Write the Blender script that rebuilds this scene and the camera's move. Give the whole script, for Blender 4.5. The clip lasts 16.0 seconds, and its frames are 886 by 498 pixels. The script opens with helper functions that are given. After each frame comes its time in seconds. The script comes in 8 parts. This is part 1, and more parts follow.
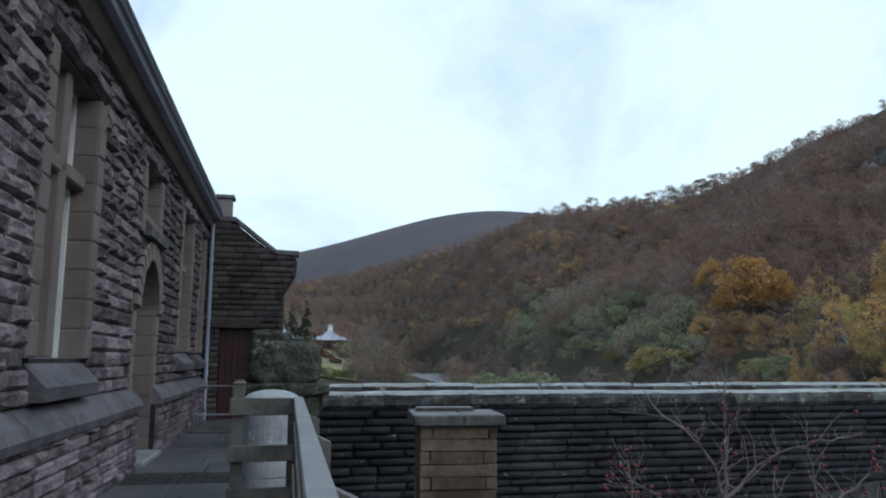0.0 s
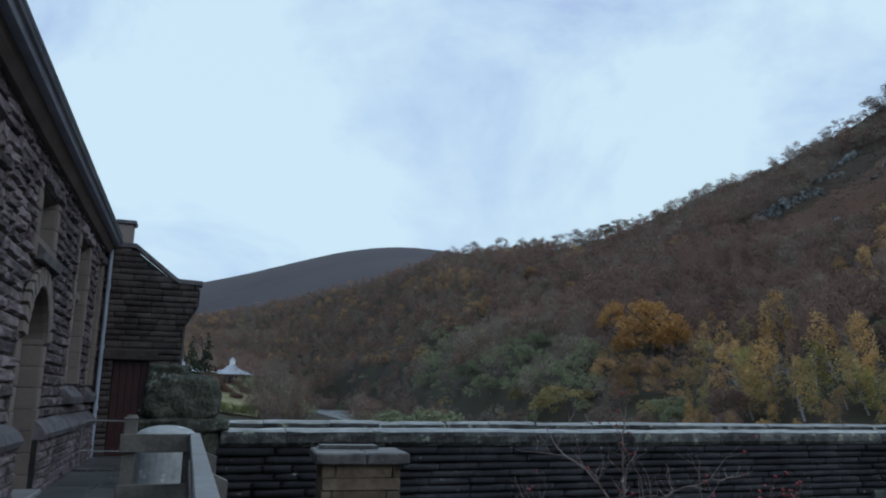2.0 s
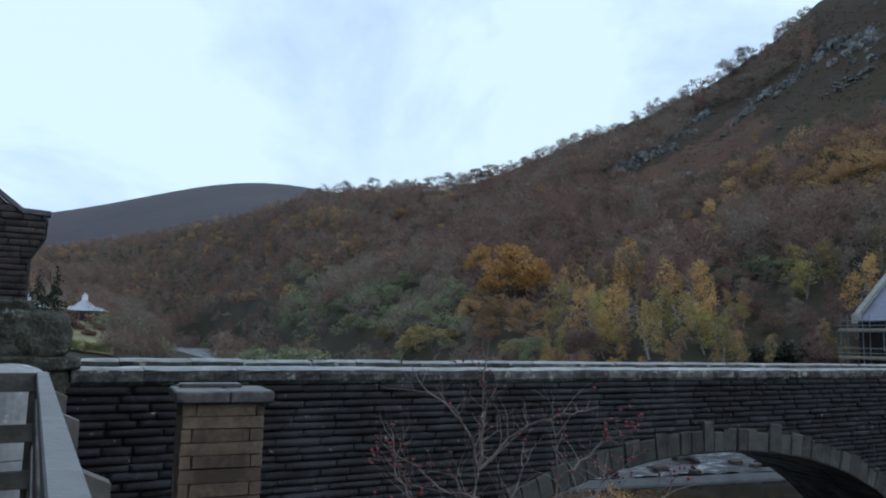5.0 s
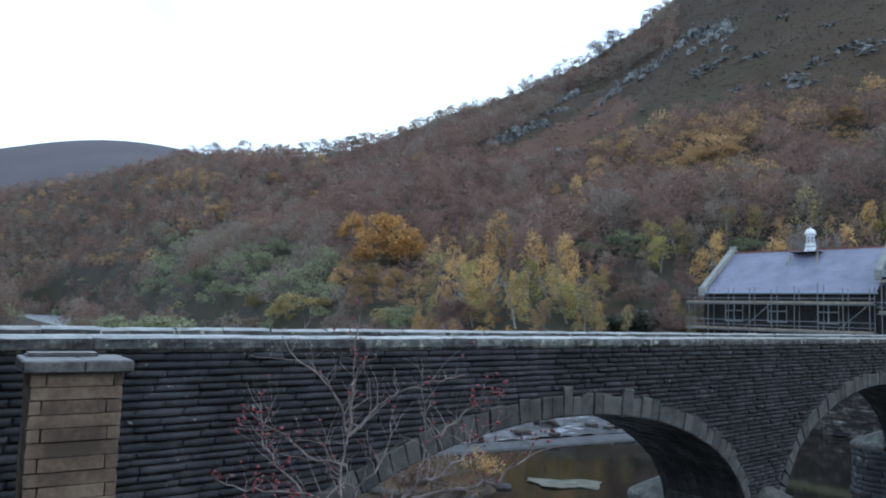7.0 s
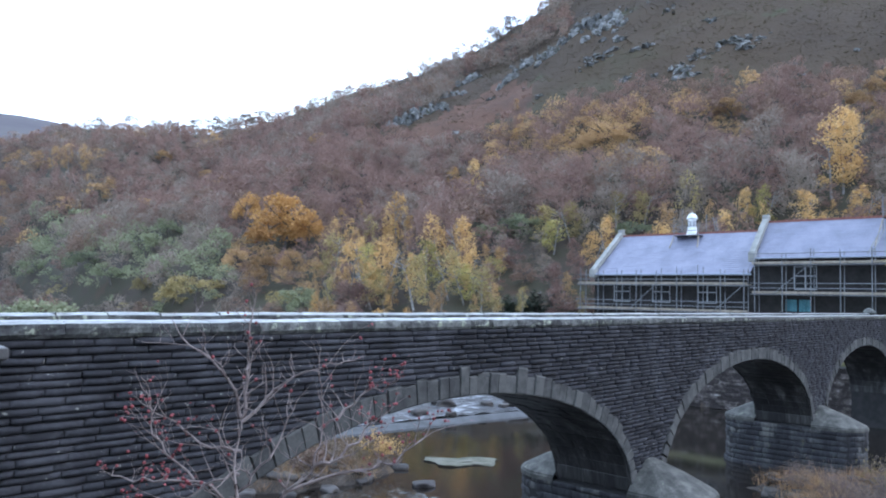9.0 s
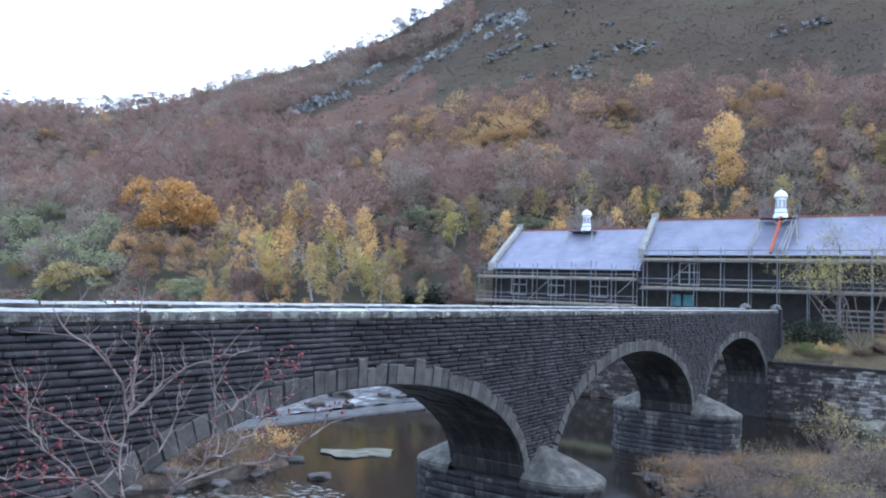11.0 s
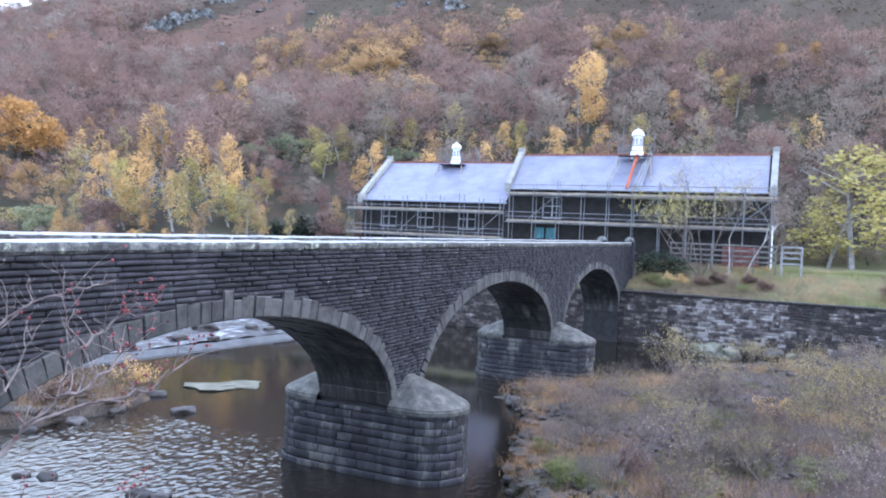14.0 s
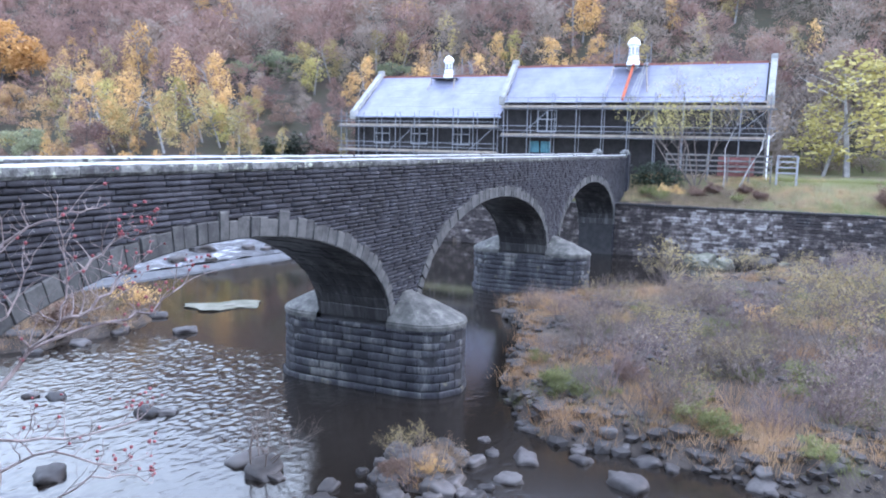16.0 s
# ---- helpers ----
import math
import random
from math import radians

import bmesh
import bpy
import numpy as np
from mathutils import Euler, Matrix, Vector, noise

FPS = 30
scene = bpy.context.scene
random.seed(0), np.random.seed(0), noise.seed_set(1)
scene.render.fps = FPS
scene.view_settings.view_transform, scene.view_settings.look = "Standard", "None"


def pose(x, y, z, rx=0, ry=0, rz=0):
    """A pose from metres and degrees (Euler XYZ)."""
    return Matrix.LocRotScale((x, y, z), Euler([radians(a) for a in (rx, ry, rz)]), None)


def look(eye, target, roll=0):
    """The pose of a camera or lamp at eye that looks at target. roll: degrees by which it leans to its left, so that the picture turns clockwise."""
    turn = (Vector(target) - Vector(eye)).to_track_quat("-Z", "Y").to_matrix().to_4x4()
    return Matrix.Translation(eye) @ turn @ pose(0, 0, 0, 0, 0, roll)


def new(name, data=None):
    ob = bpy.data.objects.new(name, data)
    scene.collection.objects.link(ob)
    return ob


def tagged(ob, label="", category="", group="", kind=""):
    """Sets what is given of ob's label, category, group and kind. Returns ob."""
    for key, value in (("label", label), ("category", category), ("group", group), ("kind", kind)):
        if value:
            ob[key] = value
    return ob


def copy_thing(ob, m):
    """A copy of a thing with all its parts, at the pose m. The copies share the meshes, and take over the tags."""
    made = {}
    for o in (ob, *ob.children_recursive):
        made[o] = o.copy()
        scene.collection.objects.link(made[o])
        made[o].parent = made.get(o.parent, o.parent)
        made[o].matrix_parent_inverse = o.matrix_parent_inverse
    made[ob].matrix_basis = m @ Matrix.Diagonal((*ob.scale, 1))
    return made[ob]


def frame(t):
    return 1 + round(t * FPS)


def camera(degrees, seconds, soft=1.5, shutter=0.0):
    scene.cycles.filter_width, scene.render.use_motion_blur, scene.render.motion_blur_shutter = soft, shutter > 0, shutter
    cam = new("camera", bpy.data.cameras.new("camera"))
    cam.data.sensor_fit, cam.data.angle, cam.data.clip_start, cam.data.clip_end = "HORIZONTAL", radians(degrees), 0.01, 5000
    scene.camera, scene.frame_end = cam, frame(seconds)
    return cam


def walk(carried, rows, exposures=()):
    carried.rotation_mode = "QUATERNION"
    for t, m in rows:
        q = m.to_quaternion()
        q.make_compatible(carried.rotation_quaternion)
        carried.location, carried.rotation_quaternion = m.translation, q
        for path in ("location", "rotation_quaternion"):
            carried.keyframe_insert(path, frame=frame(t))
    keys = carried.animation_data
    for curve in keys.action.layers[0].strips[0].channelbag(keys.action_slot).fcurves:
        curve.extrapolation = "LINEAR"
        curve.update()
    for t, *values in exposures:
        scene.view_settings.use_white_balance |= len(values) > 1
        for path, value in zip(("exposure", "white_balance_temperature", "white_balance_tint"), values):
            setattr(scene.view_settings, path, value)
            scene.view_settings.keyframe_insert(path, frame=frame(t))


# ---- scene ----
EXPOSURES = [(0.0, -0.1, 6100, 9), (1.5, -0.42, 5980, 8), (3.0, -0.55, 5700, 9), (5.5, -0.12, 5900, 10), (6.5, 0.25, 5750, 9), (7.0, 0.52, 5750, 11), (9.0, 1.27, 5650, 16), (11.5, 1.45, 5680, 19), (12.5, 1.68, 5700, 21), (14.5, 1.98, 5700, 23), (16.0, 2.14, 5680, 24)]
cam = camera(60.88, 16.0, 2.0)
PATH = [
    (0.0, pose(0, 0, 9.6, 98.40, -0.25, 1.63)),
    (0.5, pose(0, 0, 9.6, 99.31, -0.38, 0.33)),
    (1.0, pose(0, 0, 9.6, 100.13, -0.62, -1.55)),
    (1.5, pose(0, 0, 9.6, 101.00, -0.83, -3.69)),
    (2.0, pose(0, 0, 9.6, 101.23, -1.04, -5.40)),
    (2.5, pose(0, 0, 9.6, 100.68, -1.34, -6.97)),
    (3.0, pose(0, 0, 9.6, 99.82, -1.16, -8.56)),
    (5.5, pose(0, 0, 9.6, 96.35, -1.56, -17.67)),
    (6.0, pose(0, 0, 9.6, 95.85, -1.71, -20.31)),
    (6.5, pose(0, 0, 9.6, 95.34, -1.64, -22.76)),
    (7.0, pose(0, 0, 9.6, 94.81, -1.73, -25.01)),
    (7.5, pose(0, 0, 9.6, 94.42, -1.62, -26.99)),
    (8.0, pose(0, 0, 9.6, 94.07, -1.62, -29.03)),
    (8.5, pose(0, 0, 9.6, 93.84, -1.33, -30.83)),
    (9.0, pose(0, 0, 9.6, 93.66, -1.37, -32.72)),
    (11.5, pose(0, 0, 9.6, 93.12, -2.11, -42.45)),
    (12.0, pose(0, 0, 9.6, 92.95, -2.11, -44.67)),
    (12.5, pose(0, 0, 9.6, 92.66, -2.22, -46.63)),
    (13.0, pose(0, 0, 9.6, 92.02, -2.04, -48.50)),
    (13.5, pose(0, 0, 9.6, 90.61, -2.37, -49.64)),
    (14.0, pose(0, 0, 9.6, 88.45, -2.47, -50.19)),
    (14.5, pose(0, 0, 9.6, 86.57, -2.02, -50.30)),
    (15.0, pose(0, 0, 9.6, 84.76, -1.84, -50.42)),
    (15.5, pose(0, 0, 9.6, 83.42, -1.01, -50.58)),
    (16.0, pose(0, 0, 9.6, 82.12, -1.30, -50.64)),
]
walk(cam, PATH, EXPOSURES)

# ---- world and light ----
world = bpy.data.worlds.new("world")
scene.world = world
world.use_nodes = True
wn, wl = world.node_tree.nodes, world.node_tree.links
wn.clear()
w_out = wn.new("ShaderNodeOutputWorld")
w_bg = wn.new("ShaderNodeBackground")
w_sky = wn.new("ShaderNodeTexSky")
w_sky.sky_type = "NISHITA"
w_sky.sun_disc = False
w_sky.sun_elevation = radians(24)
w_sky.sun_rotation = radians(119)
w_sky.air_density, w_sky.dust_density, w_sky.ozone_density = 1.0, 2.5, 1.0
w_co = wn.new("ShaderNodeTexCoord")
w_map = wn.new("ShaderNodeMapping")
w_map.inputs["Scale"].default_value = (1.0, 1.0, 1.7)
w_n1 = wn.new("ShaderNodeTexNoise")
w_n1.inputs["Scale"].default_value = 1.9
w_n1.inputs["Detail"].default_value = 7
w_n1.inputs["Roughness"].default_value = 0.58
w_n1.inputs["Distortion"].default_value = 0.4
w_ramp = wn.new("ShaderNodeValToRGB")
w_ramp.color_ramp.elements[0].position, w_ramp.color_ramp.elements[0].color = 0.37, (5.8, 7.0, 10.6, 1)
w_ramp.color_ramp.elements[1].position, w_ramp.color_ramp.elements[1].color = 0.57, (10.4, 12.5, 13.2, 1)
w_ramp.color_ramp.elements.new(0.465).color = (8.2, 10.1, 12.3, 1)
w_mix = wn.new("ShaderNodeMixRGB")
w_mix.inputs["Fac"].default_value = 0.88
wl.new(w_co.outputs["Generated"], w_map.inputs["Vector"])
wl.new(w_map.outputs["Vector"], w_n1.inputs["Vector"])
wl.new(w_n1.outputs["Fac"], w_ramp.inputs["Fac"])
wl.new(w_sky.outputs["Color"], w_mix.inputs["Color1"])
wl.new(w_ramp.outputs["Color"], w_mix.inputs["Color2"])
wl.new(w_mix.outputs["Color"], w_bg.inputs["Color"])
w_bg.inputs["Strength"].default_value = 0.1
wl.new(w_bg.outputs["Background"], w_out.inputs["Surface"])

sun_lamp = new("sun", bpy.data.lights.new("sun", "SUN"))
sun_lamp.data.energy = 0.7
sun_lamp.data.angle = radians(40)
sun_lamp.data.color = (1.0, 0.95, 0.9)
sun_lamp.matrix_world = look((90, -50, 75), (0, 0, 0))

# ---- materials ----
def rgb(c):
    return (c[0], c[1], c[2], 1.0)


def material(name, colors, scale=1.0, rough=0.85, bump=0.3, fine=14.0, metallic=0.0, stain=None, stain_scale=0.5,
             stain_at=0.58, vary=0.0, island=0.0, stretch=(1, 1, 1), bump_dist=0.03, spec=0.4):
    """A surface of two noise scales between the given colours, with optional stains, per-object and per-island variation."""
    m = bpy.data.materials.new(name)
    m.use_nodes = True
    nt = m.node_tree
    n, l = nt.nodes, nt.links
    bsdf = n["Principled BSDF"]
    bsdf.inputs["Roughness"].default_value = rough
    bsdf.inputs["Metallic"].default_value = metallic
    bsdf.inputs["Specular IOR Level"].default_value = spec
    mp = n.new("ShaderNodeMapping")
    mp.inputs["Scale"].default_value = stretch
    geo = n.new("ShaderNodeNewGeometry")
    l.new(geo.outputs["Position"], mp.inputs["Vector"])
    n1 = n.new("ShaderNodeTexNoise")
    n1.inputs["Scale"].default_value = scale
    n1.inputs["Detail"].default_value = 6
    n1.inputs["Roughness"].default_value = 0.6
    n2 = n.new("ShaderNodeTexNoise")
    n2.inputs["Scale"].default_value = fine
    n2.inputs["Detail"].default_value = 4
    l.new(mp.outputs["Vector"], n1.inputs["Vector"])
    l.new(mp.outputs["Vector"], n2.inputs["Vector"])
    ramp = n.new("ShaderNodeValToRGB")
    els = ramp.color_ramp.elements
    for i, c in enumerate(colors):
        pos = 0.32 + 0.36 * i / max(1, len(colors) - 1)
        if i < 2:
            els[i].position, els[i].color = pos, rgb(c)
        else:
            els.new(pos).color = rgb(c)
    add = n.new("ShaderNodeMath")
    add.operation = "MULTIPLY_ADD"
    l.new(n2.outputs["Fac"], add.inputs[0])
    add.inputs[1].default_value = 0.35
    l.new(n1.outputs["Fac"], add.inputs[2])
    sub = n.new("ShaderNodeMath")
    sub.operation = "SUBTRACT"
    l.new(add.outputs[0], sub.inputs[0])
    sub.inputs[1].default_value = 0.175
    last = sub
    if vary:
        info = n.new("ShaderNodeObjectInfo")
        va = n.new("ShaderNodeMath")
        va.operation = "MULTIPLY_ADD"
        l.new(info.outputs["Random"], va.inputs[0])
        va.inputs[1].default_value = vary
        l.new(last.outputs[0], va.inputs[2])
        vb = n.new("ShaderNodeMath")
        vb.operation = "SUBTRACT"
        l.new(va.outputs[0], vb.inputs[0])
        vb.inputs[1].default_value = vary / 2
        last = vb
    if island:
        ia = n.new("ShaderNodeMath")
        ia.operation = "MULTIPLY_ADD"
        l.new(geo.outputs["Random Per Island"], ia.inputs[0])
        ia.inputs[1].default_value = island
        l.new(last.outputs[0], ia.inputs[2])
        ib = n.new("ShaderNodeMath")
        ib.operation = "SUBTRACT"
        l.new(ia.outputs[0], ib.inputs[0])
        ib.inputs[1].default_value = island / 2
        last = ib
    l.new(last.outputs[0], ramp.inputs["Fac"])
    col = ramp.outputs["Color"]
    if stain is not None:
        n3 = n.new("ShaderNodeTexNoise")
        n3.inputs["Scale"].default_value = stain_scale
        n3.inputs["Detail"].default_value = 9
        n3.inputs["Roughness"].default_value = 0.7
        l.new(geo.outputs["Position"], n3.inputs["Vector"])
        r3 = n.new("ShaderNodeValToRGB")
        r3.color_ramp.elements[0].position = stain_at
        r3.color_ramp.elements[1].position = stain_at + 0.06
        l.new(n3.outputs["Fac"], r3.inputs["Fac"])
        mix = n.new("ShaderNodeMixRGB")
        l.new(r3.outputs["Color"], mix.inputs["Fac"])
        l.new(col, mix.inputs["Color1"])
        mix.inputs["Color2"].default_value = rgb(stain)
        col = mix.outputs["Color"]
    l.new(col, bsdf.inputs["Base Color"])
    if bump:
        b = n.new("ShaderNodeBump")
        b.inputs["Strength"].default_value = bump
        b.inputs["Distance"].default_value = bump_dist
        l.new(add.outputs[0], b.inputs["Height"])
        l.new(b.outputs["Normal"], bsdf.inputs["Normal"])
    return m


M_BRIDGE = material("dark_gritstone", [(0.00736, 0.00754, 0.0106), (0.0166, 0.017, 0.0221), (0.0405, 0.0409, 0.048)], 1.1, 0.78, 0.8, 16, stain=(0.34, 0.34, 0.31), stain_scale=7.0, stain_at=0.635, vary=0.16, island=0.16)
M_SOFFIT = material("damp_soffit_stone", [(0.00992, 0.00961, 0.0105), (0.0186, 0.018, 0.0186), (0.0465, 0.0453, 0.0434), (0.124, 0.123, 0.118)], 0.9, 0.5, 0.6, 9, stretch=(1.0, 1.6, 0.16), island=0.06)
M_WING = material("dark_brown_stone", [(0.026, 0.021, 0.021), (0.05, 0.041, 0.04), (0.085, 0.072, 0.068)], 1.6, 0.85, 0.7, 14, vary=0.25)
M_PIER = material("streaked_pier_stone", [(0.01, 0.0102, 0.013), (0.02, 0.0202, 0.025), (0.042, 0.0425, 0.046), (0.11, 0.108, 0.1)], 1.5, 0.7, 0.8, 16, stretch=(1, 1, 0.22), stain=(0.12, 0.11, 0.07), stain_scale=1.1, stain_at=0.62, vary=0.2)
M_MORTAR = material("dark_joint", [(0.014, 0.014, 0.015), (0.03, 0.029, 0.029)], 2.0, 0.95, 0.4, 18)
M_RING = material("arch_stone", [(0.031, 0.031, 0.031), (0.0533, 0.0533, 0.0507), (0.0817, 0.0808, 0.0757)], 2.4, 0.85, 0.7, 16, vary=0.25, island=0.25)
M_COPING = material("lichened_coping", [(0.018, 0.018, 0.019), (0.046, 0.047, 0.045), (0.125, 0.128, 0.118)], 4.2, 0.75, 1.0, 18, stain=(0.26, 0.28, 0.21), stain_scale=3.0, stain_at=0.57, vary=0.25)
# Paler than the sides: sky sheen on the wet top is put into the colour.
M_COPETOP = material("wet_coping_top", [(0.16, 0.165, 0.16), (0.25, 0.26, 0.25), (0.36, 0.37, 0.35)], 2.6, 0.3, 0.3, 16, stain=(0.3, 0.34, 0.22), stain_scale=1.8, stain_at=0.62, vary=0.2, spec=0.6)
M_BUFF = material("buff_sandstone", [(0.0712, 0.0513, 0.0392), (0.142, 0.103, 0.0735), (0.209, 0.162, 0.118)], 3.0, 0.9, 0.7, 22, vary=0.22)
M_WALL1 = material("brown_rockface_stone", [(0.0593, 0.0479, 0.0527), (0.154, 0.125, 0.134), (0.285, 0.237, 0.251)], 3.2, 0.9, 1.0, 26, vary=0.3, island=0.1, bump_dist=0.05)
M_ASHLAR = material("brown_ashlar", [(0.15, 0.124, 0.112), (0.21, 0.178, 0.16)], 1.3, 0.85, 0.25, 25, vary=0.2, island=0.2)
M_SLATE = material("wet_slate", [(0.13, 0.135, 0.18), (0.165, 0.17, 0.225), (0.2, 0.205, 0.265)], 0.5, 0.42, 0.15, 9, vary=0.1, island=0.08)
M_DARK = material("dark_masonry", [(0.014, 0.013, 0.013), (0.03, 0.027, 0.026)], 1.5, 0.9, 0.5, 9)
M_WHITE = material("white_paint", [(0.62, 0.64, 0.64), (0.8, 0.81, 0.8)], 2.0, 0.5, 0.1, 12)
M_STEEL = material("galvanised_tube", [(0.12, 0.125, 0.135), (0.22, 0.225, 0.235)], 3.0, 0.5, 0.1, 20, metallic=0.3)
M_BOARD = material("scaffold_board", [(0.2, 0.17, 0.13), (0.36, 0.31, 0.25)], 2.0, 0.85, 0.2, 18)
M_TIMBER = material("weathered_timber", [(0.075, 0.07, 0.064), (0.13, 0.122, 0.11), (0.18, 0.17, 0.155)], 2.5, 0.8, 0.4, 30, stretch=(1, 1, 1))
M_PALE = material("bleached_timber_top", [(0.18, 0.182, 0.184), (0.27, 0.274, 0.28)], 3.0, 0.65, 0.3, 30)
M_PAVE = material("wet_paving", [(0.05, 0.055, 0.056), (0.085, 0.09, 0.0896), (0.12, 0.12, 0.118)], 1.2, 0.4, 0.3, 12)
M_REDDOOR = material("dark_red_paint", [(0.03, 0.011, 0.012), (0.05, 0.018, 0.018)], 1.5, 0.5, 0.1, 10)
M_MOSS = material("mossy_rubble", [(0.022, 0.024, 0.02), (0.05, 0.054, 0.04), (0.1, 0.105, 0.085)], 4.5, 0.95, 0.9, 18, stain=(0.26, 0.28, 0.25), stain_scale=2.4, stain_at=0.6, bump_dist=0.06)

# ---- building helpers ----
def mesh_object(name, bm, mat, parent=None, label="", m=None, smooth=False):
    me = bpy.data.meshes.new(name)
    bm.normal_update()
    bm.to_mesh(me)
    bm.free()
    for one in (mat if isinstance(mat, (list, tuple)) else [mat]):
        me.materials.append(one)
    if smooth:
        me.polygons.foreach_set("use_smooth", [True] * len(me.polygons))
    ob = new(name, me)
    if parent is not None:
        ob.parent = parent
    if m is not None:
        ob.matrix_basis = m
    if label:
        ob["label"] = label
    return ob


def part(name, bm, mat, parent, label="", m=None, smooth=False):
    return mesh_object(name, bm, mat, parent, label, m, smooth)


def shared(name, me, parent, m):
    ob = new(name, me)
    ob.parent = parent
    ob.matrix_basis = m
    return ob


def thing(name, m, label, category, group="", kind=""):
    ob = new(name)
    ob.matrix_basis = m
    return tagged(ob, label, category, group, kind)


def add_box(bm, x0, x1, y0, y1, z0, z1, mi=0):
    vs = [bm.verts.new((x, y, z)) for z in (z0, z1) for x, y in ((x0, y0), (x1, y0), (x1, y1), (x0, y1))]
    for f in ((3, 2, 1, 0), (4, 5, 6, 7), (0, 1, 5, 4), (1, 2, 6, 5), (2, 3, 7, 6), (3, 0, 4, 7)):
        bm.faces.new([vs[i] for i in f]).material_index = mi
    return vs


def bevelled_box(x0, x1, y0, y1, z0, z1, w=0.01, segs=1):
    bm = bmesh.new()
    add_box(bm, x0, x1, y0, y1, z0, z1)
    bmesh.ops.bevel(bm, geom=bm.edges[:], offset=w, segments=segs, affect="EDGES")
    return bm


def add_prism(bm, pts, y0, y1, mi=0):
    """Extrude a polygon of (x, z) along y."""
    a = [bm.verts.new((x, y0, z)) for x, z in pts]
    b = [bm.verts.new((x, y1, z)) for x, z in pts]
    bm.faces.new(a).material_index = mi
    bm.faces.new(b[::-1]).material_index = mi
    for i in range(len(pts)):
        j = (i + 1) % len(pts)
        bm.faces.new((a[j], a[i], b[i], b[j])).material_index = mi


def add_tube(bm, p, q, r0, r1=None, sides=6, mi=0, caps=True):
    p, q = Vector(p), Vector(q)
    r1 = r0 if r1 is None else r1
    d = (q - p)
    if d.length < 1e-5:
        return
    d.normalize()
    a = d.cross(Vector((0, 0, 1)) if abs(d.z) < 0.9 else Vector((1, 0, 0))).normalized()
    b = d.cross(a)
    ra, rb = [], []
    for i in range(sides):
        t = 2 * math.pi * i / sides
        o = a * math.cos(t) + b * math.sin(t)
        ra.append(bm.verts.new(p + o * r0))
        rb.append(bm.verts.new(q + o * r1))
    for i in range(sides):
        j = (i + 1) % sides
        bm.faces.new((ra[i], ra[j], rb[j], rb[i])).material_index = mi
    if caps:
        bm.faces.new(ra[::-1]).material_index = mi
        bm.faces.new(rb).material_index = mi


BR = pose(0, 0, 0, 0, 0, 15.5)   # bridge frame: x along the bridge, y across it
B1 = pose(0, 0, 0, 0, 0, 13.0)   # turbine house frame: y along its wall
EYE = 9.6


def uv_of(x, y):
    return 0.9636 * x + 0.2672 * y, -0.2672 * x + 0.9636 * y


def interp(v, xs, ys):
    return float(np.interp(v, xs, ys))


# ---- ground ----
BOUND_AZ = (20, 24, 26.2, 33.3, 36.5, 39.9, 45, 49.3, 55.4, 61.6, 67.5, 71.2, 76.6, 95)
BOUND_R = (420, 330, 235, 212, 220, 214, 200, 197, 188, 192, 180, 168, 163, 158)
AZ = (-180, -60, -25, -12, -8, -5, -2, 0, 3, 5.3, 9, 14, 18, 21, 25, 29, 33.4, 36.5, 39, 42.5, 50, 90, 130, 180)
RIDGE_EL = (3, 4, 4.5, 5.6, 6.6, 7.4, 8.2, 8.8, 9.8, 10.8, 11.2, 11.3, 12.2, 13.3, 15.0, 16.2, 18.0, 19.4, 20.9, 23.2, 25.5, 26, 10, 3)
RIDGE_R = (500, 700, 800, 800, 800, 760, 700, 640, 560, 500, 450, 430, 415, 405, 395, 385, 375, 370, 365, 360, 350, 340, 400, 500)
FOOT_R = (200, 400, 400, 420, 450, 440, 390, 330, 240, 195, 160, 135, 120, 113, 108, 105, 104, 104, 104, 104, 106, 104, 130, 200)
FAR_EL = (2, 2, 5.5, 8.1, 9.3, 10.2, 11.0, 11.4, 11.4, 11.2, 10.6, 9.5, 8, 7, 6, 5, 5, 5, 5, 5, 5, 5, 2, 2)


# edges of the gravel bar in the bridge frame: the near one by n, the far one by u
BAR_N = (-40, 0, 3, 6, 7.4, 9, 10.6, 11.2, 14)
BAR_U = (21.8, 21.9, 22.6, 22.9, 24.2, 27.0, 32.4, 35.6, 39.5)
BAR_FAR_U = (34, 41, 42.6, 47.5, 55.5, 65, 72)
BAR_FAR_N = (14.5, 14.3, 12.0, 8.8, 4.4, -1.2, -6)
RIV_R = (30, 46, 60, 80, 110, 150, 200, 280, 350, 430, 520)
RIV_AZ = (28, 30, 25, 18, 12, 7, 3, 0, -1.7, -4, -8)
RIV_W = (30, 26, 19, 14, 12, 11, 11, 13, 15, 14, 10)


def river_side(x, y):
    """Distance from the middle of the upstream river (right of it positive) and its half width."""
    r, a = math.hypot(x, y), math.degrees(math.atan2(x, y))
    return radians(a - interp(r, RIV_R, RIV_AZ)) * r, interp(r, RIV_R, RIV_W)


def upstream_level(r):
    return 0.5 + 2.0 * max(0.0, min(1.0, (r - 45) / 330))


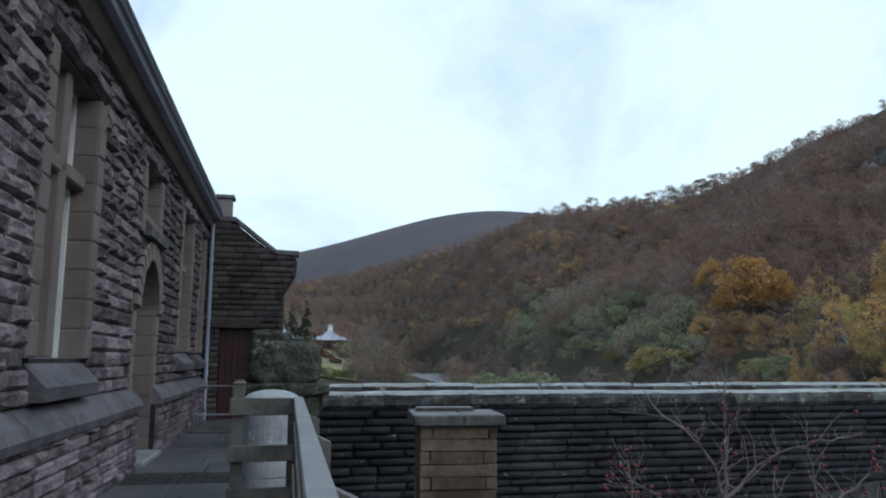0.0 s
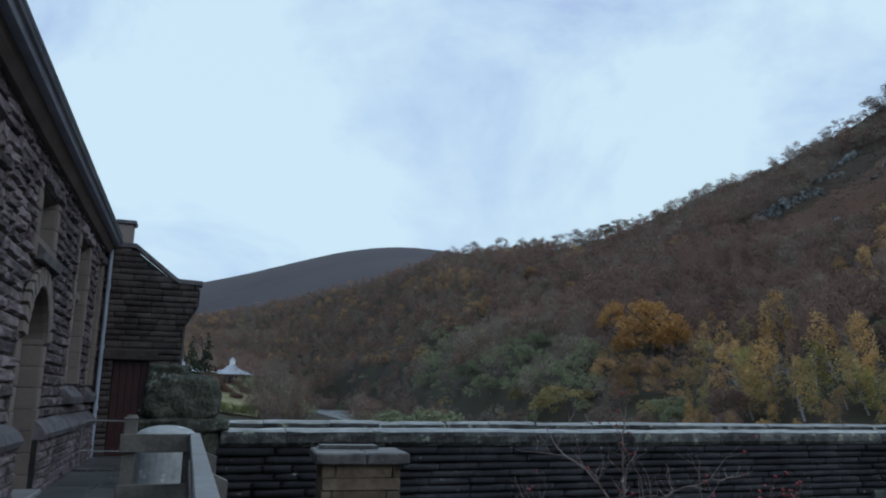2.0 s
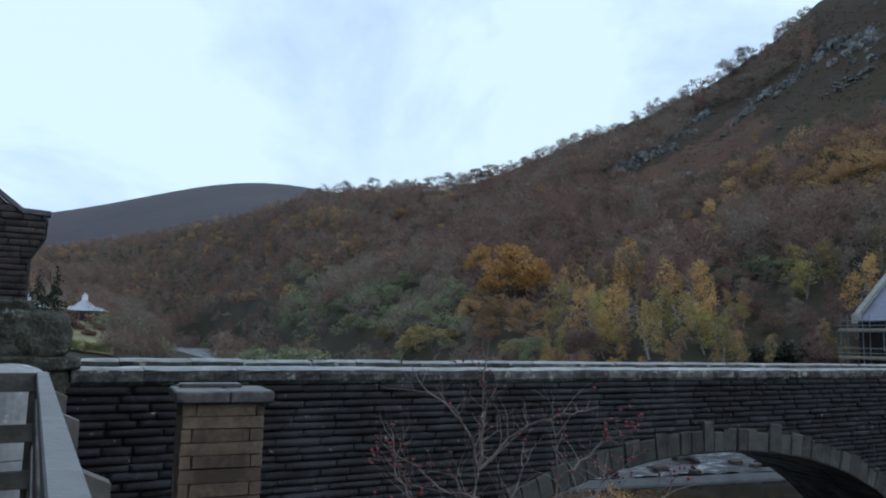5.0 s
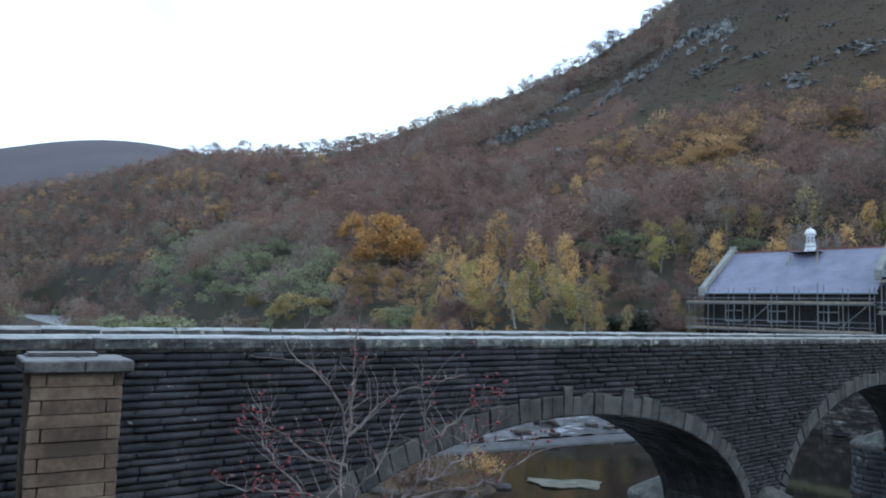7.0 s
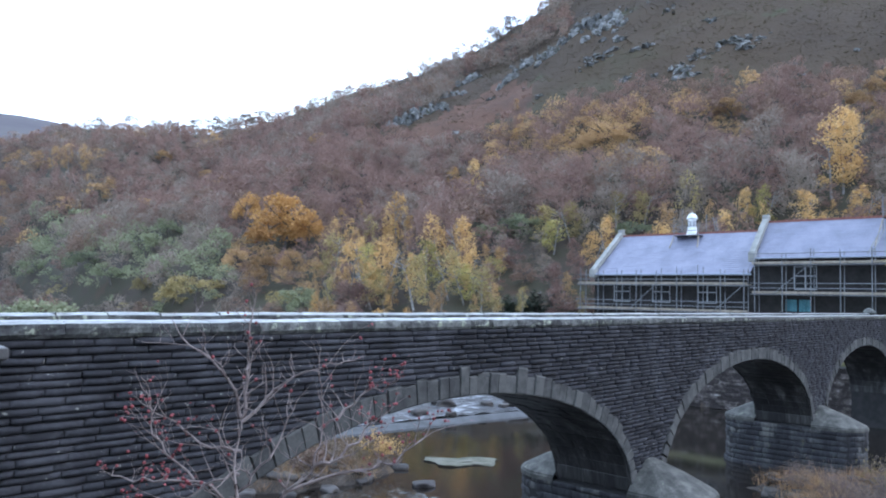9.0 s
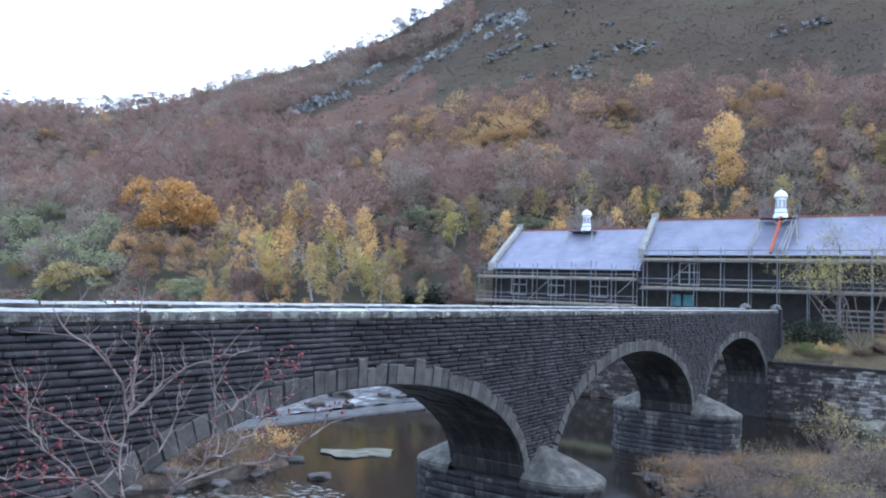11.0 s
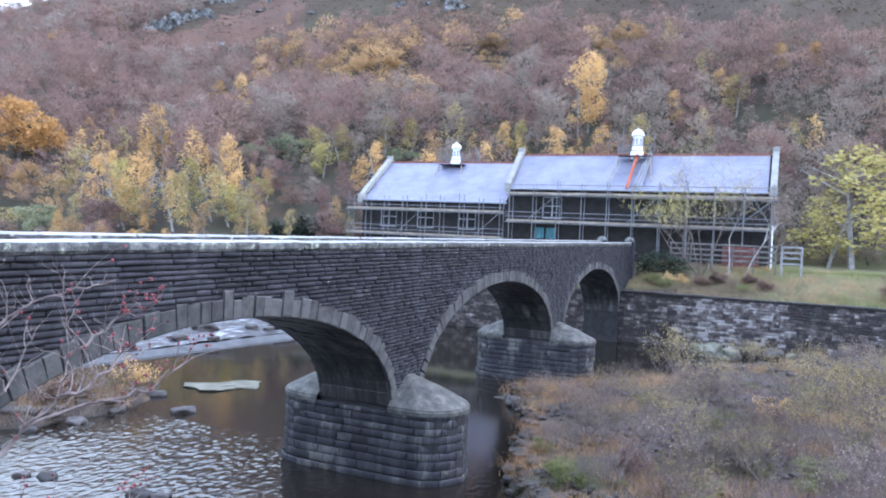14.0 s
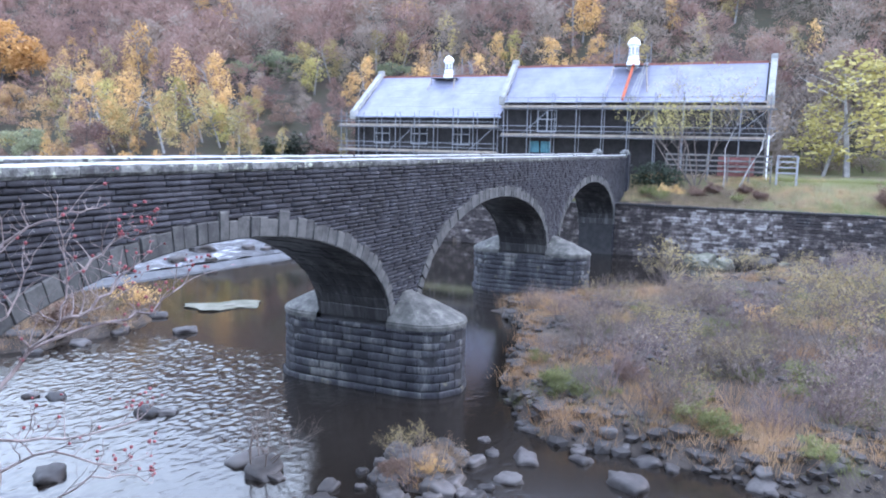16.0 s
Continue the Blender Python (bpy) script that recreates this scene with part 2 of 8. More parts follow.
def ground_z(x, y):
    r = math.hypot(x, y)
    a = math.degrees(math.atan2(x, y))
    u, n = uv_of(x, y)
    foot, ridge = interp(a, AZ, FOOT_R), interp(a, AZ, RIDGE_R)
    zr = EYE + ridge * math.tan(math.radians(interp(a, AZ, RIDGE_EL)))
    far_el = sum(interp(a + d, AZ, FAR_EL) for d in (-3, -1.5, 0, 1.5, 3)) / 5 if r > ridge else 0.0
    zfar = EYE + 1700 * math.tan(math.radians(far_el))
    if r > ridge:
        zr = EYE + ridge * math.tan(math.radians(sum(interp(a + d, AZ, RIDGE_EL) for d in (-3, -1.5, 0, 1.5, 3)) / 5 * min(1.0, (r - ridge) / 60) + interp(a, AZ, RIDGE_EL) * max(0.0, 1 - (r - ridge) / 60)))
    wob = noise.noise(Vector((x * 0.012, y * 0.012, 3.1))) * 9 + noise.noise(Vector((x * 0.05, y * 0.05, 7.7))) * 2.2
    base = 4.0
    if a > 30:
        base = 4.7 + 2.3 * max(0.0, min(1.0, (u - 69) / 7))
    elif n > 17:
        side, half = river_side(x, y)
        base = 3.4 + 4.0 * max(0.0, min(1.0, (-side - 22) / 30)) if side < 0 else 3.0 + 1.5 * min(1.0, r / 200)
    if a < -5 and n > 17 and r > 100:
        base += 5.0 * max(0.0, min(1.0, (r - 110) / 55)) * min(1.0, (-5 - a) / 3)
    if r <= foot:
        z = base
    elif r <= ridge:
        t = (r - foot) / (ridge - foot)
        z = base + (zr - base) * (0.82 * t + 0.18 * t * t) + wob * min(1.0, t * 5) * min(1.0, (1 - t) * 6)
    elif r <= 1700:
        t = (r - ridge) / (1700 - ridge)
        dip = zr - 90 * math.sin(min(1.0, t * 2) * math.pi) if zfar > zr else zr
        z = dip * (1 - t) ** 2 + zfar * (1 - (1 - t) ** 2) + wob * 0.6 * min(1.0, t * 6) * max(0.0, min(1.0, (1000 - r) / 200))
        z = min(z, EYE + r * math.tan(math.radians(max(interp(a, AZ, RIDGE_EL), far_el if t > 0.5 else 0))) - 1.5)
    else:
        z = zfar - (r - 1700) * 0.02
    if 850 < r <= 1700:
        k = min(1.0, (r - 850) / 150)
        z = z * (1 - k) + (zfar - (1700 - r) * 0.25) * k
    # river bed, gravel bar and near bank
    if n < 46 and u < 69:
        bank = 8.1 if r < 1.6 else 8.1 - (r - 1.6) * 0.6
        bed = -0.7 + noise.noise(Vector((x * 0.2, y * 0.2, 0))) * 0.25
        near = interp(n, BAR_N, BAR_U) + 1.2 * noise.noise(Vector((n * 0.3, u * 0.1, 1.3)))
        far = interp(u, BAR_FAR_U, BAR_FAR_N) + 1.0 * noise.noise(Vector((u * 0.2, 4.4, 0)))
        e = min(u - near, far - n)
        bar = max(bed, -0.7 + 1.45 * max(0.0, min(1.0, (e + 1.2) / 2.4)) + (0.035 * max(0.0, min(e, 14.0)) if e > 0 else 0) + (noise.noise(Vector((x * 0.35, y * 0.35, 2))) * 0.22 if e > -1 else 0))
        low = max(bed, bar, 0.62 - 0.32 * math.hypot(u - 18.6, (n - 8.6) * 1.1) + noise.noise(Vector((x * 0.9, y * 0.9, 4))) * 0.2)
        e2 = min(n - 15.5, 34 - n, 10.5 + 0.1 * (n - 15) - u)
        low = max(low, -0.7 + 1.3 * max(0.0, min(1.0, (e2 + 1.0) / 2.0)) + noise.noise(Vector((x * 0.5, y * 0.5, 5))) * 0.15)
        spur = 1 - math.hypot((u - 24.5) / 6.0, (n - 31.2 + 0.2 * (u - 24.5)) / 2.6) + 0.12 * noise.noise(Vector((x * 0.4, y * 0.4, 6)))
        low = max(low, -0.7 + 1.35 * max(0.0, min(1.0, spur * 2.6 + 0.35)))
        if u < 4.6 or r < 12:
            z = max(bank, 0.4 if u < 4.6 and n < 12 else low) if u > -3 else 7.6
            if n > 14.5 and u < 4.6:
                z = 7.4
        else:
            z = low
        if n < 3.0 and u < 1.2:
            z = min(7.4, max(z, bank))
    elif n >= 46 and 30 < r < 440:
        side, half = river_side(x, y)
        wz = upstream_level(r)
        k = max(0.0, min(1.0, (half + 5 - abs(side)) / 6))
        z = z * (1 - k) + (wz - 0.8) * k
    return z


def build_ground():
    az = [-180 + 10 * i for i in range(12)] + [-60 + 2 * i for i in range(18)] + [-24 + 0.4 * i for i in range(290)] + [92 + 4 * i for i in range(22)]
    rr = [0.0001, 0.8, 1.5]
    while rr[-1] < 4200:
        rr.append(rr[-1] * 1.028 + 0.22 if rr[-1] < 80 else rr[-1] * 1.022 + 0.2)
    verts, faces = [], []
    for r in rr:
        for a in az:
            x, y = r * math.sin(math.radians(a)), r * math.cos(math.radians(a))
            verts.append((x, y, ground_z(x, y)))
    w = len(az)
    for i in range(len(rr) - 1):
        for j in range(w):
            k = (j + 1) % w
            faces.append((i * w + j, i * w + k, (i + 1) * w + k, (i + 1) * w + j))
    me = bpy.data.meshes.new("ground")
    me.from_pydata(verts, [], [f[::-1] for f in faces])
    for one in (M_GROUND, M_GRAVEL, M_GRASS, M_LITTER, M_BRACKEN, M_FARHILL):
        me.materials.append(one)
    kinds = []
    for p in me.polygons:
        x, y, z = p.center
        r, a = math.hypot(x, y), math.degrees(math.atan2(x, y))
        u, n = uv_of(x, y)
        # Ground beyond 900 m takes its own greyer, bluer purple.
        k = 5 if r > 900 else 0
        if u < 69 and n < 42 and r < 140:
            k = 1
        elif r < interp(a, AZ, FOOT_R) + 4 and a > 44:
            k = 2
        elif 23 < a < 39 and -1.5 < math.degrees(math.atan2(z - EYE, r)) - interp(a, (24.7, 28.0, 32.6, 36.5), (9.9, 11.2, 13.4, 15.4)) + 0.8 * noise.noise(Vector((x * 0.04, y * 0.04, 1.7))) < 0.7:
            k = 4
        elif -20 < a < 92 and r < (interp(a, BOUND_AZ, BOUND_R) if a > 20 else interp(a, AZ, RIDGE_R)) + 5 * noise.noise(Vector((x * 0.05, y * 0.05, 2.2))):
            k = 3
        kinds.append(k)
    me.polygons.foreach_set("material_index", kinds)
    me.polygons.foreach_set("use_smooth", [True] * len(me.polygons))
    ob = new("ground", me)
    tagged(ob, "river valley with brown bracken moor and rough grass slopes", "ground", kind="structure")
    return ob


M_GROUND = material("moor_and_bracken", [(0.0259, 0.0159, 0.00835), (0.0385, 0.0237, 0.0117), (0.0447, 0.0278, 0.0133), (0.0403, 0.0321, 0.0126)], 0.022, 0.95, 0.9, 1.1, stain=(0.042, 0.05, 0.02), stain_scale=0.03, stain_at=0.62, bump_dist=0.9)
# Greyer and bluer than the near moor, without bump.
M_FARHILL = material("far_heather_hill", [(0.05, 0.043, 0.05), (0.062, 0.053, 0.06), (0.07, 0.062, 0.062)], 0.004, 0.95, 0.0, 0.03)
M_LITTER = material("woodland_litter", [(0.026, 0.02, 0.014), (0.042, 0.031, 0.021), (0.034, 0.033, 0.017), (0.054, 0.036, 0.022)], 0.06, 0.95, 0.7, 1.2, stain=(0.055, 0.032, 0.019), stain_scale=0.06, stain_at=0.6, bump_dist=0.3)
M_BRACKEN = material("rust_bracken", [(0.056, 0.03, 0.019), (0.085, 0.042, 0.025), (0.105, 0.055, 0.034)], 0.1, 0.95, 0.7, 1.5, bump_dist=0.3)
M_GRAVEL = material("wet_gravel", [(0.0208, 0.016, 0.0122), (0.0416, 0.0327, 0.0259), (0.0704, 0.057, 0.0468)], 0.9, 0.9, 0.9, 6.0, stain=(0.085, 0.058, 0.034), stain_scale=0.35, stain_at=0.56, bump_dist=0.12)
M_GRASS = material("rough_bank_grass", [(0.085, 0.066, 0.034), (0.12, 0.097, 0.048), (0.1, 0.108, 0.042), (0.14, 0.13, 0.064)], 0.25, 0.95, 0.8, 4.0, stain=(0.06, 0.1, 0.026), stain_scale=0.13, stain_at=0.58, bump_dist=0.15)
build_ground()

# ---- water ----
def water_material():
    m = bpy.data.materials.new("river_water")
    m.use_nodes = True
    n, l = m.node_tree.nodes, m.node_tree.links
    b = n["Principled BSDF"]
    b.inputs["Base Color"].default_value = (0.013, 0.0105, 0.0085, 1)
    b.inputs["Roughness"].default_value = 0.07
    b.inputs["IOR"].default_value = 1.5
    geo = n.new("ShaderNodeNewGeometry")
    mp = n.new("ShaderNodeMapping")
    mp.inputs["Rotation"].default_value = (0, 0, radians(-20))
    mp.inputs["Scale"].default_value = (1.0, 2.6, 1.0)
    l.new(geo.outputs["Position"], mp.inputs["Vector"])
    n1 = n.new("ShaderNodeTexNoise")
    n1.inputs["Scale"].default_value = 5.0
    n1.inputs["Detail"].default_value = 4
    l.new(mp.outputs["Vector"], n1.inputs["Vector"])
    # wind-ruffled below the bridge, calm pools under and above it
    n2 = n.new("ShaderNodeTexNoise")
    n2.inputs["Scale"].default_value = 0.16
    n2.inputs["Detail"].default_value = 3
    l.new(geo.outputs["Position"], n2.inputs["Vector"])
    far = n.new("ShaderNodeVectorMath")
    far.operation = "LENGTH"
    l.new(geo.outputs["Position"], far.inputs[0])
    wob = n.new("ShaderNodeMath")
    wob.operation = "MULTIPLY_ADD"
    l.new(n2.outputs["Fac"], wob.inputs[0])
    wob.inputs[1].default_value = 14.0
    l.new(far.outputs["Value"], wob.inputs[2])
    r = n.new("ShaderNodeMapRange")
    r.inputs["From Min"].default_value, r.inputs["From Max"].default_value = 42.0, 49.0
    r.inputs["To Min"].default_value, r.inputs["To Max"].default_value = 1.0, 0.07
    l.new(wob.outputs[0], r.inputs["Value"])
    mu = n.new("ShaderNodeMath")
    mu.operation = "MULTIPLY"
    l.new(n1.outputs["Fac"], mu.inputs[0])
    l.new(r.outputs["Result"], mu.inputs[1])
    bp = n.new("ShaderNodeBump")
    bp.inputs["Strength"].default_value = 0.16
    bp.inputs["Distance"].default_value = 0.03
    l.new(mu.outputs[0], bp.inputs["Height"])
    l.new(bp.outputs["Normal"], b.inputs["Normal"])
    return m


M_WATER = water_material()
WATER_Z = 0.2


def bw(u, n, z=0.0):
    return BR @ Vector((u, n, z))


def rippled_water():
    """One sheet of water with small real waves where the camera looks down on it."""
    us = [2, 4, 6, 7] + [8 + 0.06 * i for i in range(317)] + [27 + 1.0 * i for i in range(49)]
    ns = [-160, -80, -40, -20, -8, -2, 2, 4] + [5 + 0.06 * i for i in range(450)] + [32 + 1.0 * i for i in range(10)] + [43, 45.5]
    verts = []
    for n in ns:
        for u in us:
            x, y, _ = bw(u, n)
            r = math.hypot(x, y)
            h = 0.0
            if 8 < u < 26.9 and 5 < n < 31.9:
                k = (0.05 + 0.95 * max(0.0, min(1.0, (41 - r) / 5))) * (1.0 + 0.8 * max(0.0, min(1.0, (r - 23) / 6))) * (0.25 + 0.75 * max(0.0, min(1.0, (n - 12) / 2.5)))
                h = 0.0085 * noise.noise(Vector((u * 2.7 + n * 0.8, n * 5.4 - u * 0.6, 0.3))) + 0.0085 * noise.noise(Vector((u * 4.0, n * 8.0 + u * 1.5, 5.3)))
                h *= k * (0.7 + 1.1 * abs(noise.noise(Vector((u * 0.25, n * 0.25, 8.8)))))
            verts.append((x, y, WATER_Z + h))
    w = len(us)
    faces = [(j * w + i, j * w + i + 1, (j + 1) * w + i + 1, (j + 1) * w + i) for j in range(len(ns) - 1) for i in range(w - 1)]
    me = bpy.data.meshes.new("water")
    me.from_pydata(verts, [], faces)
    me.materials.append(M_WATER)
    me.polygons.foreach_set("use_smooth", [True] * len(me.polygons))
    return new("water", me)


tagged(rippled_water(), "brown peaty river water with small ripples under the bridge", "river", kind="structure")


def upstream_water():
    bm = bmesh.new()
    rows = []
    for i in range(46):
        r = 67 + i * 10
        a0, w = interp(r, RIV_R, RIV_AZ), interp(r, RIV_R, RIV_W) + 3
        row = []
        for k in (-1, 1):
            a = radians(a0) + k * w / r
            row.append(bm.verts.new((r * math.sin(a), r * math.cos(a), upstream_level(r))))
        rows.append(row)
    for a, b in zip(rows, rows[1:]):
        bm.faces.new((a[0], a[1], b[1], b[0]))
    return mesh_object("water_upstream", bm, M_WATER)


tagged(upstream_water(), "shallow broken river water above the weir", "river", kind="structure")

# ---- bridge ----
FACE, BACK = 13.0, 16.1
COPE_TOP, COPE_LOW = 9.12, 8.77
ARCHES = (15.45, 36.65, 57.85)
ARC_A, ARC_B, ARC_Z, RING = 9.3, 4.12, 2.9, 0.6   # half span, rise, springing height, ring depth
SPRING = 2.9
END_U = 72.0
HALF = ARC_A


def arc_points(c, k=40):
    return [(c + ARC_A * math.sin(math.pi * (i / k - 0.5)), ARC_Z + ARC_B * math.cos(math.pi * (i / k - 0.5))) for i in range(k + 1)]


def arc_steps(c, length):
    """Points, tangents, outward normals and widths of stones that follow the arch from one springing to the other."""
    pts = [Vector((u, 0, z)) for u, z in arc_points(c, 400)]
    out, i = [], 0
    while i < 400:
        want, j, d = length(), i, 0.0
        while j < 400 and d < want:
            d += (pts[j + 1] - pts[j]).length
            j += 1
        if 400 - j < 6:
            j = 400
        t = pts[j] - pts[i]
        tan = t.normalized()
        out.append((pts[i], tan, Vector((-tan.z, 0, tan.x)), t.length))
        i = j
    return out


def strip_prism(bm, c, top, u0, u1, y0, y1):
    """Masonry over one arch between u0 and u1, from the soffit to the top."""
    pts = [(u0, top), (u0, -1.0), (c - HALF, -1.0)] + arc_points(c) + [(c + HALF, -1.0), (u1, -1.0), (u1, top)]
    for (xa, za), (xb, zb) in zip(pts[1:-1], pts[2:-1]):
        a, b = (xa, za), (xb, zb)
        if abs(xa - xb) > 1e-6:
            q = [bm.verts.new(v) for v in ((xa, y0, za), (xb, y0, zb), (xb, y0, top), (xa, y0, top))]
            bm.faces.new(q)
            q = [bm.verts.new(v) for v in ((xa, y1, za), (xb, y1, zb), (xb, y1, top), (xa, y1, top))]
            bm.faces.new(q[::-1])
        q = [bm.verts.new(v) for v in ((xa, y0, za), (xa, y1, za), (xb, y1, zb), (xb, y0, zb))]
        bm.faces.new(q)


bridge = thing("stone_bridge", BR, "long dark gritstone road bridge with three segmental arches over a river", "bridge")
bm = bmesh.new()
cuts = (0.1, (ARCHES[0] + ARCHES[1]) / 2, (ARCHES[1] + ARCHES[2]) / 2, END_U)
for i, c in enumerate(ARCHES):
    strip_prism(bm, c, 8.0, cuts[i], cuts[i + 1], FACE + 0.03, BACK - 0.03)
add_box(bm, 0.1, END_U, FACE + 0.03, FACE + 0.5, 8.0, COPE_LOW)
add_box(bm, 0.1, END_U, BACK - 0.5, BACK - 0.03, 8.0, COPE_LOW + 0.045)
add_box(bm, -14, 0.1, FACE + 0.5, BACK - 0.5, 6.0, 7.99)
part("core_masonry", bm, M_MORTAR, bridge, "dark recessed mortar and core")
bm = bmesh.new()
add_box(bm, -14, END_U + 6, FACE + 0.5, BACK - 0.5, 7.9, 8.02)
part("roadway", bm, M_PAVE, bridge, "wet grey road surface between parapets")


# ---- stone pieces ----
def stone_variant(k, mat, rough=1.0):
    """A unit stone: back at y = 0, a rough cushioned face towards y = -1."""
    rnd = random.Random(k * 7 + 1)
    j = lambda s: rnd.uniform(-s, s) * rough
    v = [(0, 0, 0), (1, 0, 0), (1, 0, 1), (0, 0, 1)]
    v += [(0.0, -0.5 + j(0.06), 0.02), (1.0, -0.5 + j(0.06), 0.02), (1.0, -0.42 + j(0.06), 0.98), (0.0, -0.42 + j(0.06), 0.98)]
    xs = (0.015, 0.36 + j(0.08), 0.68 + j(0.08), 0.985)
    for z, dep in ((0.16, -1.0), (0.8, -0.66)):
        for x in xs:
            v.append((x + j(0.02), dep + j(0.16), z + j(0.07)))
    f = [(0, 1, 5, 4), (1, 2, 6, 5), (2, 3, 7, 6), (3, 0, 4, 7)]
    f += [(4, 5, 11), (4, 11, 10), (4, 10, 9), (4, 9, 8), (5, 6, 15, 11), (6, 7, 12), (6, 12, 13), (6, 13, 14), (6, 14, 15), (7, 4, 8, 12)]
    f += [(8, 9, 13, 12), (9, 10, 14, 13), (10, 11, 15, 14)]
    me = bpy.data.meshes.new("stone")
    me.from_pydata(v, [], f)
    me.materials.append(mat)
    return me


def pillow_variant(k, mat, nx=5, nz=4, rough=1.0, soft=True):
    """A unit rock-faced stone: back at y = 0, a bulging uneven face towards y = -1, with soft edges."""
    rnd = random.Random(k * 11 + 3)
    v, f = [], []
    off = Vector((k * 3.7, k * 1.9, 0.5))
    for j in range(nz):
        for i in range(nx):
            a, b = i / (nx - 1), j / (nz - 1)
            edge = i in (0, nx - 1) or j in (0, nz - 1)
            d = 0.3 if edge else 0.86 + 0.3 * rough * noise.noise(Vector((a * 2.6, b * 1.8, 0)) + off) + rnd.uniform(-0.07, 0.07) * rough - 0.12 * b
            ja = 0 if edge else rnd.uniform(-0.04, 0.04)
            # the last inner rows stand close to the joints, so that the face is full
            aa = {1: 0.1, nx - 2: 0.9}.get(i, a) + ja
            bb = {1: 0.2, nz - 2: 0.8}.get(j, b) + ja
            v.append((aa, -d, bb))
    for j in range(nz - 1):
        for i in range(nx - 1):
            p = j * nx + i
            f.append((p, p + 1, p + nx + 1, p + nx))
    n0 = len(v)
    v += [(0, 0, 0), (1, 0, 0), (1, 0, 1), (0, 0, 1)]
    f.append((n0, n0 + 1, *[i for i in range(nx - 1, -1, -1)]))
    f.append((n0 + 2, n0 + 3, *[nx * (nz - 1) + i for i in range(nx)]))
    f.append((n0 + 1, n0 + 2, *[nx * j + nx - 1 for j in range(nz - 1, -1, -1)]))
    f.append((n0 + 3, n0, *[nx * j for j in range(nz)]))
    me = bpy.data.meshes.new("stone")
    me.from_pydata(v, [], f)
    me.materials.append(mat)
    me.polygons.foreach_set("use_smooth", [soft and len(p.vertices) == 4 for p in me.polygons])
    return me


def block_variant(k, mat):
    """A unit dressed block with chamfered arrises."""
    rnd = random.Random(k * 13 + 5)
    c = 0.035
    v = [(0, 0, 0), (1, 0, 0), (1, 0, 1), (0, 0, 1), (0, -0.8, 0), (1, -0.8, 0), (1, -0.8, 1), (0, -0.8, 1)]
    y = -1.0 + rnd.uniform(-0.06, 0.06)
    v += [(c, y, c * 2), (1 - c, y + rnd.uniform(-0.08, 0.08), c * 2), (1 - c, y, 1 - c * 2), (c, y + rnd.uniform(-0.08, 0.08), 1 - c * 2)]
    f = [(0, 1, 5, 4), (1, 2, 6, 5), (2, 3, 7, 6), (3, 0, 4, 7), (4, 5, 9, 8), (5, 6, 10, 9), (6, 7, 11, 10), (7, 4, 8, 11), (8, 9, 10, 11)]
    me = bpy.data.meshes.new("block")
    me.from_pydata(v, [], f)
    me.materials.append(mat)
    return me


def lay(parent, name, pieces, variants, near, keep, mat, rest_label=""):
    """Pieces are (origin, along, out, up) in the parent's frame. The keep nearest to a plan point become objects, the rest one joined part."""
    near = Vector(near)
    pieces = sorted(pieces, key=lambda p: (p[0] - near).length)
    rnd = random.Random(len(pieces))
    for o, a, b, c in pieces[:keep]:
        m = Matrix(((a.x, -b.x, c.x, o.x), (a.y, -b.y, c.y, o.y), (a.z, -b.z, c.z, o.z), (0, 0, 0, 1)))
        shared(name, rnd.choice(variants), parent, m)
    rest = pieces[keep:]
    if rest:
        co, fa, n0 = [], [], 0
        src = [(np.array([v.co[:] for v in me.vertices]), [tuple(p.vertices) for p in me.polygons], [p.use_smooth for p in me.polygons]) for me in variants]
        soft = []
        for o, a, b, c in rest:
            v, f, sm = rnd.choice(src)
            soft += sm
            mt = np.array(((a.x, -b.x, c.x), (a.y, -b.y, c.y), (a.z, -b.z, c.z)))
            co.append(v @ mt.T + np.array(o[:]))
            fa += [tuple(i + n0 for i in q) for q in f]
            n0 += len(v)
        me = bpy.data.meshes.new(name + "s_beyond")
        me.from_pydata(np.concatenate(co).tolist(), [], fa)
        me.materials.append(mat)
        me.polygons.foreach_set("use_smooth", soft)
        ob = new(name + "s_beyond", me)
        ob.parent = parent
        tagged(ob, rest_label, kind="stuff")


V_BRIDGE = [pillow_variant(i, M_BRIDGE, 4, 4, 1.3) for i in range(14)]
V_RING = [block_variant(i, M_RING) for i in range(8)]
V_PIER = [pillow_variant(40 + i, M_PIER, 4, 4, 1.0) for i in range(10)]


def cut_intervals(z, u0, u1, grow):
    """Stretches of a course at height z that are not inside an arch and its ring."""
    spans, start = [], u0
    for c in ARCHES:
        if SPRING <= z < ARC_Z + ARC_B + grow:
            h = (ARC_A + grow) * math.sqrt(1 - ((z - ARC_Z) / (ARC_B + grow)) ** 2)
        elif z < SPRING:
            h = HALF
        else:
            continue
        if c - h > start:
            spans.append((start, c - h))
        start = c + h
    if u1 > start:
        spans.append((start, u1))
    return spans


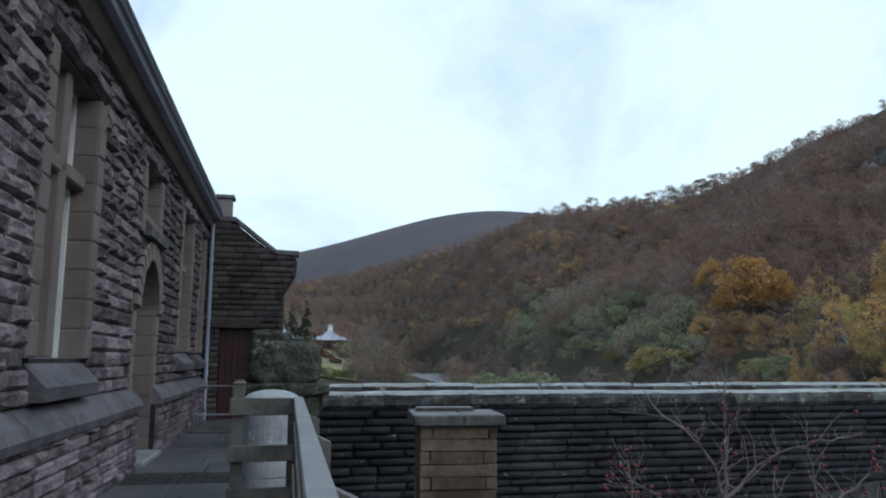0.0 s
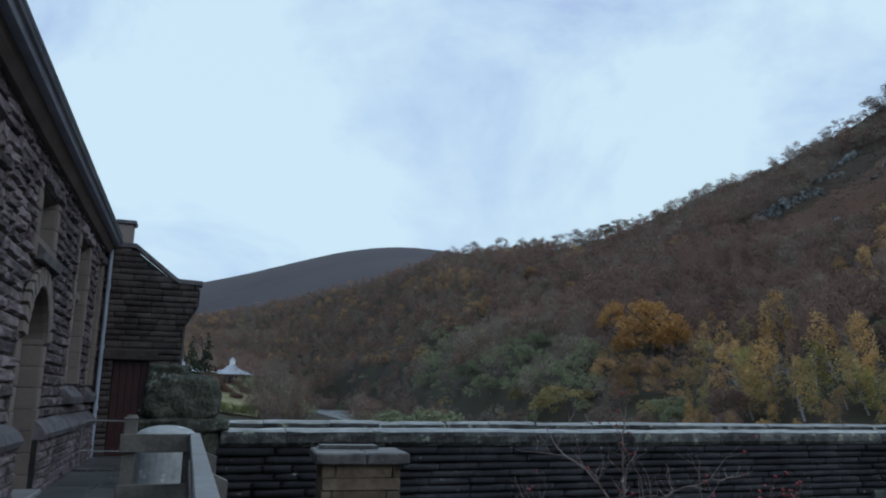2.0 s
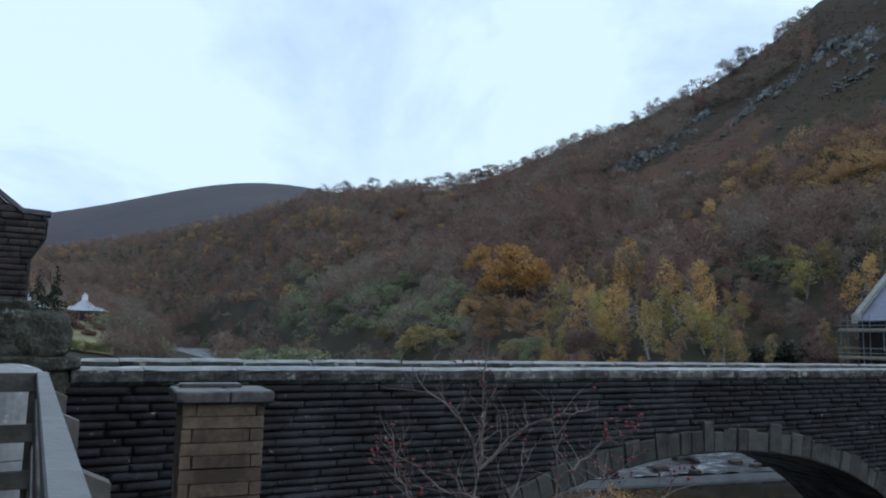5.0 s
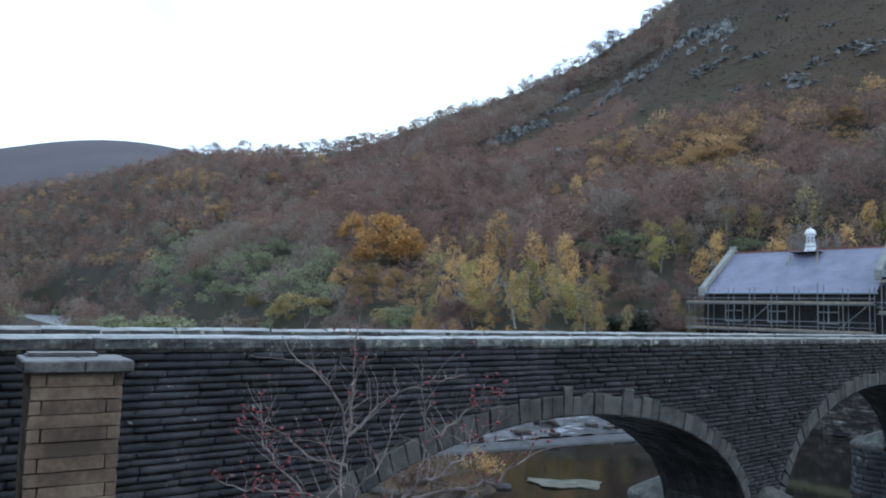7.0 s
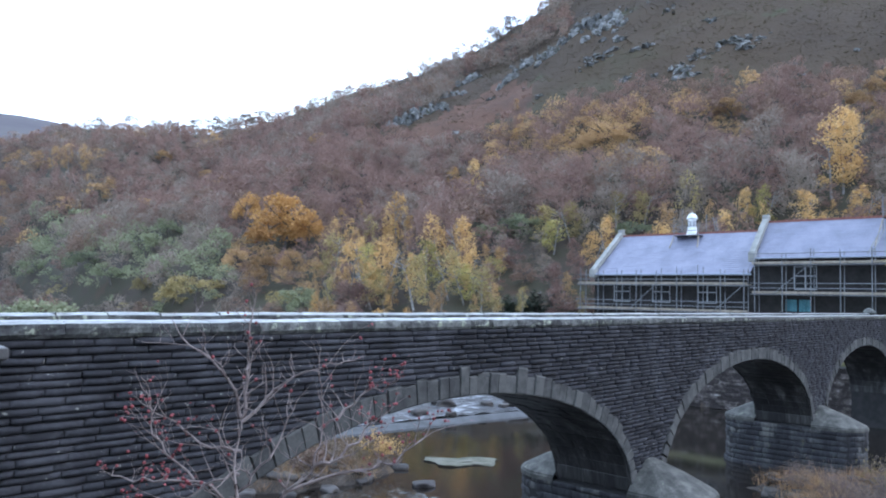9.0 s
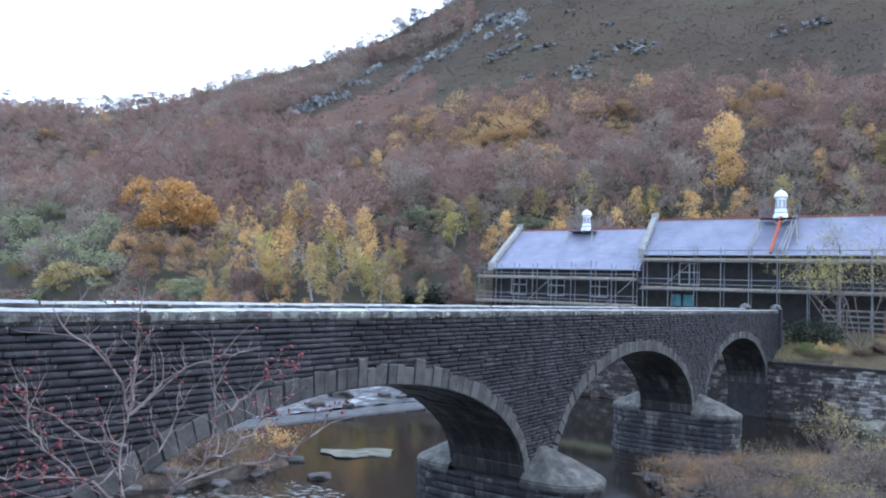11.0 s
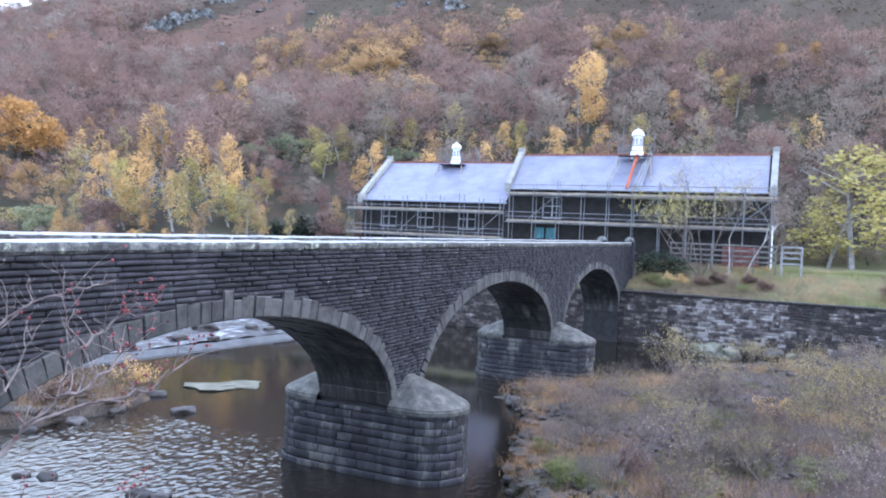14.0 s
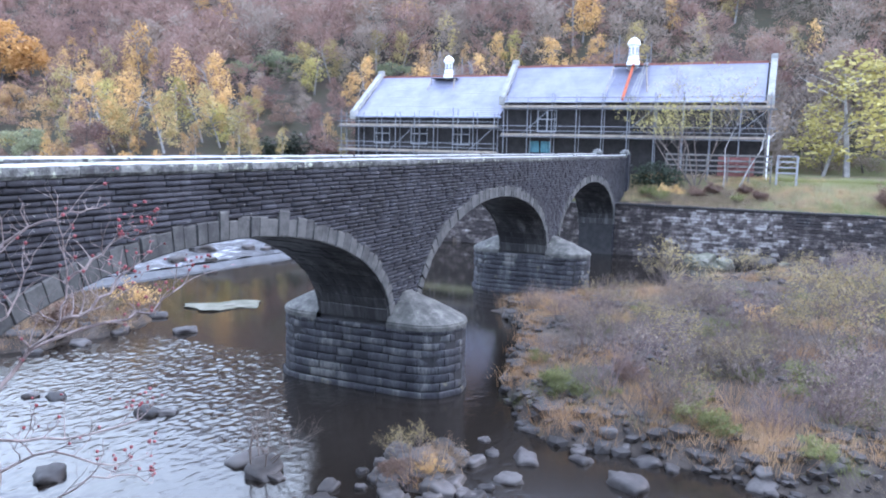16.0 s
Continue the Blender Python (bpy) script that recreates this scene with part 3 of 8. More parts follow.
def bridge_face(y, out, u0):
    """Coursed stones of one face of the bridge."""
    rnd = random.Random(11 if out < 0 else 12)
    pieces, z = [], COPE_LOW
    while z > -0.4:
        h = rnd.choice((0.118, 0.126, 0.135, 0.15))
        z -= h
        if z + h < 3.2 and out > 0:
            break
        for a, b in cut_intervals(z + h * 0.5, u0, END_U, RING - 0.12):
            u = a
            while u < b - 0.05:
                w = min(rnd.uniform(0.35, 1.1), b - u)
                if b - u - w < 0.25:
                    w = b - u
                d = rnd.uniform(0.07, 0.15)
                pieces.append((Vector((u + 0.002, y, z + 0.004)), Vector((w - 0.004, 0, 0)), Vector((0, out * d, 0)), Vector((0, 0, h - 0.008))))
                u += w
    return pieces


lay(bridge, "stone", bridge_face(FACE + 0.035, -1, 1.0), V_BRIDGE, (9, 13, 8), 300, M_BRIDGE, "dark rock-faced gritstone courses")
lay(bridge, "back_stone", bridge_face(BACK - 0.035, 1, 1.0), V_BRIDGE, (9, 16, 8), 0, M_BRIDGE, "dark rock-faced gritstone courses")


def ring_pieces(y, out):
    rnd = random.Random(5)
    pieces = []
    for c in ARCHES:
        for p, tan, rad, w in arc_steps(c, lambda: rnd.uniform(0.33, 0.46)):
            tall = rnd.uniform(0.5, 0.62)
            if abs(p.x - 15.35) < 0.2 or abs(p.x - 17.8) < 0.2:
                tall = 0.78
            elif abs(p.x - c) > 8.2:
                tall = rnd.uniform(0.4, 0.5)
            o = p + Vector((0, y, 0)) - rad * 0.02 + tan * 0.006
            pieces.append((o, tan * (w - 0.012), Vector((0, out * rnd.uniform(0.09, 0.14), 0)), rad * tall))
    return pieces


lay(bridge, "voussoir", ring_pieces(FACE + 0.04, -1), V_RING, (15, 13, 7), 300, M_RING)
lay(bridge, "back_voussoir", ring_pieces(BACK - 0.04, 1), V_RING, (15, 16, 7), 0, M_RING, "grey arch stones on the far face")


def barrel():
    """Long soffit stones between the faces, and the pier flanks below the springing."""
    rnd = random.Random(8)
    pieces = []
    for c in ARCHES:
        for p, tan, rad, w in arc_steps(c, lambda: 0.42):
            y = FACE + 0.05
            while y < BACK - 0.1:
                ln = min(rnd.uniform(0.7, 1.4), BACK - 0.06 - y)
                pieces.append((p + Vector((0, y, 0)) + rad * 0.02, Vector((0, ln - 0.01, 0)), -rad * rnd.uniform(0.04, 0.08), tan * (w - 0.012)))
                y += ln
    return pieces


lay(bridge, "soffit_stone", barrel(), [block_variant(60 + i, M_SOFFIT) for i in range(6)], (15, 15, 7), 0, M_SOFFIT, "damp dark stones under the arches")


def coping_mesh(k):
    """A roughly dressed coping stone one metre long, its arrises worn and its face uneven."""
    sec = [(-0.05, 0.0), (-0.085, 0.07), (-0.09, 0.17), (-0.06, 0.24), (0.03, 0.285), (0.18, 0.295), (0.32, 0.285), (0.4, 0.235), (0.42, 0.15), (0.4, 0.0)]
    v, f = [], []
    steps = (0.0, 0.02, 0.2, 0.4, 0.6, 0.8, 0.98, 1.0)
    for x in steps:
        for y, z in sec:
            p = Vector((x * 3.0 + k * 5.3, y * 9.0, z * 9.0))
            e = 0.03 * noise.noise(p) + 0.016 * noise.noise(p * 2.7)
            worn = 0.006 if x in (0.0, 1.0) else 0.0
            side = -1 if y < 0.0 else 1
            v.append((x, y + (e * 1.3 - worn * side if z > 0.01 else 0), z + (e * 0.5 - worn if z > 0.1 else 0)))
    n = len(sec)
    for i in range(len(steps) - 1):
        for j in range(n):
            q = (j + 1) % n
            f.append((i * n + j, (i + 1) * n + j, (i + 1) * n + q, i * n + q))
    f += [tuple(range(n)), tuple(range(len(steps) * n - 1, (len(steps) - 1) * n - 1, -1))]
    me = bpy.data.meshes.new("coping_stone")
    me.from_pydata(v, [], f)
    me.update()
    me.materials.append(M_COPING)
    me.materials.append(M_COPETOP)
    # Faces turned up take the paler, sky-lit colour.
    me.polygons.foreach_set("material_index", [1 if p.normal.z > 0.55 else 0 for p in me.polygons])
    return me


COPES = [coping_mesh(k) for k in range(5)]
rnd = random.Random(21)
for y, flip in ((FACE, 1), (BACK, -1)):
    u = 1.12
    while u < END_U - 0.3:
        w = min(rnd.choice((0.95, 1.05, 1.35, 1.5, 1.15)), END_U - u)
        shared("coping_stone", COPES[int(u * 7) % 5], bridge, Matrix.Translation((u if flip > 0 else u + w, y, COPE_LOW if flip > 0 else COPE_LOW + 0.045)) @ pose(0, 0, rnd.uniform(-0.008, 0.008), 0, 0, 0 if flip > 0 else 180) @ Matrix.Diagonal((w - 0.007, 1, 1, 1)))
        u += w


# ---- piers ----
def stadium(r, y0, y1, k=10):
    pts = [(r * math.cos(math.pi + math.pi * i / k), y0 + r * math.sin(math.pi + math.pi * i / k)) for i in range(k + 1)]
    return pts + [(r * math.cos(math.pi * i / k), y1 + r * math.sin(math.pi * i / k)) for i in range(k + 1)]


def walk_along(pts, lengths):
    """Split a closed outline into chords of the given lengths."""
    per = [Vector((*p, 0)) for p in pts] + [Vector((*pts[0], 0))]
    cum = [0.0]
    for a, b in zip(per, per[1:]):
        cum.append(cum[-1] + (b - a).length)

    def at(s):
        s = s % cum[-1]
        for i in range(len(cum) - 1):
            if s <= cum[i + 1]:
                t = (s - cum[i]) / max(1e-6, cum[i + 1] - cum[i])
                return per[i].lerp(per[i + 1], t)
    s, out = lengths() * 0.5, []
    end = s + cum[-1]
    while s < end - 0.05:
        w = min(lengths(), end - s)
        if end - s - w < 0.35:
            w = end - s
        out.append((at(s), at(s + w - 1e-4)))
        s += w
    return out


def river_pier(u, keep):
    ob = thing("bridge_pier", BR @ pose(u, 0, 0), "rounded dark stone river pier with sloping cutwater caps", "bridge pier", "bridge piers")
    r, y0, y1, top = 1.56, 12.05, 16.75, 2.78
    bm = bmesh.new()
    pts = stadium(r - 0.05, y0, y1)
    lo = [bm.verts.new((x, y, -1.0)) for x, y in pts]
    hi = [bm.verts.new((x, y, top)) for x, y in pts]
    bm.faces.new(hi)
    for i in range(len(pts)):
        j = (i + 1) % len(pts)
        bm.faces.new((lo[i], lo[j], hi[j], hi[i]))
    part("pier_core", bm, M_MORTAR, ob)
    rnd = random.Random(int(u))
    pieces, z = [], -0.45
    while z < top - 0.05:
        h = min(rnd.choice((0.27, 0.3, 0.33)), top - z)
        base = z < 0.42
        rr = r - 0.05 + (0.1 if base else 0.0)
        for a, b in walk_along(stadium(rr, y0, y1, 16), lambda: rnd.uniform(0.6, 1.15)):
            d = b - a
            if d.length < 0.1:
                continue
            out = Vector((d.y, -d.x, 0)).normalized()
            pieces.append((a + Vector((0, 0, z + 0.005)), d * 0.985, out * rnd.uniform(0.07, 0.1), Vector((0, 0, h - 0.01))))
        z += h
    lay(ob, "pier_stone", pieces, V_PIER, (-1, 10, 2), keep, M_PIER)
    for sy, yc, yf in ((-1, y0, FACE), (1, y1, BACK)):
        bm = bmesh.new()
        rim = []
        k = 12
        rc = r + 0.03
        pts = [(-rc, yf)] + [(rc * math.cos(math.pi + math.pi * i / k), yc + sy * rc * -math.sin(math.pi + math.pi * i / k)) for i in range(k + 1)] + [(rc, yf)]
        low = [bm.verts.new((x, y, top - 0.04)) for x, y in pts]
        rim = [bm.verts.new((x, y, top + 0.16)) for x, y in pts]
        mid = [bm.verts.new((x * 0.6, yf + (y - yf) * 0.56, top + 0.68)) for x, y in pts]
        tip = [bm.verts.new((x * 0.16, yf + (y - yf) * 0.1, top + 1.12)) for x, y in pts]
        crest = [bm.verts.new((x * 0.1, yf, top + 1.14)) for x, y in pts]
        for i in range(len(pts) - 1):
            for a, b in ((low, rim), (rim, mid), (mid, tip), (tip, crest)):
                q = (a[i], a[i + 1], b[i + 1], b[i])
                bm.faces.new(q if sy < 0 else q[::-1])
        bmesh.ops.bevel(bm, geom=[e for e in bm.edges if e.verts[0] in rim and e.verts[1] in rim], offset=0.05, segments=2, affect="EDGES")
        part("cutwater_cap", bm, M_CAP, ob, "pale weathered sloping stone cap")
    return ob


M_CAP = material("pale_cap_stone", [(0.036, 0.036, 0.033), (0.07, 0.069, 0.062), (0.13, 0.128, 0.112)], 2.2, 0.8, 0.6, 15, stain=(0.25, 0.26, 0.2), stain_scale=2.6, stain_at=0.62)
river_pier(26.05, 300)
river_pier(47.25, 200)


# ---- rough stone end of the parapet ----
def boulder_bm(sx, sy, sz, seed, sub=3, rough=0.22, flat=0.0):
    bm = bmesh.new()
    bmesh.ops.create_icosphere(bm, subdivisions=sub, radius=1.0)
    for v in bm.verts:
        c = v.co.copy()
        c = Vector([max(-0.74, min(0.74, t)) / 0.74 for t in c])
        k = 1 + rough * noise.noise(c * 1.3 + Vector((seed, 0, 0))) + rough * 0.5 * noise.noise(c * 3.1 + Vector((0, seed, 0)))
        v.co = Vector((c.x * sx * k, c.y * sy * k, c.z * sz * k))
        if flat and v.co.z < -flat * sz:
            v.co.z = -flat * sz
    return bm


end_pier = thing("parapet_end_pier", BR, "rough mossy boulder pier ending the bridge parapet", "stone pier")
for name, sx, sy, sz, seed, px, pz, rough in (("pier_block", 0.62, 0.46, 0.8, 3.3, 0.5, 8.35, 0.12), ("base_slab", 0.7, 0.5, 0.12, 5.1, 0.52, 9.1, 0.1), ("top_block", 0.56, 0.42, 0.4, 8.2, 0.5, 9.5, 0.16), ("top_block", 0.3, 0.34, 0.2, 9.4, 0.26, 9.86, 0.2)):
    part(name, boulder_bm(sx, sy, sz, seed, 4, rough), M_MOSS, end_pier, "", pose(px, 13.35, pz), True)
for yy in (FACE + 0.25, BACK - 0.25):
    ob = thing("parapet_end_stone", BR @ pose(END_U + 0.3, yy, 0), "dome-topped stone pier at the end of the bridge parapet", "stone pier", "bridge end piers")
    bm = bmesh.new()
    add_box(bm, -0.5, 0.5, -0.5, 0.5, -0.5, 9.05)
    part("shaft", bm, M_BRIDGE, ob)
    bm = bmesh.new()
    bmesh.ops.create_icosphere(bm, subdivisions=3, radius=0.5)
    for v in bm.verts:
        v.co.z = max(0.0, v.co.z) * 1.0
    part("domed_cap", bm, M_COPING, ob, "", pose(0, 0, 9.05), True)

# ---- turbine house beside the terrace ----
def wall_cells(bm, holes, s0, s1, z0, z1, x0, x1):
    """A wall in the s-z plane between x0 and x1 with rectangular openings."""
    ss = sorted({s0, s1, *[v for h in holes for v in h[:2] if s0 < v < s1]})
    zs = sorted({z0, z1, *[v for h in holes for v in h[2:4] if z0 < v < z1]})
    for a, b in zip(ss, ss[1:]):
        run = None
        for c, d in zip(zs, zs[1:]):
            ms, mz = (a + b) / 2, (c + d) / 2
            if any(h[0] < ms < h[1] and h[2] < mz < h[3] for h in holes):
                if run:
                    add_box(bm, x0, x1, a, b, *run)
                run = None
            else:
                run = (run[0], d) if run else (c, d)
        if run:
            add_box(bm, x0, x1, a, b, *run)
    bmesh.ops.remove_doubles(bm, verts=bm.verts[:], dist=0.0005)


WX = -2.15
FLOOR = 8.15
W_HOLES = [(6.95, 8.5, 9.6, 12.42), (11.1, 12.65, 8.1, 11.05), (11.25, 12.5, 11.7, 12.42), (15.2, 16.6, 9.75, 12.5), (18.2, 19.0, 9.75, 12.5)]
house = thing("turbine_house", B1, "brown rock-faced stone turbine house with mullioned windows and deep gutter", "building")
bm = bmesh.new()
wall_cells(bm, W_HOLES, -9, 19.4, 7.0, 13.05, WX - 0.6, WX)
part("wall", bm, M_MORTAR, house)
bm = bmesh.new()
add_box(bm, WX - 9, WX - 0.6, -9, -8.6, 7, 13)
add_box(bm, WX - 9, WX - 8.6, -8.6, 24, 7, 13)
add_prism(bm, [(WX + 0.05, 13.1), (WX - 9.2, 16.6), (WX - 9.2, 13.0), (WX - 0.1, 13.0)], -9, 19.6)
part("roof", bm, M_SLATE, house, "slate roof behind the gutter")
V_WALL = [pillow_variant(80 + i, M_WALL1, 7, 5, 1.5, False) for i in range(16)]
V_ASH = [block_variant(90 + i, M_ASHLAR) for i in range(8)]


def course_wall(holes, s0, s1, z0, z1, x, seed, depth=(0.05, 0.11), margin=0.0, lens=(0.3, 0.85), hs=(0.15, 0.16, 0.18)):
    rnd = random.Random(seed)
    pieces, z = [], z0
    while z < z1 - 0.04:
        h = min(rnd.choice(hs), z1 - z)
        mid = z + h / 2
        cuts = sorted((a - margin, b + margin) for a, b, c, d in holes if c - 0.02 < mid < d + 0.02)
        spans, st = [], s0
        for a, b in cuts:
            if a > st:
                spans.append((st, a))
            st = max(st, b)
        if s1 > st:
            spans.append((st, s1))
        for a, b in spans:
            s = a
            while s < b - 0.03:
                w = min(rnd.uniform(*lens), b - s)
                if b - s - w < 0.16:
                    w = b - s
                pieces.append((Vector((x, s + 0.005, z + 0.004)), Vector((0, w - 0.01, 0)), Vector((rnd.uniform(*depth), 0, 0)), Vector((0, 0, h - 0.008))))
                s += w
        z += h
    return pieces


lay(house, "wall_stone", course_wall(W_HOLES, 1.0, 19.4, 9.2, 12.9, WX, 31, margin=0.24), V_WALL, (WX, 6, 11), 300, M_WALL1, "brown rock-faced stone courses")
PL_HOLES = [(11.1, 12.65, 8.0, 9.4)]
lay(house, "plinth_stone", course_wall(PL_HOLES, 1.0, 19.4, 7.95, 8.9, WX + 0.12, 32, depth=(0.04, 0.08), hs=(0.12, 0.13, 0.14)), V_WALL, (WX, 6, 8.5), 120, M_WALL1, "brown rock-faced plinth courses")
bm = bmesh.new()
wall_cells(bm, PL_HOLES, -9, 19.4, 7.0, 8.9, WX, WX + 0.12)
part("plinth_core", bm, M_MORTAR, house)


def plinth_caps():
    rnd = random.Random(4)
    for a, b in ((1.0, 11.1), (12.65, 19.4)):
        s = a
        while s < b - 0.05:
            w = min(rnd.uniform(0.8, 1.3), b - s)
            bm = bmesh.new()
            add_prism(bm, [(WX, 8.9), (WX + 0.2, 8.9), (WX + 0.22, 8.98), (WX + 0.16, 9.08), (WX + 0.03, 9.2), (WX, 9.2)], s + 0.006, s + w - 0.006)
            part("plinth_cap", bm, M_PLINTH, house)
            s += w


M_PLINTH = material("weathered_plinth", [(0.06, 0.0576, 0.065), (0.106, 0.0996, 0.108), (0.156, 0.149, 0.159)], 2.2, 0.75, 0.4, 18, stain=(0.3, 0.3, 0.285), stain_scale=3.0, stain_at=0.7)
plinth_caps()


def quoins(s, side, z0, z1, seed):
    """Dressed blocks up one jamb; side is +1 where the wall lies beyond the opening."""
    rnd = random.Random(seed)
    z, i, pieces = z0, 0, []
    while z < z1 - 0.05:
        h = min(0.31, z1 - z)
        w = 0.24 if i % 2 else 0.25
        o = Vector((WX, s if side > 0 else s - w, z + 0.003))
        pieces.append((o, Vector((0, w, 0)), Vector((0.05 + rnd.uniform(0, 0.015), 0, 0)), Vector((0, 0, h - 0.008))))
        # reveal face
        if side > 0:
            pieces.append((Vector((WX + 0.04, s + 0.01, z + 0.003)), Vector((-0.44, 0, 0)), Vector((0, -0.02, 0)), Vector((0, 0, h - 0.008))))
        z += h
        i += 1
    return pieces


qs = []
for a, b, c, d in W_HOLES:
    if c > 8.5 and d > 11.5:
        qs += quoins(b, 1, c, d, int(a * 10)) + quoins(a, -1, c, d, int(a * 10) + 1)
qs += quoins(12.65, 1, 8.1, 10.4, 77) + quoins(11.1, -1, 8.1, 10.4, 78)
lay(house, "quoin", qs, V_ASH, (WX, 7, 10), 300, M_ASHLAR)


WIN = [0]


def stone_window(a, b, c, d, mullion=True, transom=None, big=True):
    """Lintel, sill, mullion, transom and white timber lights of one opening."""
    WIN[0] += 1
    win = thing("window_%d" % WIN[0], B1, "tall stone mullioned window with white timber frames", "window", kind="structure")
    bm = boulder_row(a - 0.26, b + 0.26, d, d + 0.24)
    part("lintel", bm, M_WALL1, win, "rock-faced stone lintel")
    bm = bmesh.new()
    add_prism(bm, [(WX - 0.42, c + 0.01), (WX - 0.42, c - 0.28), (WX, c - 0.36), (WX + 0.17, c - 0.36), (WX + 0.19, c - 0.24), (WX - 0.05, c + 0.01)], a - 0.12, b + 0.14)
    part("window_sill", bm, M_PLINTH, win, "sloping grey stone sill")
    bm = bmesh.new()
    add_box(bm, WX - 0.44, WX, a, b, d - 0.02, d + 0.02)
    part("head_soffit", bm, M_ASHLAR, win)
    m = (a + b) / 2
    if mullion:
        bm = bevelled_box(WX - 0.4, WX - 0.06, m - 0.1, m + 0.1, c, d, 0.02)
        part("mullion", bm, M_ASHLAR, win, "brown dressed stone mullion")
    if transom:
        bm = bevelled_box(WX - 0.4, WX - 0.06, a + 0.003, b - 0.003, transom - 0.08, transom + 0.08, 0.02)
        part("transom", bm, M_ASHLAR, win, "brown dressed stone transom")
    lights = [(a, m - 0.1), (m + 0.1, b)] if mullion else [(a, b)]
    levels = [(c, transom - 0.08), (transom + 0.08, d)] if transom else [(c, d)]
    for s0, s1 in lights:
        for z0, z1 in levels:
            bm = bmesh.new()
            x0, x1 = WX - 0.38, WX - 0.2
            for q in ((s0 + 0.004, s0 + 0.06, z0, z1), (s1 - 0.06, s1 - 0.004, z0, z1), (s0 + 0.06, s1 - 0.06, z0, z0 + 0.06), (s0 + 0.06, s1 - 0.06, z1 - 0.06, z1)):
                add_box(bm, x0, x1, *q)
            fr = part("window_frame", bm, M_WHITE, win, "white painted timber frame")
            bm = bmesh.new()
            add_box(bm, WX - 0.34, WX - 0.332, s0 + 0.07, s1 - 0.07, z0 + 0.065, z1 - 0.065)
            part("pane", bm, M_GLASS, fr)


def boulder_row(a, b, z0, z1):
    bm = bmesh.new()
    n = 9
    rows = []
    rnd = random.Random(int(a * 100))
    for z, dep in ((z0, 0.03), (z0 + 0.05, 0.085), (z1 - 0.05, 0.085), (z1, 0.03)):
        rows.append([bm.verts.new((WX + dep + (rnd.uniform(-0.02, 0.04) if dep > 0.05 else 0), a + (b - a) * i / n, z)) for i in range(n + 1)])
    back = [[bm.verts.new((WX - 0.02, a + (b - a) * i / n, z)) for i in range(n + 1)] for z in (z0, z1)]
    grid = [back[0]] + rows + [back[1]]
    for p, q in zip(grid, grid[1:]):
        for i in range(n):
            bm.faces.new((p[i], p[i + 1], q[i + 1], q[i]))
    for i in (0, n):
        bm.faces.new([g[i] for g in grid])
    return bm


def glass_material():
    m = bpy.data.materials.new("dark_window_glass")
    m.use_nodes = True
    b = m.node_tree.nodes["Principled BSDF"]
    b.inputs["Base Color"].default_value = (0.02, 0.022, 0.025, 1)
    b.inputs["Roughness"].default_value = 0.05
    return m


M_GLASS = glass_material()
for h in W_HOLES:
    if h[2] > 8.5:
        stone_window(h[0], h[1], h[2], h[3], True, 11.45 if h[2] < 10 else None)

# Added dark slab stands in for the unlit rooms behind the openings.
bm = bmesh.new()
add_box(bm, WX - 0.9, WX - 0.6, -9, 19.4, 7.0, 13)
part("inner_wall", bm, M_DARK, house, "dark slab in place of the unlit interior")


def door_arch():
    """Pointed stone arch over the doorway, its deep reveal and a dark door."""
    a, b, zs, apex = 11.1, 12.65, 10.3, 11.05
    m = (a + b) / 2
    pts = []
    k = 8
    for i in range(k + 1):
        t = i / k
        pts.append((a + (m - a) * (1 - math.cos(t * math.pi / 2)) ** 0.9, zs + (apex - zs) * math.sin(t * math.pi / 2)))
    pts += [(2 * m - x, z) for x, z in pts[-2::-1]]
    bm = bmesh.new()
    top = [(x, 11.12) for x, z in pts]
    for (p, q, r, s) in zip(pts, pts[1:], top[1:], top):
        for x in (WX + 0.03, WX - 0.5):
            vs = [bm.verts.new((x, y, z)) for y, z in (p, q, r, s)]
            bm.faces.new(vs if x > WX - 0.2 else vs[::-1])
        vs = [bm.verts.new(v) for v in ((WX + 0.03, *p), (WX - 0.5, *p), (WX - 0.5, *q), (WX + 0.03, *q))]
        bm.faces.new(vs)
    part("door_arch", bm, M_ASHLAR, house, "pointed dressed stone door arch")
    pieces = []
    for (p, q) in zip(pts, pts[1:]):
        d = Vector((0, q[0] - p[0], q[1] - p[1]))
        if d.length < 0.05:
            continue
        up = Vector((0, -d.z, d.y)).normalized()
        pieces.append((Vector((WX + 0.02, p[0], p[1])), d * 0.97, Vector((0.09, 0, 0)), up * 0.3))
    lay(house, "arch_stone", pieces, V_ASH, (WX, 12, 11), 60, M_ASHLAR)
    bm = bmesh.new()
    add_box(bm, WX - 0.58, WX - 0.5, a, b, FLOOR, 11.1)
    part("door", bm, M_REDDOOR, house, "dark painted timber door in a deep arch")
    bm = bevelled_box(WX - 0.5, WX + 0.25, a + 0.02, b - 0.02, FLOOR - 0.1, FLOOR + 0.07, 0.02)
    part("threshold", bm, M_PALE, house, "pale worn stone threshold")
    bm = bevelled_box(WX + 0.004, WX + 0.09, 10.9, 12.6, 11.36, 11.66, 0.015)
    part("stone_panel", bm, M_ASHLAR, house, "smooth plain stone panel above the door")


door_arch()
bm = bmesh.new()
add_prism(bm, [(WX, 12.86), (WX + 0.13, 12.86), (WX + 0.2, 12.94), (WX + 0.24, 13.02), (WX, 13.05)], -9, 19.3)
part("eaves_cornice", bm, M_ASHLAR, house, "plain brown stone eaves cornice")
M_GUTTER = material("lead_grey_gutter", [(0.24, 0.28, 0.36), (0.36, 0.4, 0.48)], 1.5, 0.35, 0.1, 14)
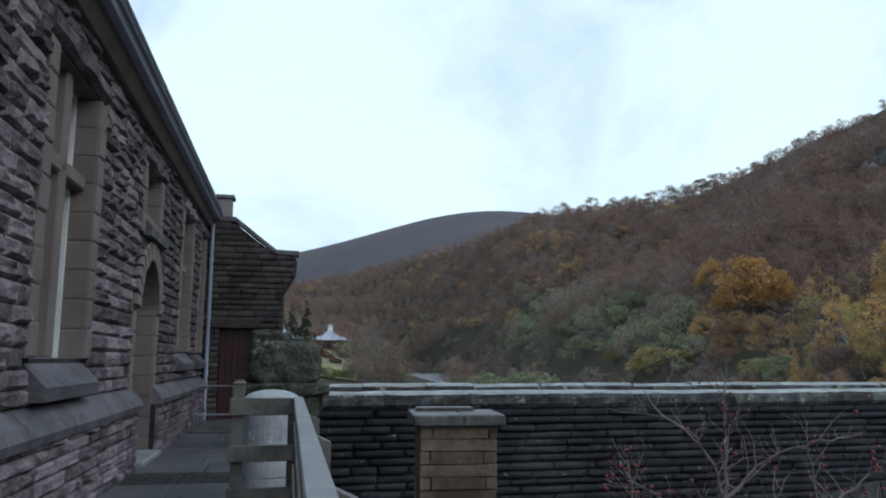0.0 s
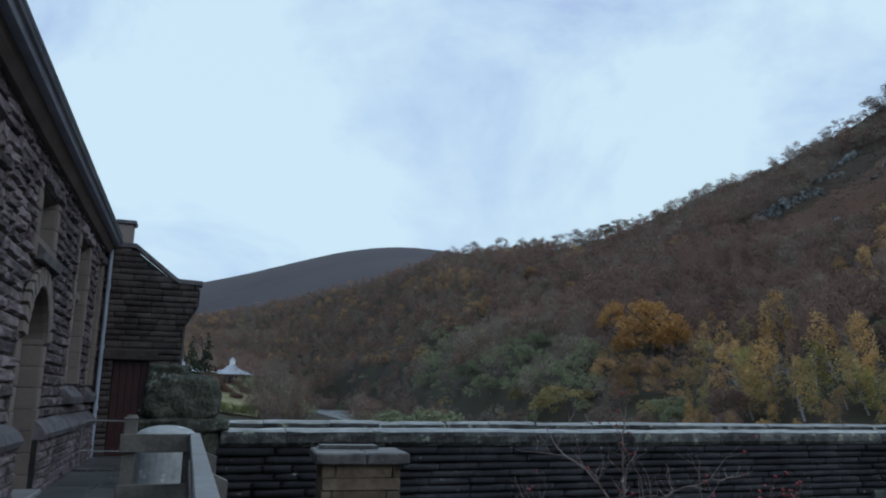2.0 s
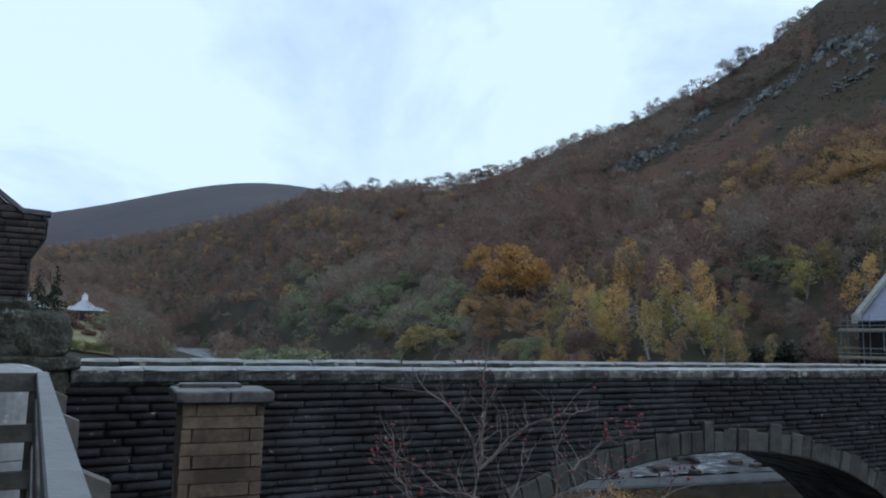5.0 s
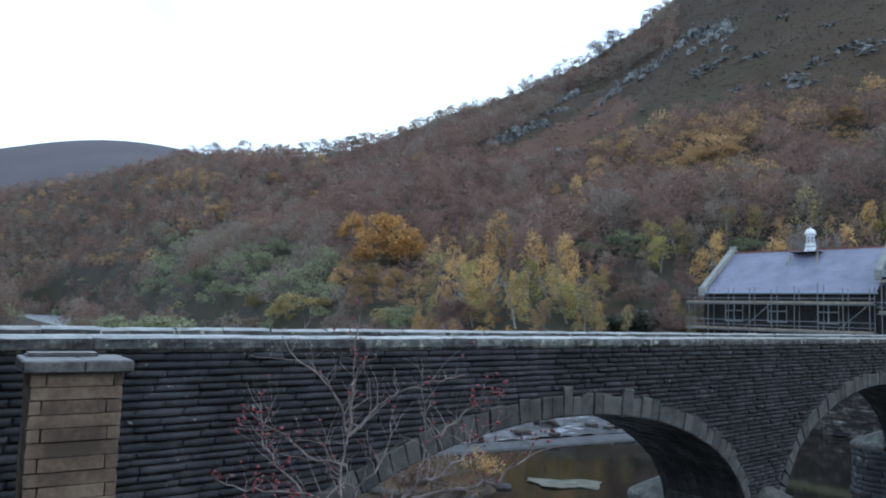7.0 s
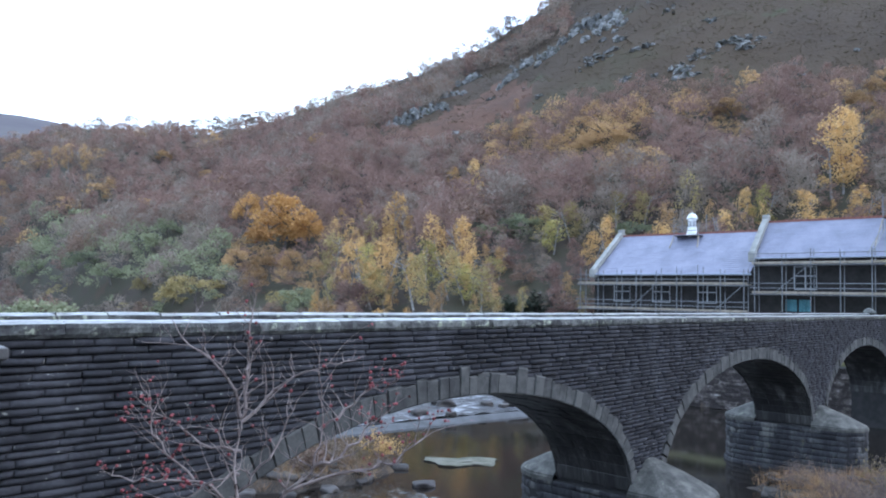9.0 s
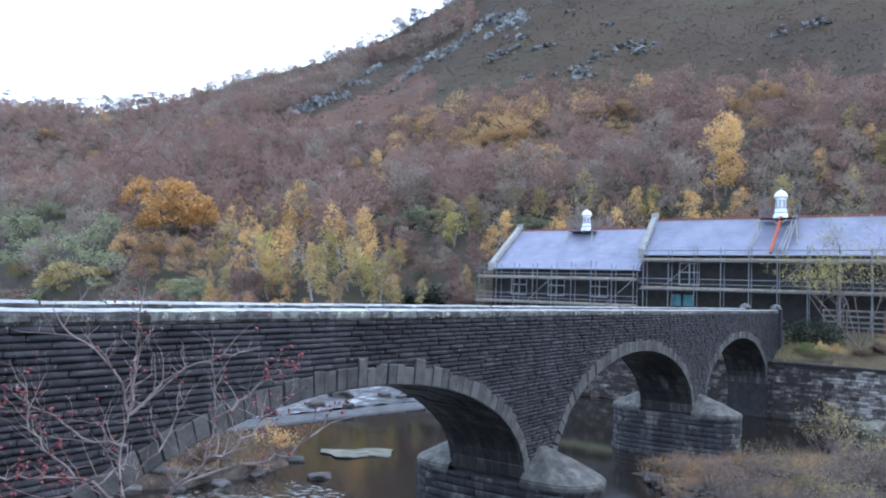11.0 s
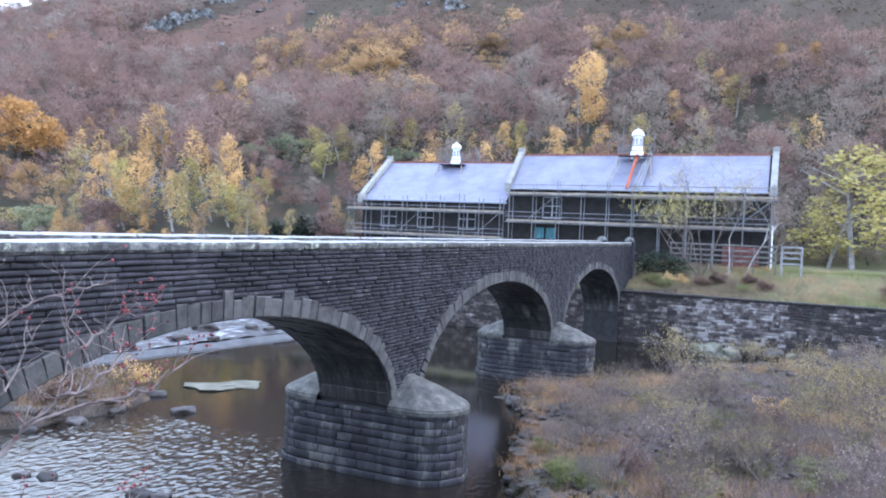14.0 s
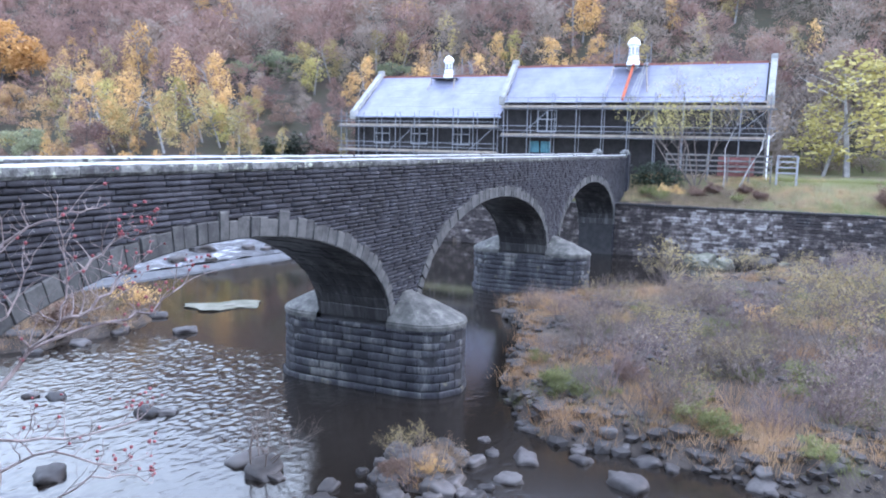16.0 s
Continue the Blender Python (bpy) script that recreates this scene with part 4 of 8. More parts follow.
M_GUTTERLIP = material("bright_gutter_lip", [(0.26, 0.29, 0.34), (0.4, 0.43, 0.48)], 1.5, 0.35, 0.1, 14, metallic=0.4)
bm = bmesh.new()
add_prism(bm, [(WX + 0.1, 13.03), (WX + 0.34, 13.03), (WX + 0.38, 13.12), (WX + 0.34, 13.14), (WX + 0.36, 13.24), (WX + 0.1, 13.24)], -9, 19.2)
gut = part("gutter", bm, M_GUTTER, house, "long moulded grey gutter")
for dx, z in ((0.385, 13.13), (0.37, 13.25)):
    bm = bmesh.new()
    add_tube(bm, (WX + dx, -9, z), (WX + dx, 19.2, z), 0.03, None, 6)
    part("gutter_lip", bm, M_GUTTERLIP, gut, "bright wet gutter lip")

# end wing with the red door
wing = thing("end_wing", B1, "dark coursed stone wing with a stepped gable coping and red door", "building")
WS = 19.4
holes_w = [(-1.72, -0.95, 8.1, 10.34)]


def wing_edge(z):
    if z < 11.2:
        return -0.22
    if z < 11.7:
        return -0.22 + (z - 11.2) / 0.5 * 0.24
    return 0.06


def wing_top(x):
    return 13.02 if x < -1.5 else (13.02 - (x + 1.5) * 0.76 if x < -0.42 else 12.2)


bm = bmesh.new()
for a, b in zip([-2.75, -1.72, -1.5, -0.95, -0.42], [-1.72, -1.5, -0.95, -0.42, -0.22]):
    z0 = 10.34 if a in (-1.72, -1.5) else 7.0
    vs = [bm.verts.new(v) for v in ((a, WS, z0), (b, WS, z0), (b, WS, wing_top(b)), (a, WS, wing_top(a)))]
    bm.faces.new(vs)
add_box(bm, -0.24, -0.22, WS, WS + 4, 7.0, 12.2)
add_prism(bm, [(-0.22, 11.2), (0.06, 11.7), (0.06, 12.2), (-0.22, 12.2)], WS, WS + 0.7)
add_box(bm, -2.75, -0.24, WS + 3.6, WS + 4, 7, 12.2)
part("wall", bm, M_MORTAR, wing)
bm = bmesh.new()
add_prism(bm, [(-6.0, 13.0), (-1.5, 13.0), (-0.42, 12.18), (0.1, 12.18), (0.1, 12.1), (-6, 12.1)], WS + 0.3, WS + 4.2)
part("roof", bm, M_SLATE, wing)
rnd = random.Random(51)
pieces, z = [], 8.0
while z < 13.0:
    h = rnd.choice((0.13, 0.145, 0.16))
    x = -2.16
    end = wing_edge(z + h / 2)
    while x < end - 0.05:
        w = min(rnd.uniform(0.3, 0.7), end - x)
        for a, b, c, d in holes_w:
            if c < z + h / 2 < d + 0.22:
                if x < a - 0.01 < x + w:
                    w = a - x
                elif a - 0.02 <= x < b:
                    x = b
                    w = min(rnd.uniform(0.3, 0.6), end - x)
        if z + h < wing_top(x + w / 2) + 0.05 and w > 0.03:
            pieces.append((Vector((x + 0.005, WS, z)), Vector((w - 0.01, 0, 0)), Vector((0, -rnd.uniform(0.04, 0.08), 0)), Vector((0, 0, h - 0.008))))
        x += w
    z += h
V_WING = [pillow_variant(120 + i, M_WING, 4, 4) for i in range(10)]
lay(wing, "wing_stone", pieces, V_WING, (-1, WS, 10), 200, M_WING, "dark coursed stones")
for (xa, za), (xb, zb) in (((-1.95, 13.04), (-1.45, 13.04)), ((-1.45, 13.04), (-0.42, 12.24)), ((-0.42, 12.24), (0.14, 12.22))):
    bm = bmesh.new()
    add_prism(bm, [(xa, za), (xb, zb), (xb, zb + 0.11), (xa, za + 0.11)], WS - 0.09, WS + 0.35)
    part("gable_coping", bm, M_PLINTH, wing, "weathered coping slab")
bm = bevelled_box(-1.92, -1.56, WS - 0.02, WS + 0.36, 12.9, 13.62, 0.02)
part("chimney", bm, M_ASHLAR, wing, "short stone chimney stack")
bm = bevelled_box(-1.96, -1.5, WS - 0.07, WS + 0.41, 13.62, 13.72, 0.02)
part("chimney_cap", bm, M_PLINTH, wing)
bm = bevelled_box(-1.95, -0.75, WS - 0.1, WS + 0.1, 10.36, 10.6, 0.02)
part("lintel", bm, M_WING, wing, "stone door lintel")
bm = bmesh.new()
add_box(bm, -1.72, -0.95, WS + 0.17, WS + 0.2, FLOOR, 10.34)
dr = part("door", bm, M_REDDOOR, wing, "closed dark red boarded door")
for i in range(5):
    part("plank", bevelled_box(-1.71 + i * 0.152, -1.564 + i * 0.152, WS + 0.12, WS + 0.17, FLOOR, 10.34, 0.006), M_REDDOOR, dr)
bm = bmesh.new()
add_tube(bm, (-1.05, WS + 0.11, 9.2), (-1.05, WS + 0.06, 9.2), 0.025)
part("door_handle", bm, M_STEEL, dr)
pipe = thing("downpipe", B1, "grey cast-iron rainwater downpipe in the building corner", "downpipe")
bm = bmesh.new()
add_tube(bm, (-1.98, WS - 0.16, 8.15), (-1.98, WS - 0.16, 12.95), 0.045, None, 8)
part("pipe", bm, M_GUTTER, pipe)
for z in (9.2, 10.6, 12.0):
    bm = bmesh.new()
    add_tube(bm, (-1.98, WS - 0.16, z), (-1.98, WS - 0.16, z + 0.1), 0.062, None, 8)
    part("pipe_collar", bm, M_GUTTER, pipe)

# ---- terrace ----
bm = bmesh.new()
add_box(bm, WX + 0.0, -0.42, -9, WS, 5.5, FLOOR - 0.03)
add_box(bm, -0.42, 0.2, -9, 7.6, 5.5, FLOOR - 0.03)
add_box(bm, -0.42, 0.2, 7.6, WS, 5.5, FLOOR - 0.12)
tagged(mesh_object("terrace", bm, M_DARK, None, "", B1), "dark stone terrace base along the turbine house", "terrace", kind="structure")
pave = thing("terrace_paving", B1, "wet grey-green paving slabs with dark drain strips", "paving", kind="structure")
rnd = random.Random(61)
s = -3.0
while s < WS:
    x = WX + 0.2
    if abs(s - 9.9) < 0.3 or abs(s - 15.6) < 0.35:
        bm = bmesh.new()
        for i in range(12):
            add_box(bm, x + i * 0.14, x + i * 0.14 + 0.12, s + 0.02, s + 0.44, FLOOR - 0.03, FLOOR - 0.006)
        part("drain_strip", bm, M_DARK, pave, "dark setts across the walk")
        s += 0.46
        continue
    w = 0.9
    while x < -0.5:
        ww = min(rnd.uniform(0.6, 1.0), -0.44 - x)
        bm = bevelled_box(x + 0.006, x + ww - 0.006, s + 0.006, s + w - 0.006, FLOOR - 0.03, FLOOR + rnd.uniform(-0.004, 0.006), 0.006)
        part("slab", bm, M_PAVE, pave)
        x += ww
    s += w

# ---- timber guard fence beside the camera ----
fence = thing("timber_guard_fence", B1, "weathered grey timber guard fence along the terrace edge", "fence")
RX = 0.075
bm = bevelled_box(RX - 0.03, RX + 0.055, -6.0, 7.05, 9.2, 9.27, 0.006)
part("top_rail", bm, M_PALE, fence, "pale bleached top rail")
for z in (8.98, 8.62, 8.28):
    bm = bevelled_box(RX - 0.028, RX + 0.008, -6.0, 7.05, z - 0.075, z + 0.075, 0.005)
    part("side_board", bm, M_TIMBER, fence)
for sy in (-4.6, -2.2, 0.4, 2.95, 5.0, 6.9):
    bm = bmesh.new()
    add_prism(bm, [(RX + 0.012, 7.4), (RX + 0.2, 7.4), (RX + 0.2, 9.08), (RX + 0.012, 9.17)], sy - 0.05, sy + 0.05)
    part("post", bm, M_TIMBER, fence)
for z, hh in ((9.19, 0.075), (8.79, 0.07), (8.43, 0.07), (8.2, 0.06)):
    bm = bevelled_box(-0.5, 0.1, 6.93, 6.97, z - hh, z + hh, 0.005)
    part("end_board", bm, M_TIMBER, fence)
for px, top in ((-0.43, 9.42), (0.05, 9.2)):
    bm = bmesh.new()
    add_box(bm, px - 0.05, px + 0.05, 6.975, 7.075, 7.6, top - 0.03)
    vs = [bm.verts.new(v) for v in ((px - 0.06, 6.965, top - 0.03), (px + 0.06, 6.965, top - 0.03), (px + 0.06, 7.085, top - 0.03), (px - 0.06, 7.085, top - 0.03))]
    tp = [bm.verts.new((px - 0.03, 7.0, top)), bm.verts.new((px + 0.03, 7.05, top))]
    bm.faces.new(vs[::-1])
    bm.faces.new((vs[0], vs[1], tp[1], tp[0]))
    bm.faces.new((vs[1], vs[2], tp[1]))
    bm.faces.new((vs[2], vs[3], tp[0], tp[1]))
    bm.faces.new((vs[3], vs[0], tp[0]))
    part("post", bm, M_TIMBER, fence)

drum = thing("stone_drum", B1 @ pose(-0.17, 8.25, 0), "round grey stone drum post spotted with bird lime", "stone post")
M_DRUM = material("limed_grey_stone", [(0.24, 0.26, 0.27), (0.36, 0.38, 0.39), (0.48, 0.5, 0.5)], 2.0, 0.7, 0.3, 14, stain=(0.62, 0.64, 0.64), stain_scale=5.0, stain_at=0.56)
for z0, z1, r0, r1 in ((7.4, 8.42, 0.3, 0.29), (8.43, 9.14, 0.275, 0.27)):
    bm = bmesh.new()
    add_tube(bm, (0, 0, z0), (0, 0, z1), r0, r1, 28)
    part("drum_section", bm, M_DRUM, drum)
bm = bmesh.new()
bmesh.ops.create_uvsphere(bm, u_segments=28, v_segments=10, radius=0.3)
for v in bm.verts:
    v.co.z = max(-0.03, v.co.z * 0.4)
part("drum_cap", bm, M_DRUM, drum, "low domed cap", pose(0, 0, 9.17), True)

# thin handrail by the red door
hr = thing("handrail", B1, "thin dark metal handrail beside the door steps", "handrail")
for p, q in (((-1.95, 16.9, 8.15), (-1.95, 16.9, 9.05)), ((-1.95, 16.9, 9.05), (-0.9, 17.2, 9.02)), ((-1.95, 16.9, 8.45), (-0.9, 17.2, 8.42)), ((-0.9, 17.2, 8.15), (-0.9, 17.2, 9.02))):
    bm = bmesh.new()
    add_tube(bm, p, q, 0.016)
    part("rail", bm, M_STEEL, hr)

# ---- buff sandstone pillar ----
pil = thing("sandstone_pillar", pose(-0.09, 6.72, 0.085, 0, 0, 8), "buff coursed sandstone pillar with a flat wet cap", "pillar")
bm = bmesh.new()
add_box(bm, -0.275, 0.275, -0.255, 0.255, 4.5, 8.98)
part("pillar_core", bm, M_MORTAR, pil)
unit_brick = []
for i in range(6):
    bm = bevelled_box(0, 1, 0, 1, 0, 1, 0.03)
    r2 = random.Random(i)
    for v in bm.verts:
        v.co += Vector((r2.uniform(-0.012, 0.012), r2.uniform(-0.015, 0.015), r2.uniform(-0.03, 0.03)))
    me = bpy.data.meshes.new("brick")
    bm.to_mesh(me)
    bm.free()
    me.materials.append(M_BUFF)
    unit_brick.append(me)
rnd = random.Random(71)
z, i = 8.97, 0
while z > 6.4:
    h = rnd.uniform(0.095, 0.118)
    z -= h
    hw, hd = 0.325, 0.3
    if i % 2:
        fr = [(-hw, hw)]
    else:
        a, b = rnd.uniform(0.08, 0.13), rnd.uniform(0.07, 0.12)
        fr = [(-hw, -hw + a), (-hw + a, hw - b), (hw - b, hw)]
    for y0, y1 in ((-hd, -hd + 0.09), (hd - 0.09, hd)):
        for a, b in fr:
            shared("brick", rnd.choice(unit_brick), pil, Matrix.Translation((a + 0.004, y0 + rnd.uniform(-0.006, 0.006), z + 0.004)) @ Matrix.Diagonal((b - a - 0.008, y1 - y0, h - 0.008, 1)))
    for x0, x1 in ((-hw, -hw + 0.09), (hw - 0.09, hw)):
        for a, b in ((-hd + 0.09, 0.02), (0.02, hd - 0.09)):
            shared("brick", rnd.choice(unit_brick), pil, Matrix.Translation((x0, a + 0.004, z + 0.004)) @ Matrix.Diagonal((x1 - x0, b - a - 0.008, h - 0.008, 1)))
    i += 1
M_PCAP = material("wet_cap_slab", [(0.045, 0.042, 0.042), (0.085, 0.08, 0.08), (0.16, 0.155, 0.15)], 5.0, 0.45, 0.6, 18)
for a, b in ((-0.385, 0.03), (0.034, 0.385)):
    bm = bmesh.new()
    add_prism(bm, [(a, 8.975), (b, 8.975), (b, 9.07), (a, 9.07)], -0.36, 0.36)
    bmesh.ops.bevel(bm, geom=bm.edges[:], offset=0.012, segments=1, affect="EDGES")
    part("cap_slab", bm, M_PCAP, pil, "grey wet cap slab")
bm = bmesh.new()
add_box(bm, -0.33, 0.2, 0.1, 0.345, 9.06, 9.1)
bmesh.ops.bevel(bm, geom=bm.edges[:], offset=0.015, segments=2, affect="EDGES")
part("cap_ridge", bm, M_PCAP, pil)

# ---- scaffolded turbine house across the river ----
M_RIDGE = material("red_ridge_tile", [(0.16, 0.06, 0.045), (0.24, 0.1, 0.075)], 2.0, 0.8, 0.2, 10)
M_GABLE = material("pale_gable_stone", [(0.2, 0.2, 0.185), (0.3, 0.3, 0.28)], 1.2, 0.8, 0.3, 8)
# Frame colour of the far house, darker than the white paint.
M_FRAME = material("grimy_window_paint", [(0.22, 0.23, 0.24), (0.32, 0.33, 0.34)], 2.0, 0.6, 0.1, 12)
M_ORANGE = material("orange_chute", [(0.33, 0.07, 0.03), (0.42, 0.1, 0.04)], 2.0, 0.6, 0.1, 10)
M_REDBOARD = material("faded_red_board", [(0.12, 0.045, 0.04), (0.19, 0.075, 0.065)], 2.0, 0.8, 0.2, 10)
M_SHEET = material("pale_blue_sheet", [(0.1, 0.28, 0.33), (0.16, 0.36, 0.4)], 2.0, 0.6, 0.1, 10)
far_house = thing("scaffolded_house", BR, "dark stone turbine house with slate roofs and white roof cupolas", "building")
BLOCKS = ((1.3, 28.2, 80.0, 87.6, 14.6, 83.8, 18.55), (28.2, 47.0, 80.0, 93.0, 12.95, 86.5, 17.9))
for n0, n1, u0, u1, ze, ur, zr in BLOCKS:
    holes = []
    wide = n1 - n0 < 22
    ns = (43.4, 38.5, 33.2) if wide else (23.2,)
    for n in ns:
        holes.append((n - 1.1, n + 1.1, 9.6 if wide else 11.2, 11.7 if wide else 13.6))
    bm = bmesh.new()
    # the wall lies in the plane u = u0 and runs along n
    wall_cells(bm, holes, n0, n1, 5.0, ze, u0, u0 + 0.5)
    # Near-black stone colour, the same on the side walls and gables.
    part("front_wall", bm, M_DARK, far_house, "near-black stone wall behind the scaffold")
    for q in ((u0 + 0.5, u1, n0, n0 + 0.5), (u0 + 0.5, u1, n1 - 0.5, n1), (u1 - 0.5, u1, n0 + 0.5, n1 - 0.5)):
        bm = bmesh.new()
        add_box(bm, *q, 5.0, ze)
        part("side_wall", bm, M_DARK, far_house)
    for ng in (n0, n1 - 0.5):
        bm = bmesh.new()
        vs = [bm.verts.new((u, n, z)) for n in (ng, ng + 0.5) for u, z in ((u0, ze), (u1, ze), (ur, zr - 0.1))]
        bm.faces.new(vs[:3])
        bm.faces.new(vs[3:][::-1])
        for i in range(3):
            j = (i + 1) % 3
            bm.faces.new((vs[i], vs[j], vs[3 + j], vs[3 + i]))
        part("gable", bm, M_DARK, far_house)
    for a, b, c, d in holes:
        bm = bmesh.new()
        m = (a + b) / 2
        for q in ((a, a + 0.12), (m - 0.06, m + 0.06), (b - 0.12, b)):
            add_box(bm, u0 + 0.1, u0 + 0.18, *q, c, d)
        for z in (c, c + (d - c) * 0.55, d - 0.12):
            for q in ((a + 0.12, m - 0.06), (m + 0.06, b - 0.12)):
                add_box(bm, u0 + 0.1, u0 + 0.18, *q, z, z + 0.11)
        w = part("window", bm, M_FRAME, far_house, "pale framed window")
        bm = bmesh.new()
        add_box(bm, u0 + 0.2, u0 + 0.22, a, b, c, d)
        part("pane", bm, M_GLASS, w)
    # slate courses on both slopes
    for ue, sgn in ((u0 - 0.35, 1), (u1 + 0.35, -1)):
        bm = bmesh.new()
        rows = 22 if sgn > 0 else 6
        for i in range(rows):
            t0, t1 = i / rows, (i + 1.12) / rows
            ua, ub = ue + (ur - ue) * t0, ue + (ur - ue) * min(1.0, t1)
            zb = ze - 0.15
            za, zc = zb + (zr - zb) * t0, zb + (zr - zb) * min(1.0, t1)
            nn = n0 + 0.3
            rnd = random.Random(i + int(n0))
            while nn < n1 - 0.3:
                w = min(rnd.uniform(1.0, 2.2), n1 - 0.3 - nn)
                lift = 0.018 + rnd.uniform(0, 0.006)
                vs = [bm.verts.new(v) for v in ((ua, nn, za + lift), (ua, nn + w, za + lift), (ub, nn + w, zc + 0.005), (ub, nn, zc + 0.005), (ua, nn, za), (ua, nn + w, za))]
                bm.faces.new((vs[0], vs[3], vs[2], vs[1]))
                bm.faces.new((vs[0], vs[1], vs[5], vs[4]))
                nn += w
        tagged(part("slate_roofing", bm, M_SLATE, far_house, "wet blue-grey slate roof slope"), kind="stuff")
    bm = bmesh.new()
    add_box(bm, ur - 0.16, ur + 0.16, n0 + 0.3, n1 - 0.3, zr - 0.12, zr + 0.1)
    part("ridge", bm, M_RIDGE, far_house, "red clay ridge tiles")
    bm = bmesh.new()
    add_box(bm, u0 - 0.5, u0 - 0.25, n0 + 0.1, n1 - 0.1, ze - 0.3, ze - 0.12)
    part("gutter", bm, M_GUTTER, far_house)

for ng, (u0, u1, ze, ur, zr) in ((1.1, BLOCKS[0][2:7]), (28.2, BLOCKS[0][2:7]), (47.0, BLOCKS[1][2:7])):
    g = None
    for ue, name in ((u0 - 0.45, "gable_coping"), (u1 + 0.45, "gable_coping")):
        k = 7
        for i in range(k):
            t0, t1 = i / k, (i + 0.96) / k
            bm = bmesh.new()
            zb = ze - 0.1
            p = [(ue + (ur - ue) * t, zb + (zr - zb) * t) for t in (t0, t1)]
            add_prism(bm, [(p[0][0], p[0][1]), (p[1][0], p[1][1]), (p[1][0], p[1][1] + 0.62), (p[0][0], p[0][1] + 0.62)], ng - 0.3, ng + 0.3)
            part(name, bm, M_GABLE, far_house, "pale stone gable coping")
    bm = bevelled_box(u0 - 0.75, u0 + 0.15, ng - 0.34, ng + 0.34, ze - 0.55, ze + 0.45, 0.05)
    part("kneeler", bm, M_GABLE, far_house, "pale stone kneeler block")
    bm = bevelled_box(ur - 0.3, ur + 0.3, ng - 0.34, ng + 0.34, zr + 0.3, zr + 0.78, 0.05)
    part("apex_stone", bm, M_GABLE, far_house)


def cupola(u, n, z, h):
    ob = thing("roof_cupola", BR @ pose(u, n, z), "white painted octagonal ventilator cupola with domed top", "cupola", "roof cupolas")
    s = h / 2.8

    def ring(bm, rows, k=8):
        prev = None
        for r, zz in rows:
            cur = [bm.verts.new((0.78 * r * s * math.cos(2 * math.pi * (i + 0.5) / k), 0.78 * r * s * math.sin(2 * math.pi * (i + 0.5) / k), zz * s)) for i in range(k)]
            if prev:
                for i in range(k):
                    bm.faces.new((prev[i], prev[(i + 1) % k], cur[(i + 1) % k], cur[i]))
            else:
                bm.faces.new(cur[::-1])
            prev = cur
        bm.faces.new(prev)
        return bm

    part("base", ring(bmesh.new(), [(0.9, -1.0), (0.88, 0.1), (0.76, 0.35), (0.7, 0.75)]), M_WHITE, ob)
    part("body", ring(bmesh.new(), [(0.66, 0.7), (0.62, 1.85)]), M_WHITE, ob)
    for i in range(8):
        a = 2 * math.pi * i / 8
        for j in range(4):
            bm = bmesh.new()
            zz = (1.0 + j * 0.17) * s
            add_box(bm, 0.43 * s, 0.5 * s, -0.11 * s, 0.11 * s, zz, zz + 0.11 * s)
            part("louvre", bm, M_SLATE, ob, "grey louvre slat", pose(0, 0, 0, 0, 0, math.degrees(a)))
    part("cornice", ring(bmesh.new(), [(0.66, 1.84), (0.84, 1.92), (0.84, 2.05), (0.76, 2.1)]), M_WHITE, ob)
    part("dome", ring(bmesh.new(), [(0.76, 2.09), (0.7, 2.25), (0.52, 2.45), (0.25, 2.58), (0.06, 2.62)], 16), M_WHITE, ob)
    bm = bmesh.new()
    add_tube(bm, (0, 0, 2.6 * s), (0, 0, 2.85 * s), 0.05, 0.02)
    part("finial", bm, M_WHITE, ob)


cupola(86.5, 37.7, 17.75, 2.75)
cupola(83.8, 15.0, 18.55, 3.0)


# ---- scaffold ----
def scaffold(name, n0, n1, lifts, label, base, top, step):
    ob = thing(name, BR, label, "scaffold", "scaffolds")
    cols = []
    n = n0
    while n <= n1 + 0.05:
        cols.append(n)
        n += step
    rnd = random.Random(int(n1))
    for n in cols:
        for u in (78.3, 79.55):
            bm = bmesh.new()
            add_tube(bm, (u, n, base), (u, n + rnd.uniform(-0.05, 0.05), top + rnd.uniform(-0.2, 0.5)), 0.05)
            part("standard", bm, M_STEEL, ob)
    for z in lifts:
        for u, dz in ((78.3, -0.1), (79.55, -0.1), (78.3, 0.55), (78.3, 1.05)):
            bm = bmesh.new()
            add_tube(bm, (u, n0 - 0.5, z + dz), (u, cols[-1] + 0.5, z + dz + rnd.uniform(-0.04, 0.04)), 0.045)
            part("ledger", bm, M_STEEL, ob)
        for i in range(5):
            nn = n0 - 0.3
            while nn < cols[-1]:
                w = min(3.9, cols[-1] + 0.4 - nn)
                bm = bmesh.new()
                add_box(bm, 78.4 + i * 0.23, 78.4 + i * 0.23 + 0.215, nn, nn + w - 0.03, z, z + 0.05 + rnd.uniform(0, 0.012))
                part("board", bm, M_BOARD, ob)
                nn += w
        bm = bmesh.new()
        add_box(bm, 78.33, 78.37, n0 - 0.3, cols[-1] + 0.3, z + 0.03, z + 0.24)
        part("toe_board", bm, M_BOARD, ob, "bleached timber toe board")
        for n in cols:
            bm = bmesh.new()
            add_tube(bm, (78.0, n + 0.08, z - 0.08), (79.9, n + 0.08, z - 0.08), 0.04)
            part("transom", bm, M_STEEL, ob)
    for i in range(0, len(cols) - 2, 4):
        bm = bmesh.new()
        add_tube(bm, (78.22, cols[i], lifts[-1]), (78.22, cols[i + 1] + 0.8, lifts[0]), 0.042)
        part("brace", bm, M_STEEL, ob)
    return ob


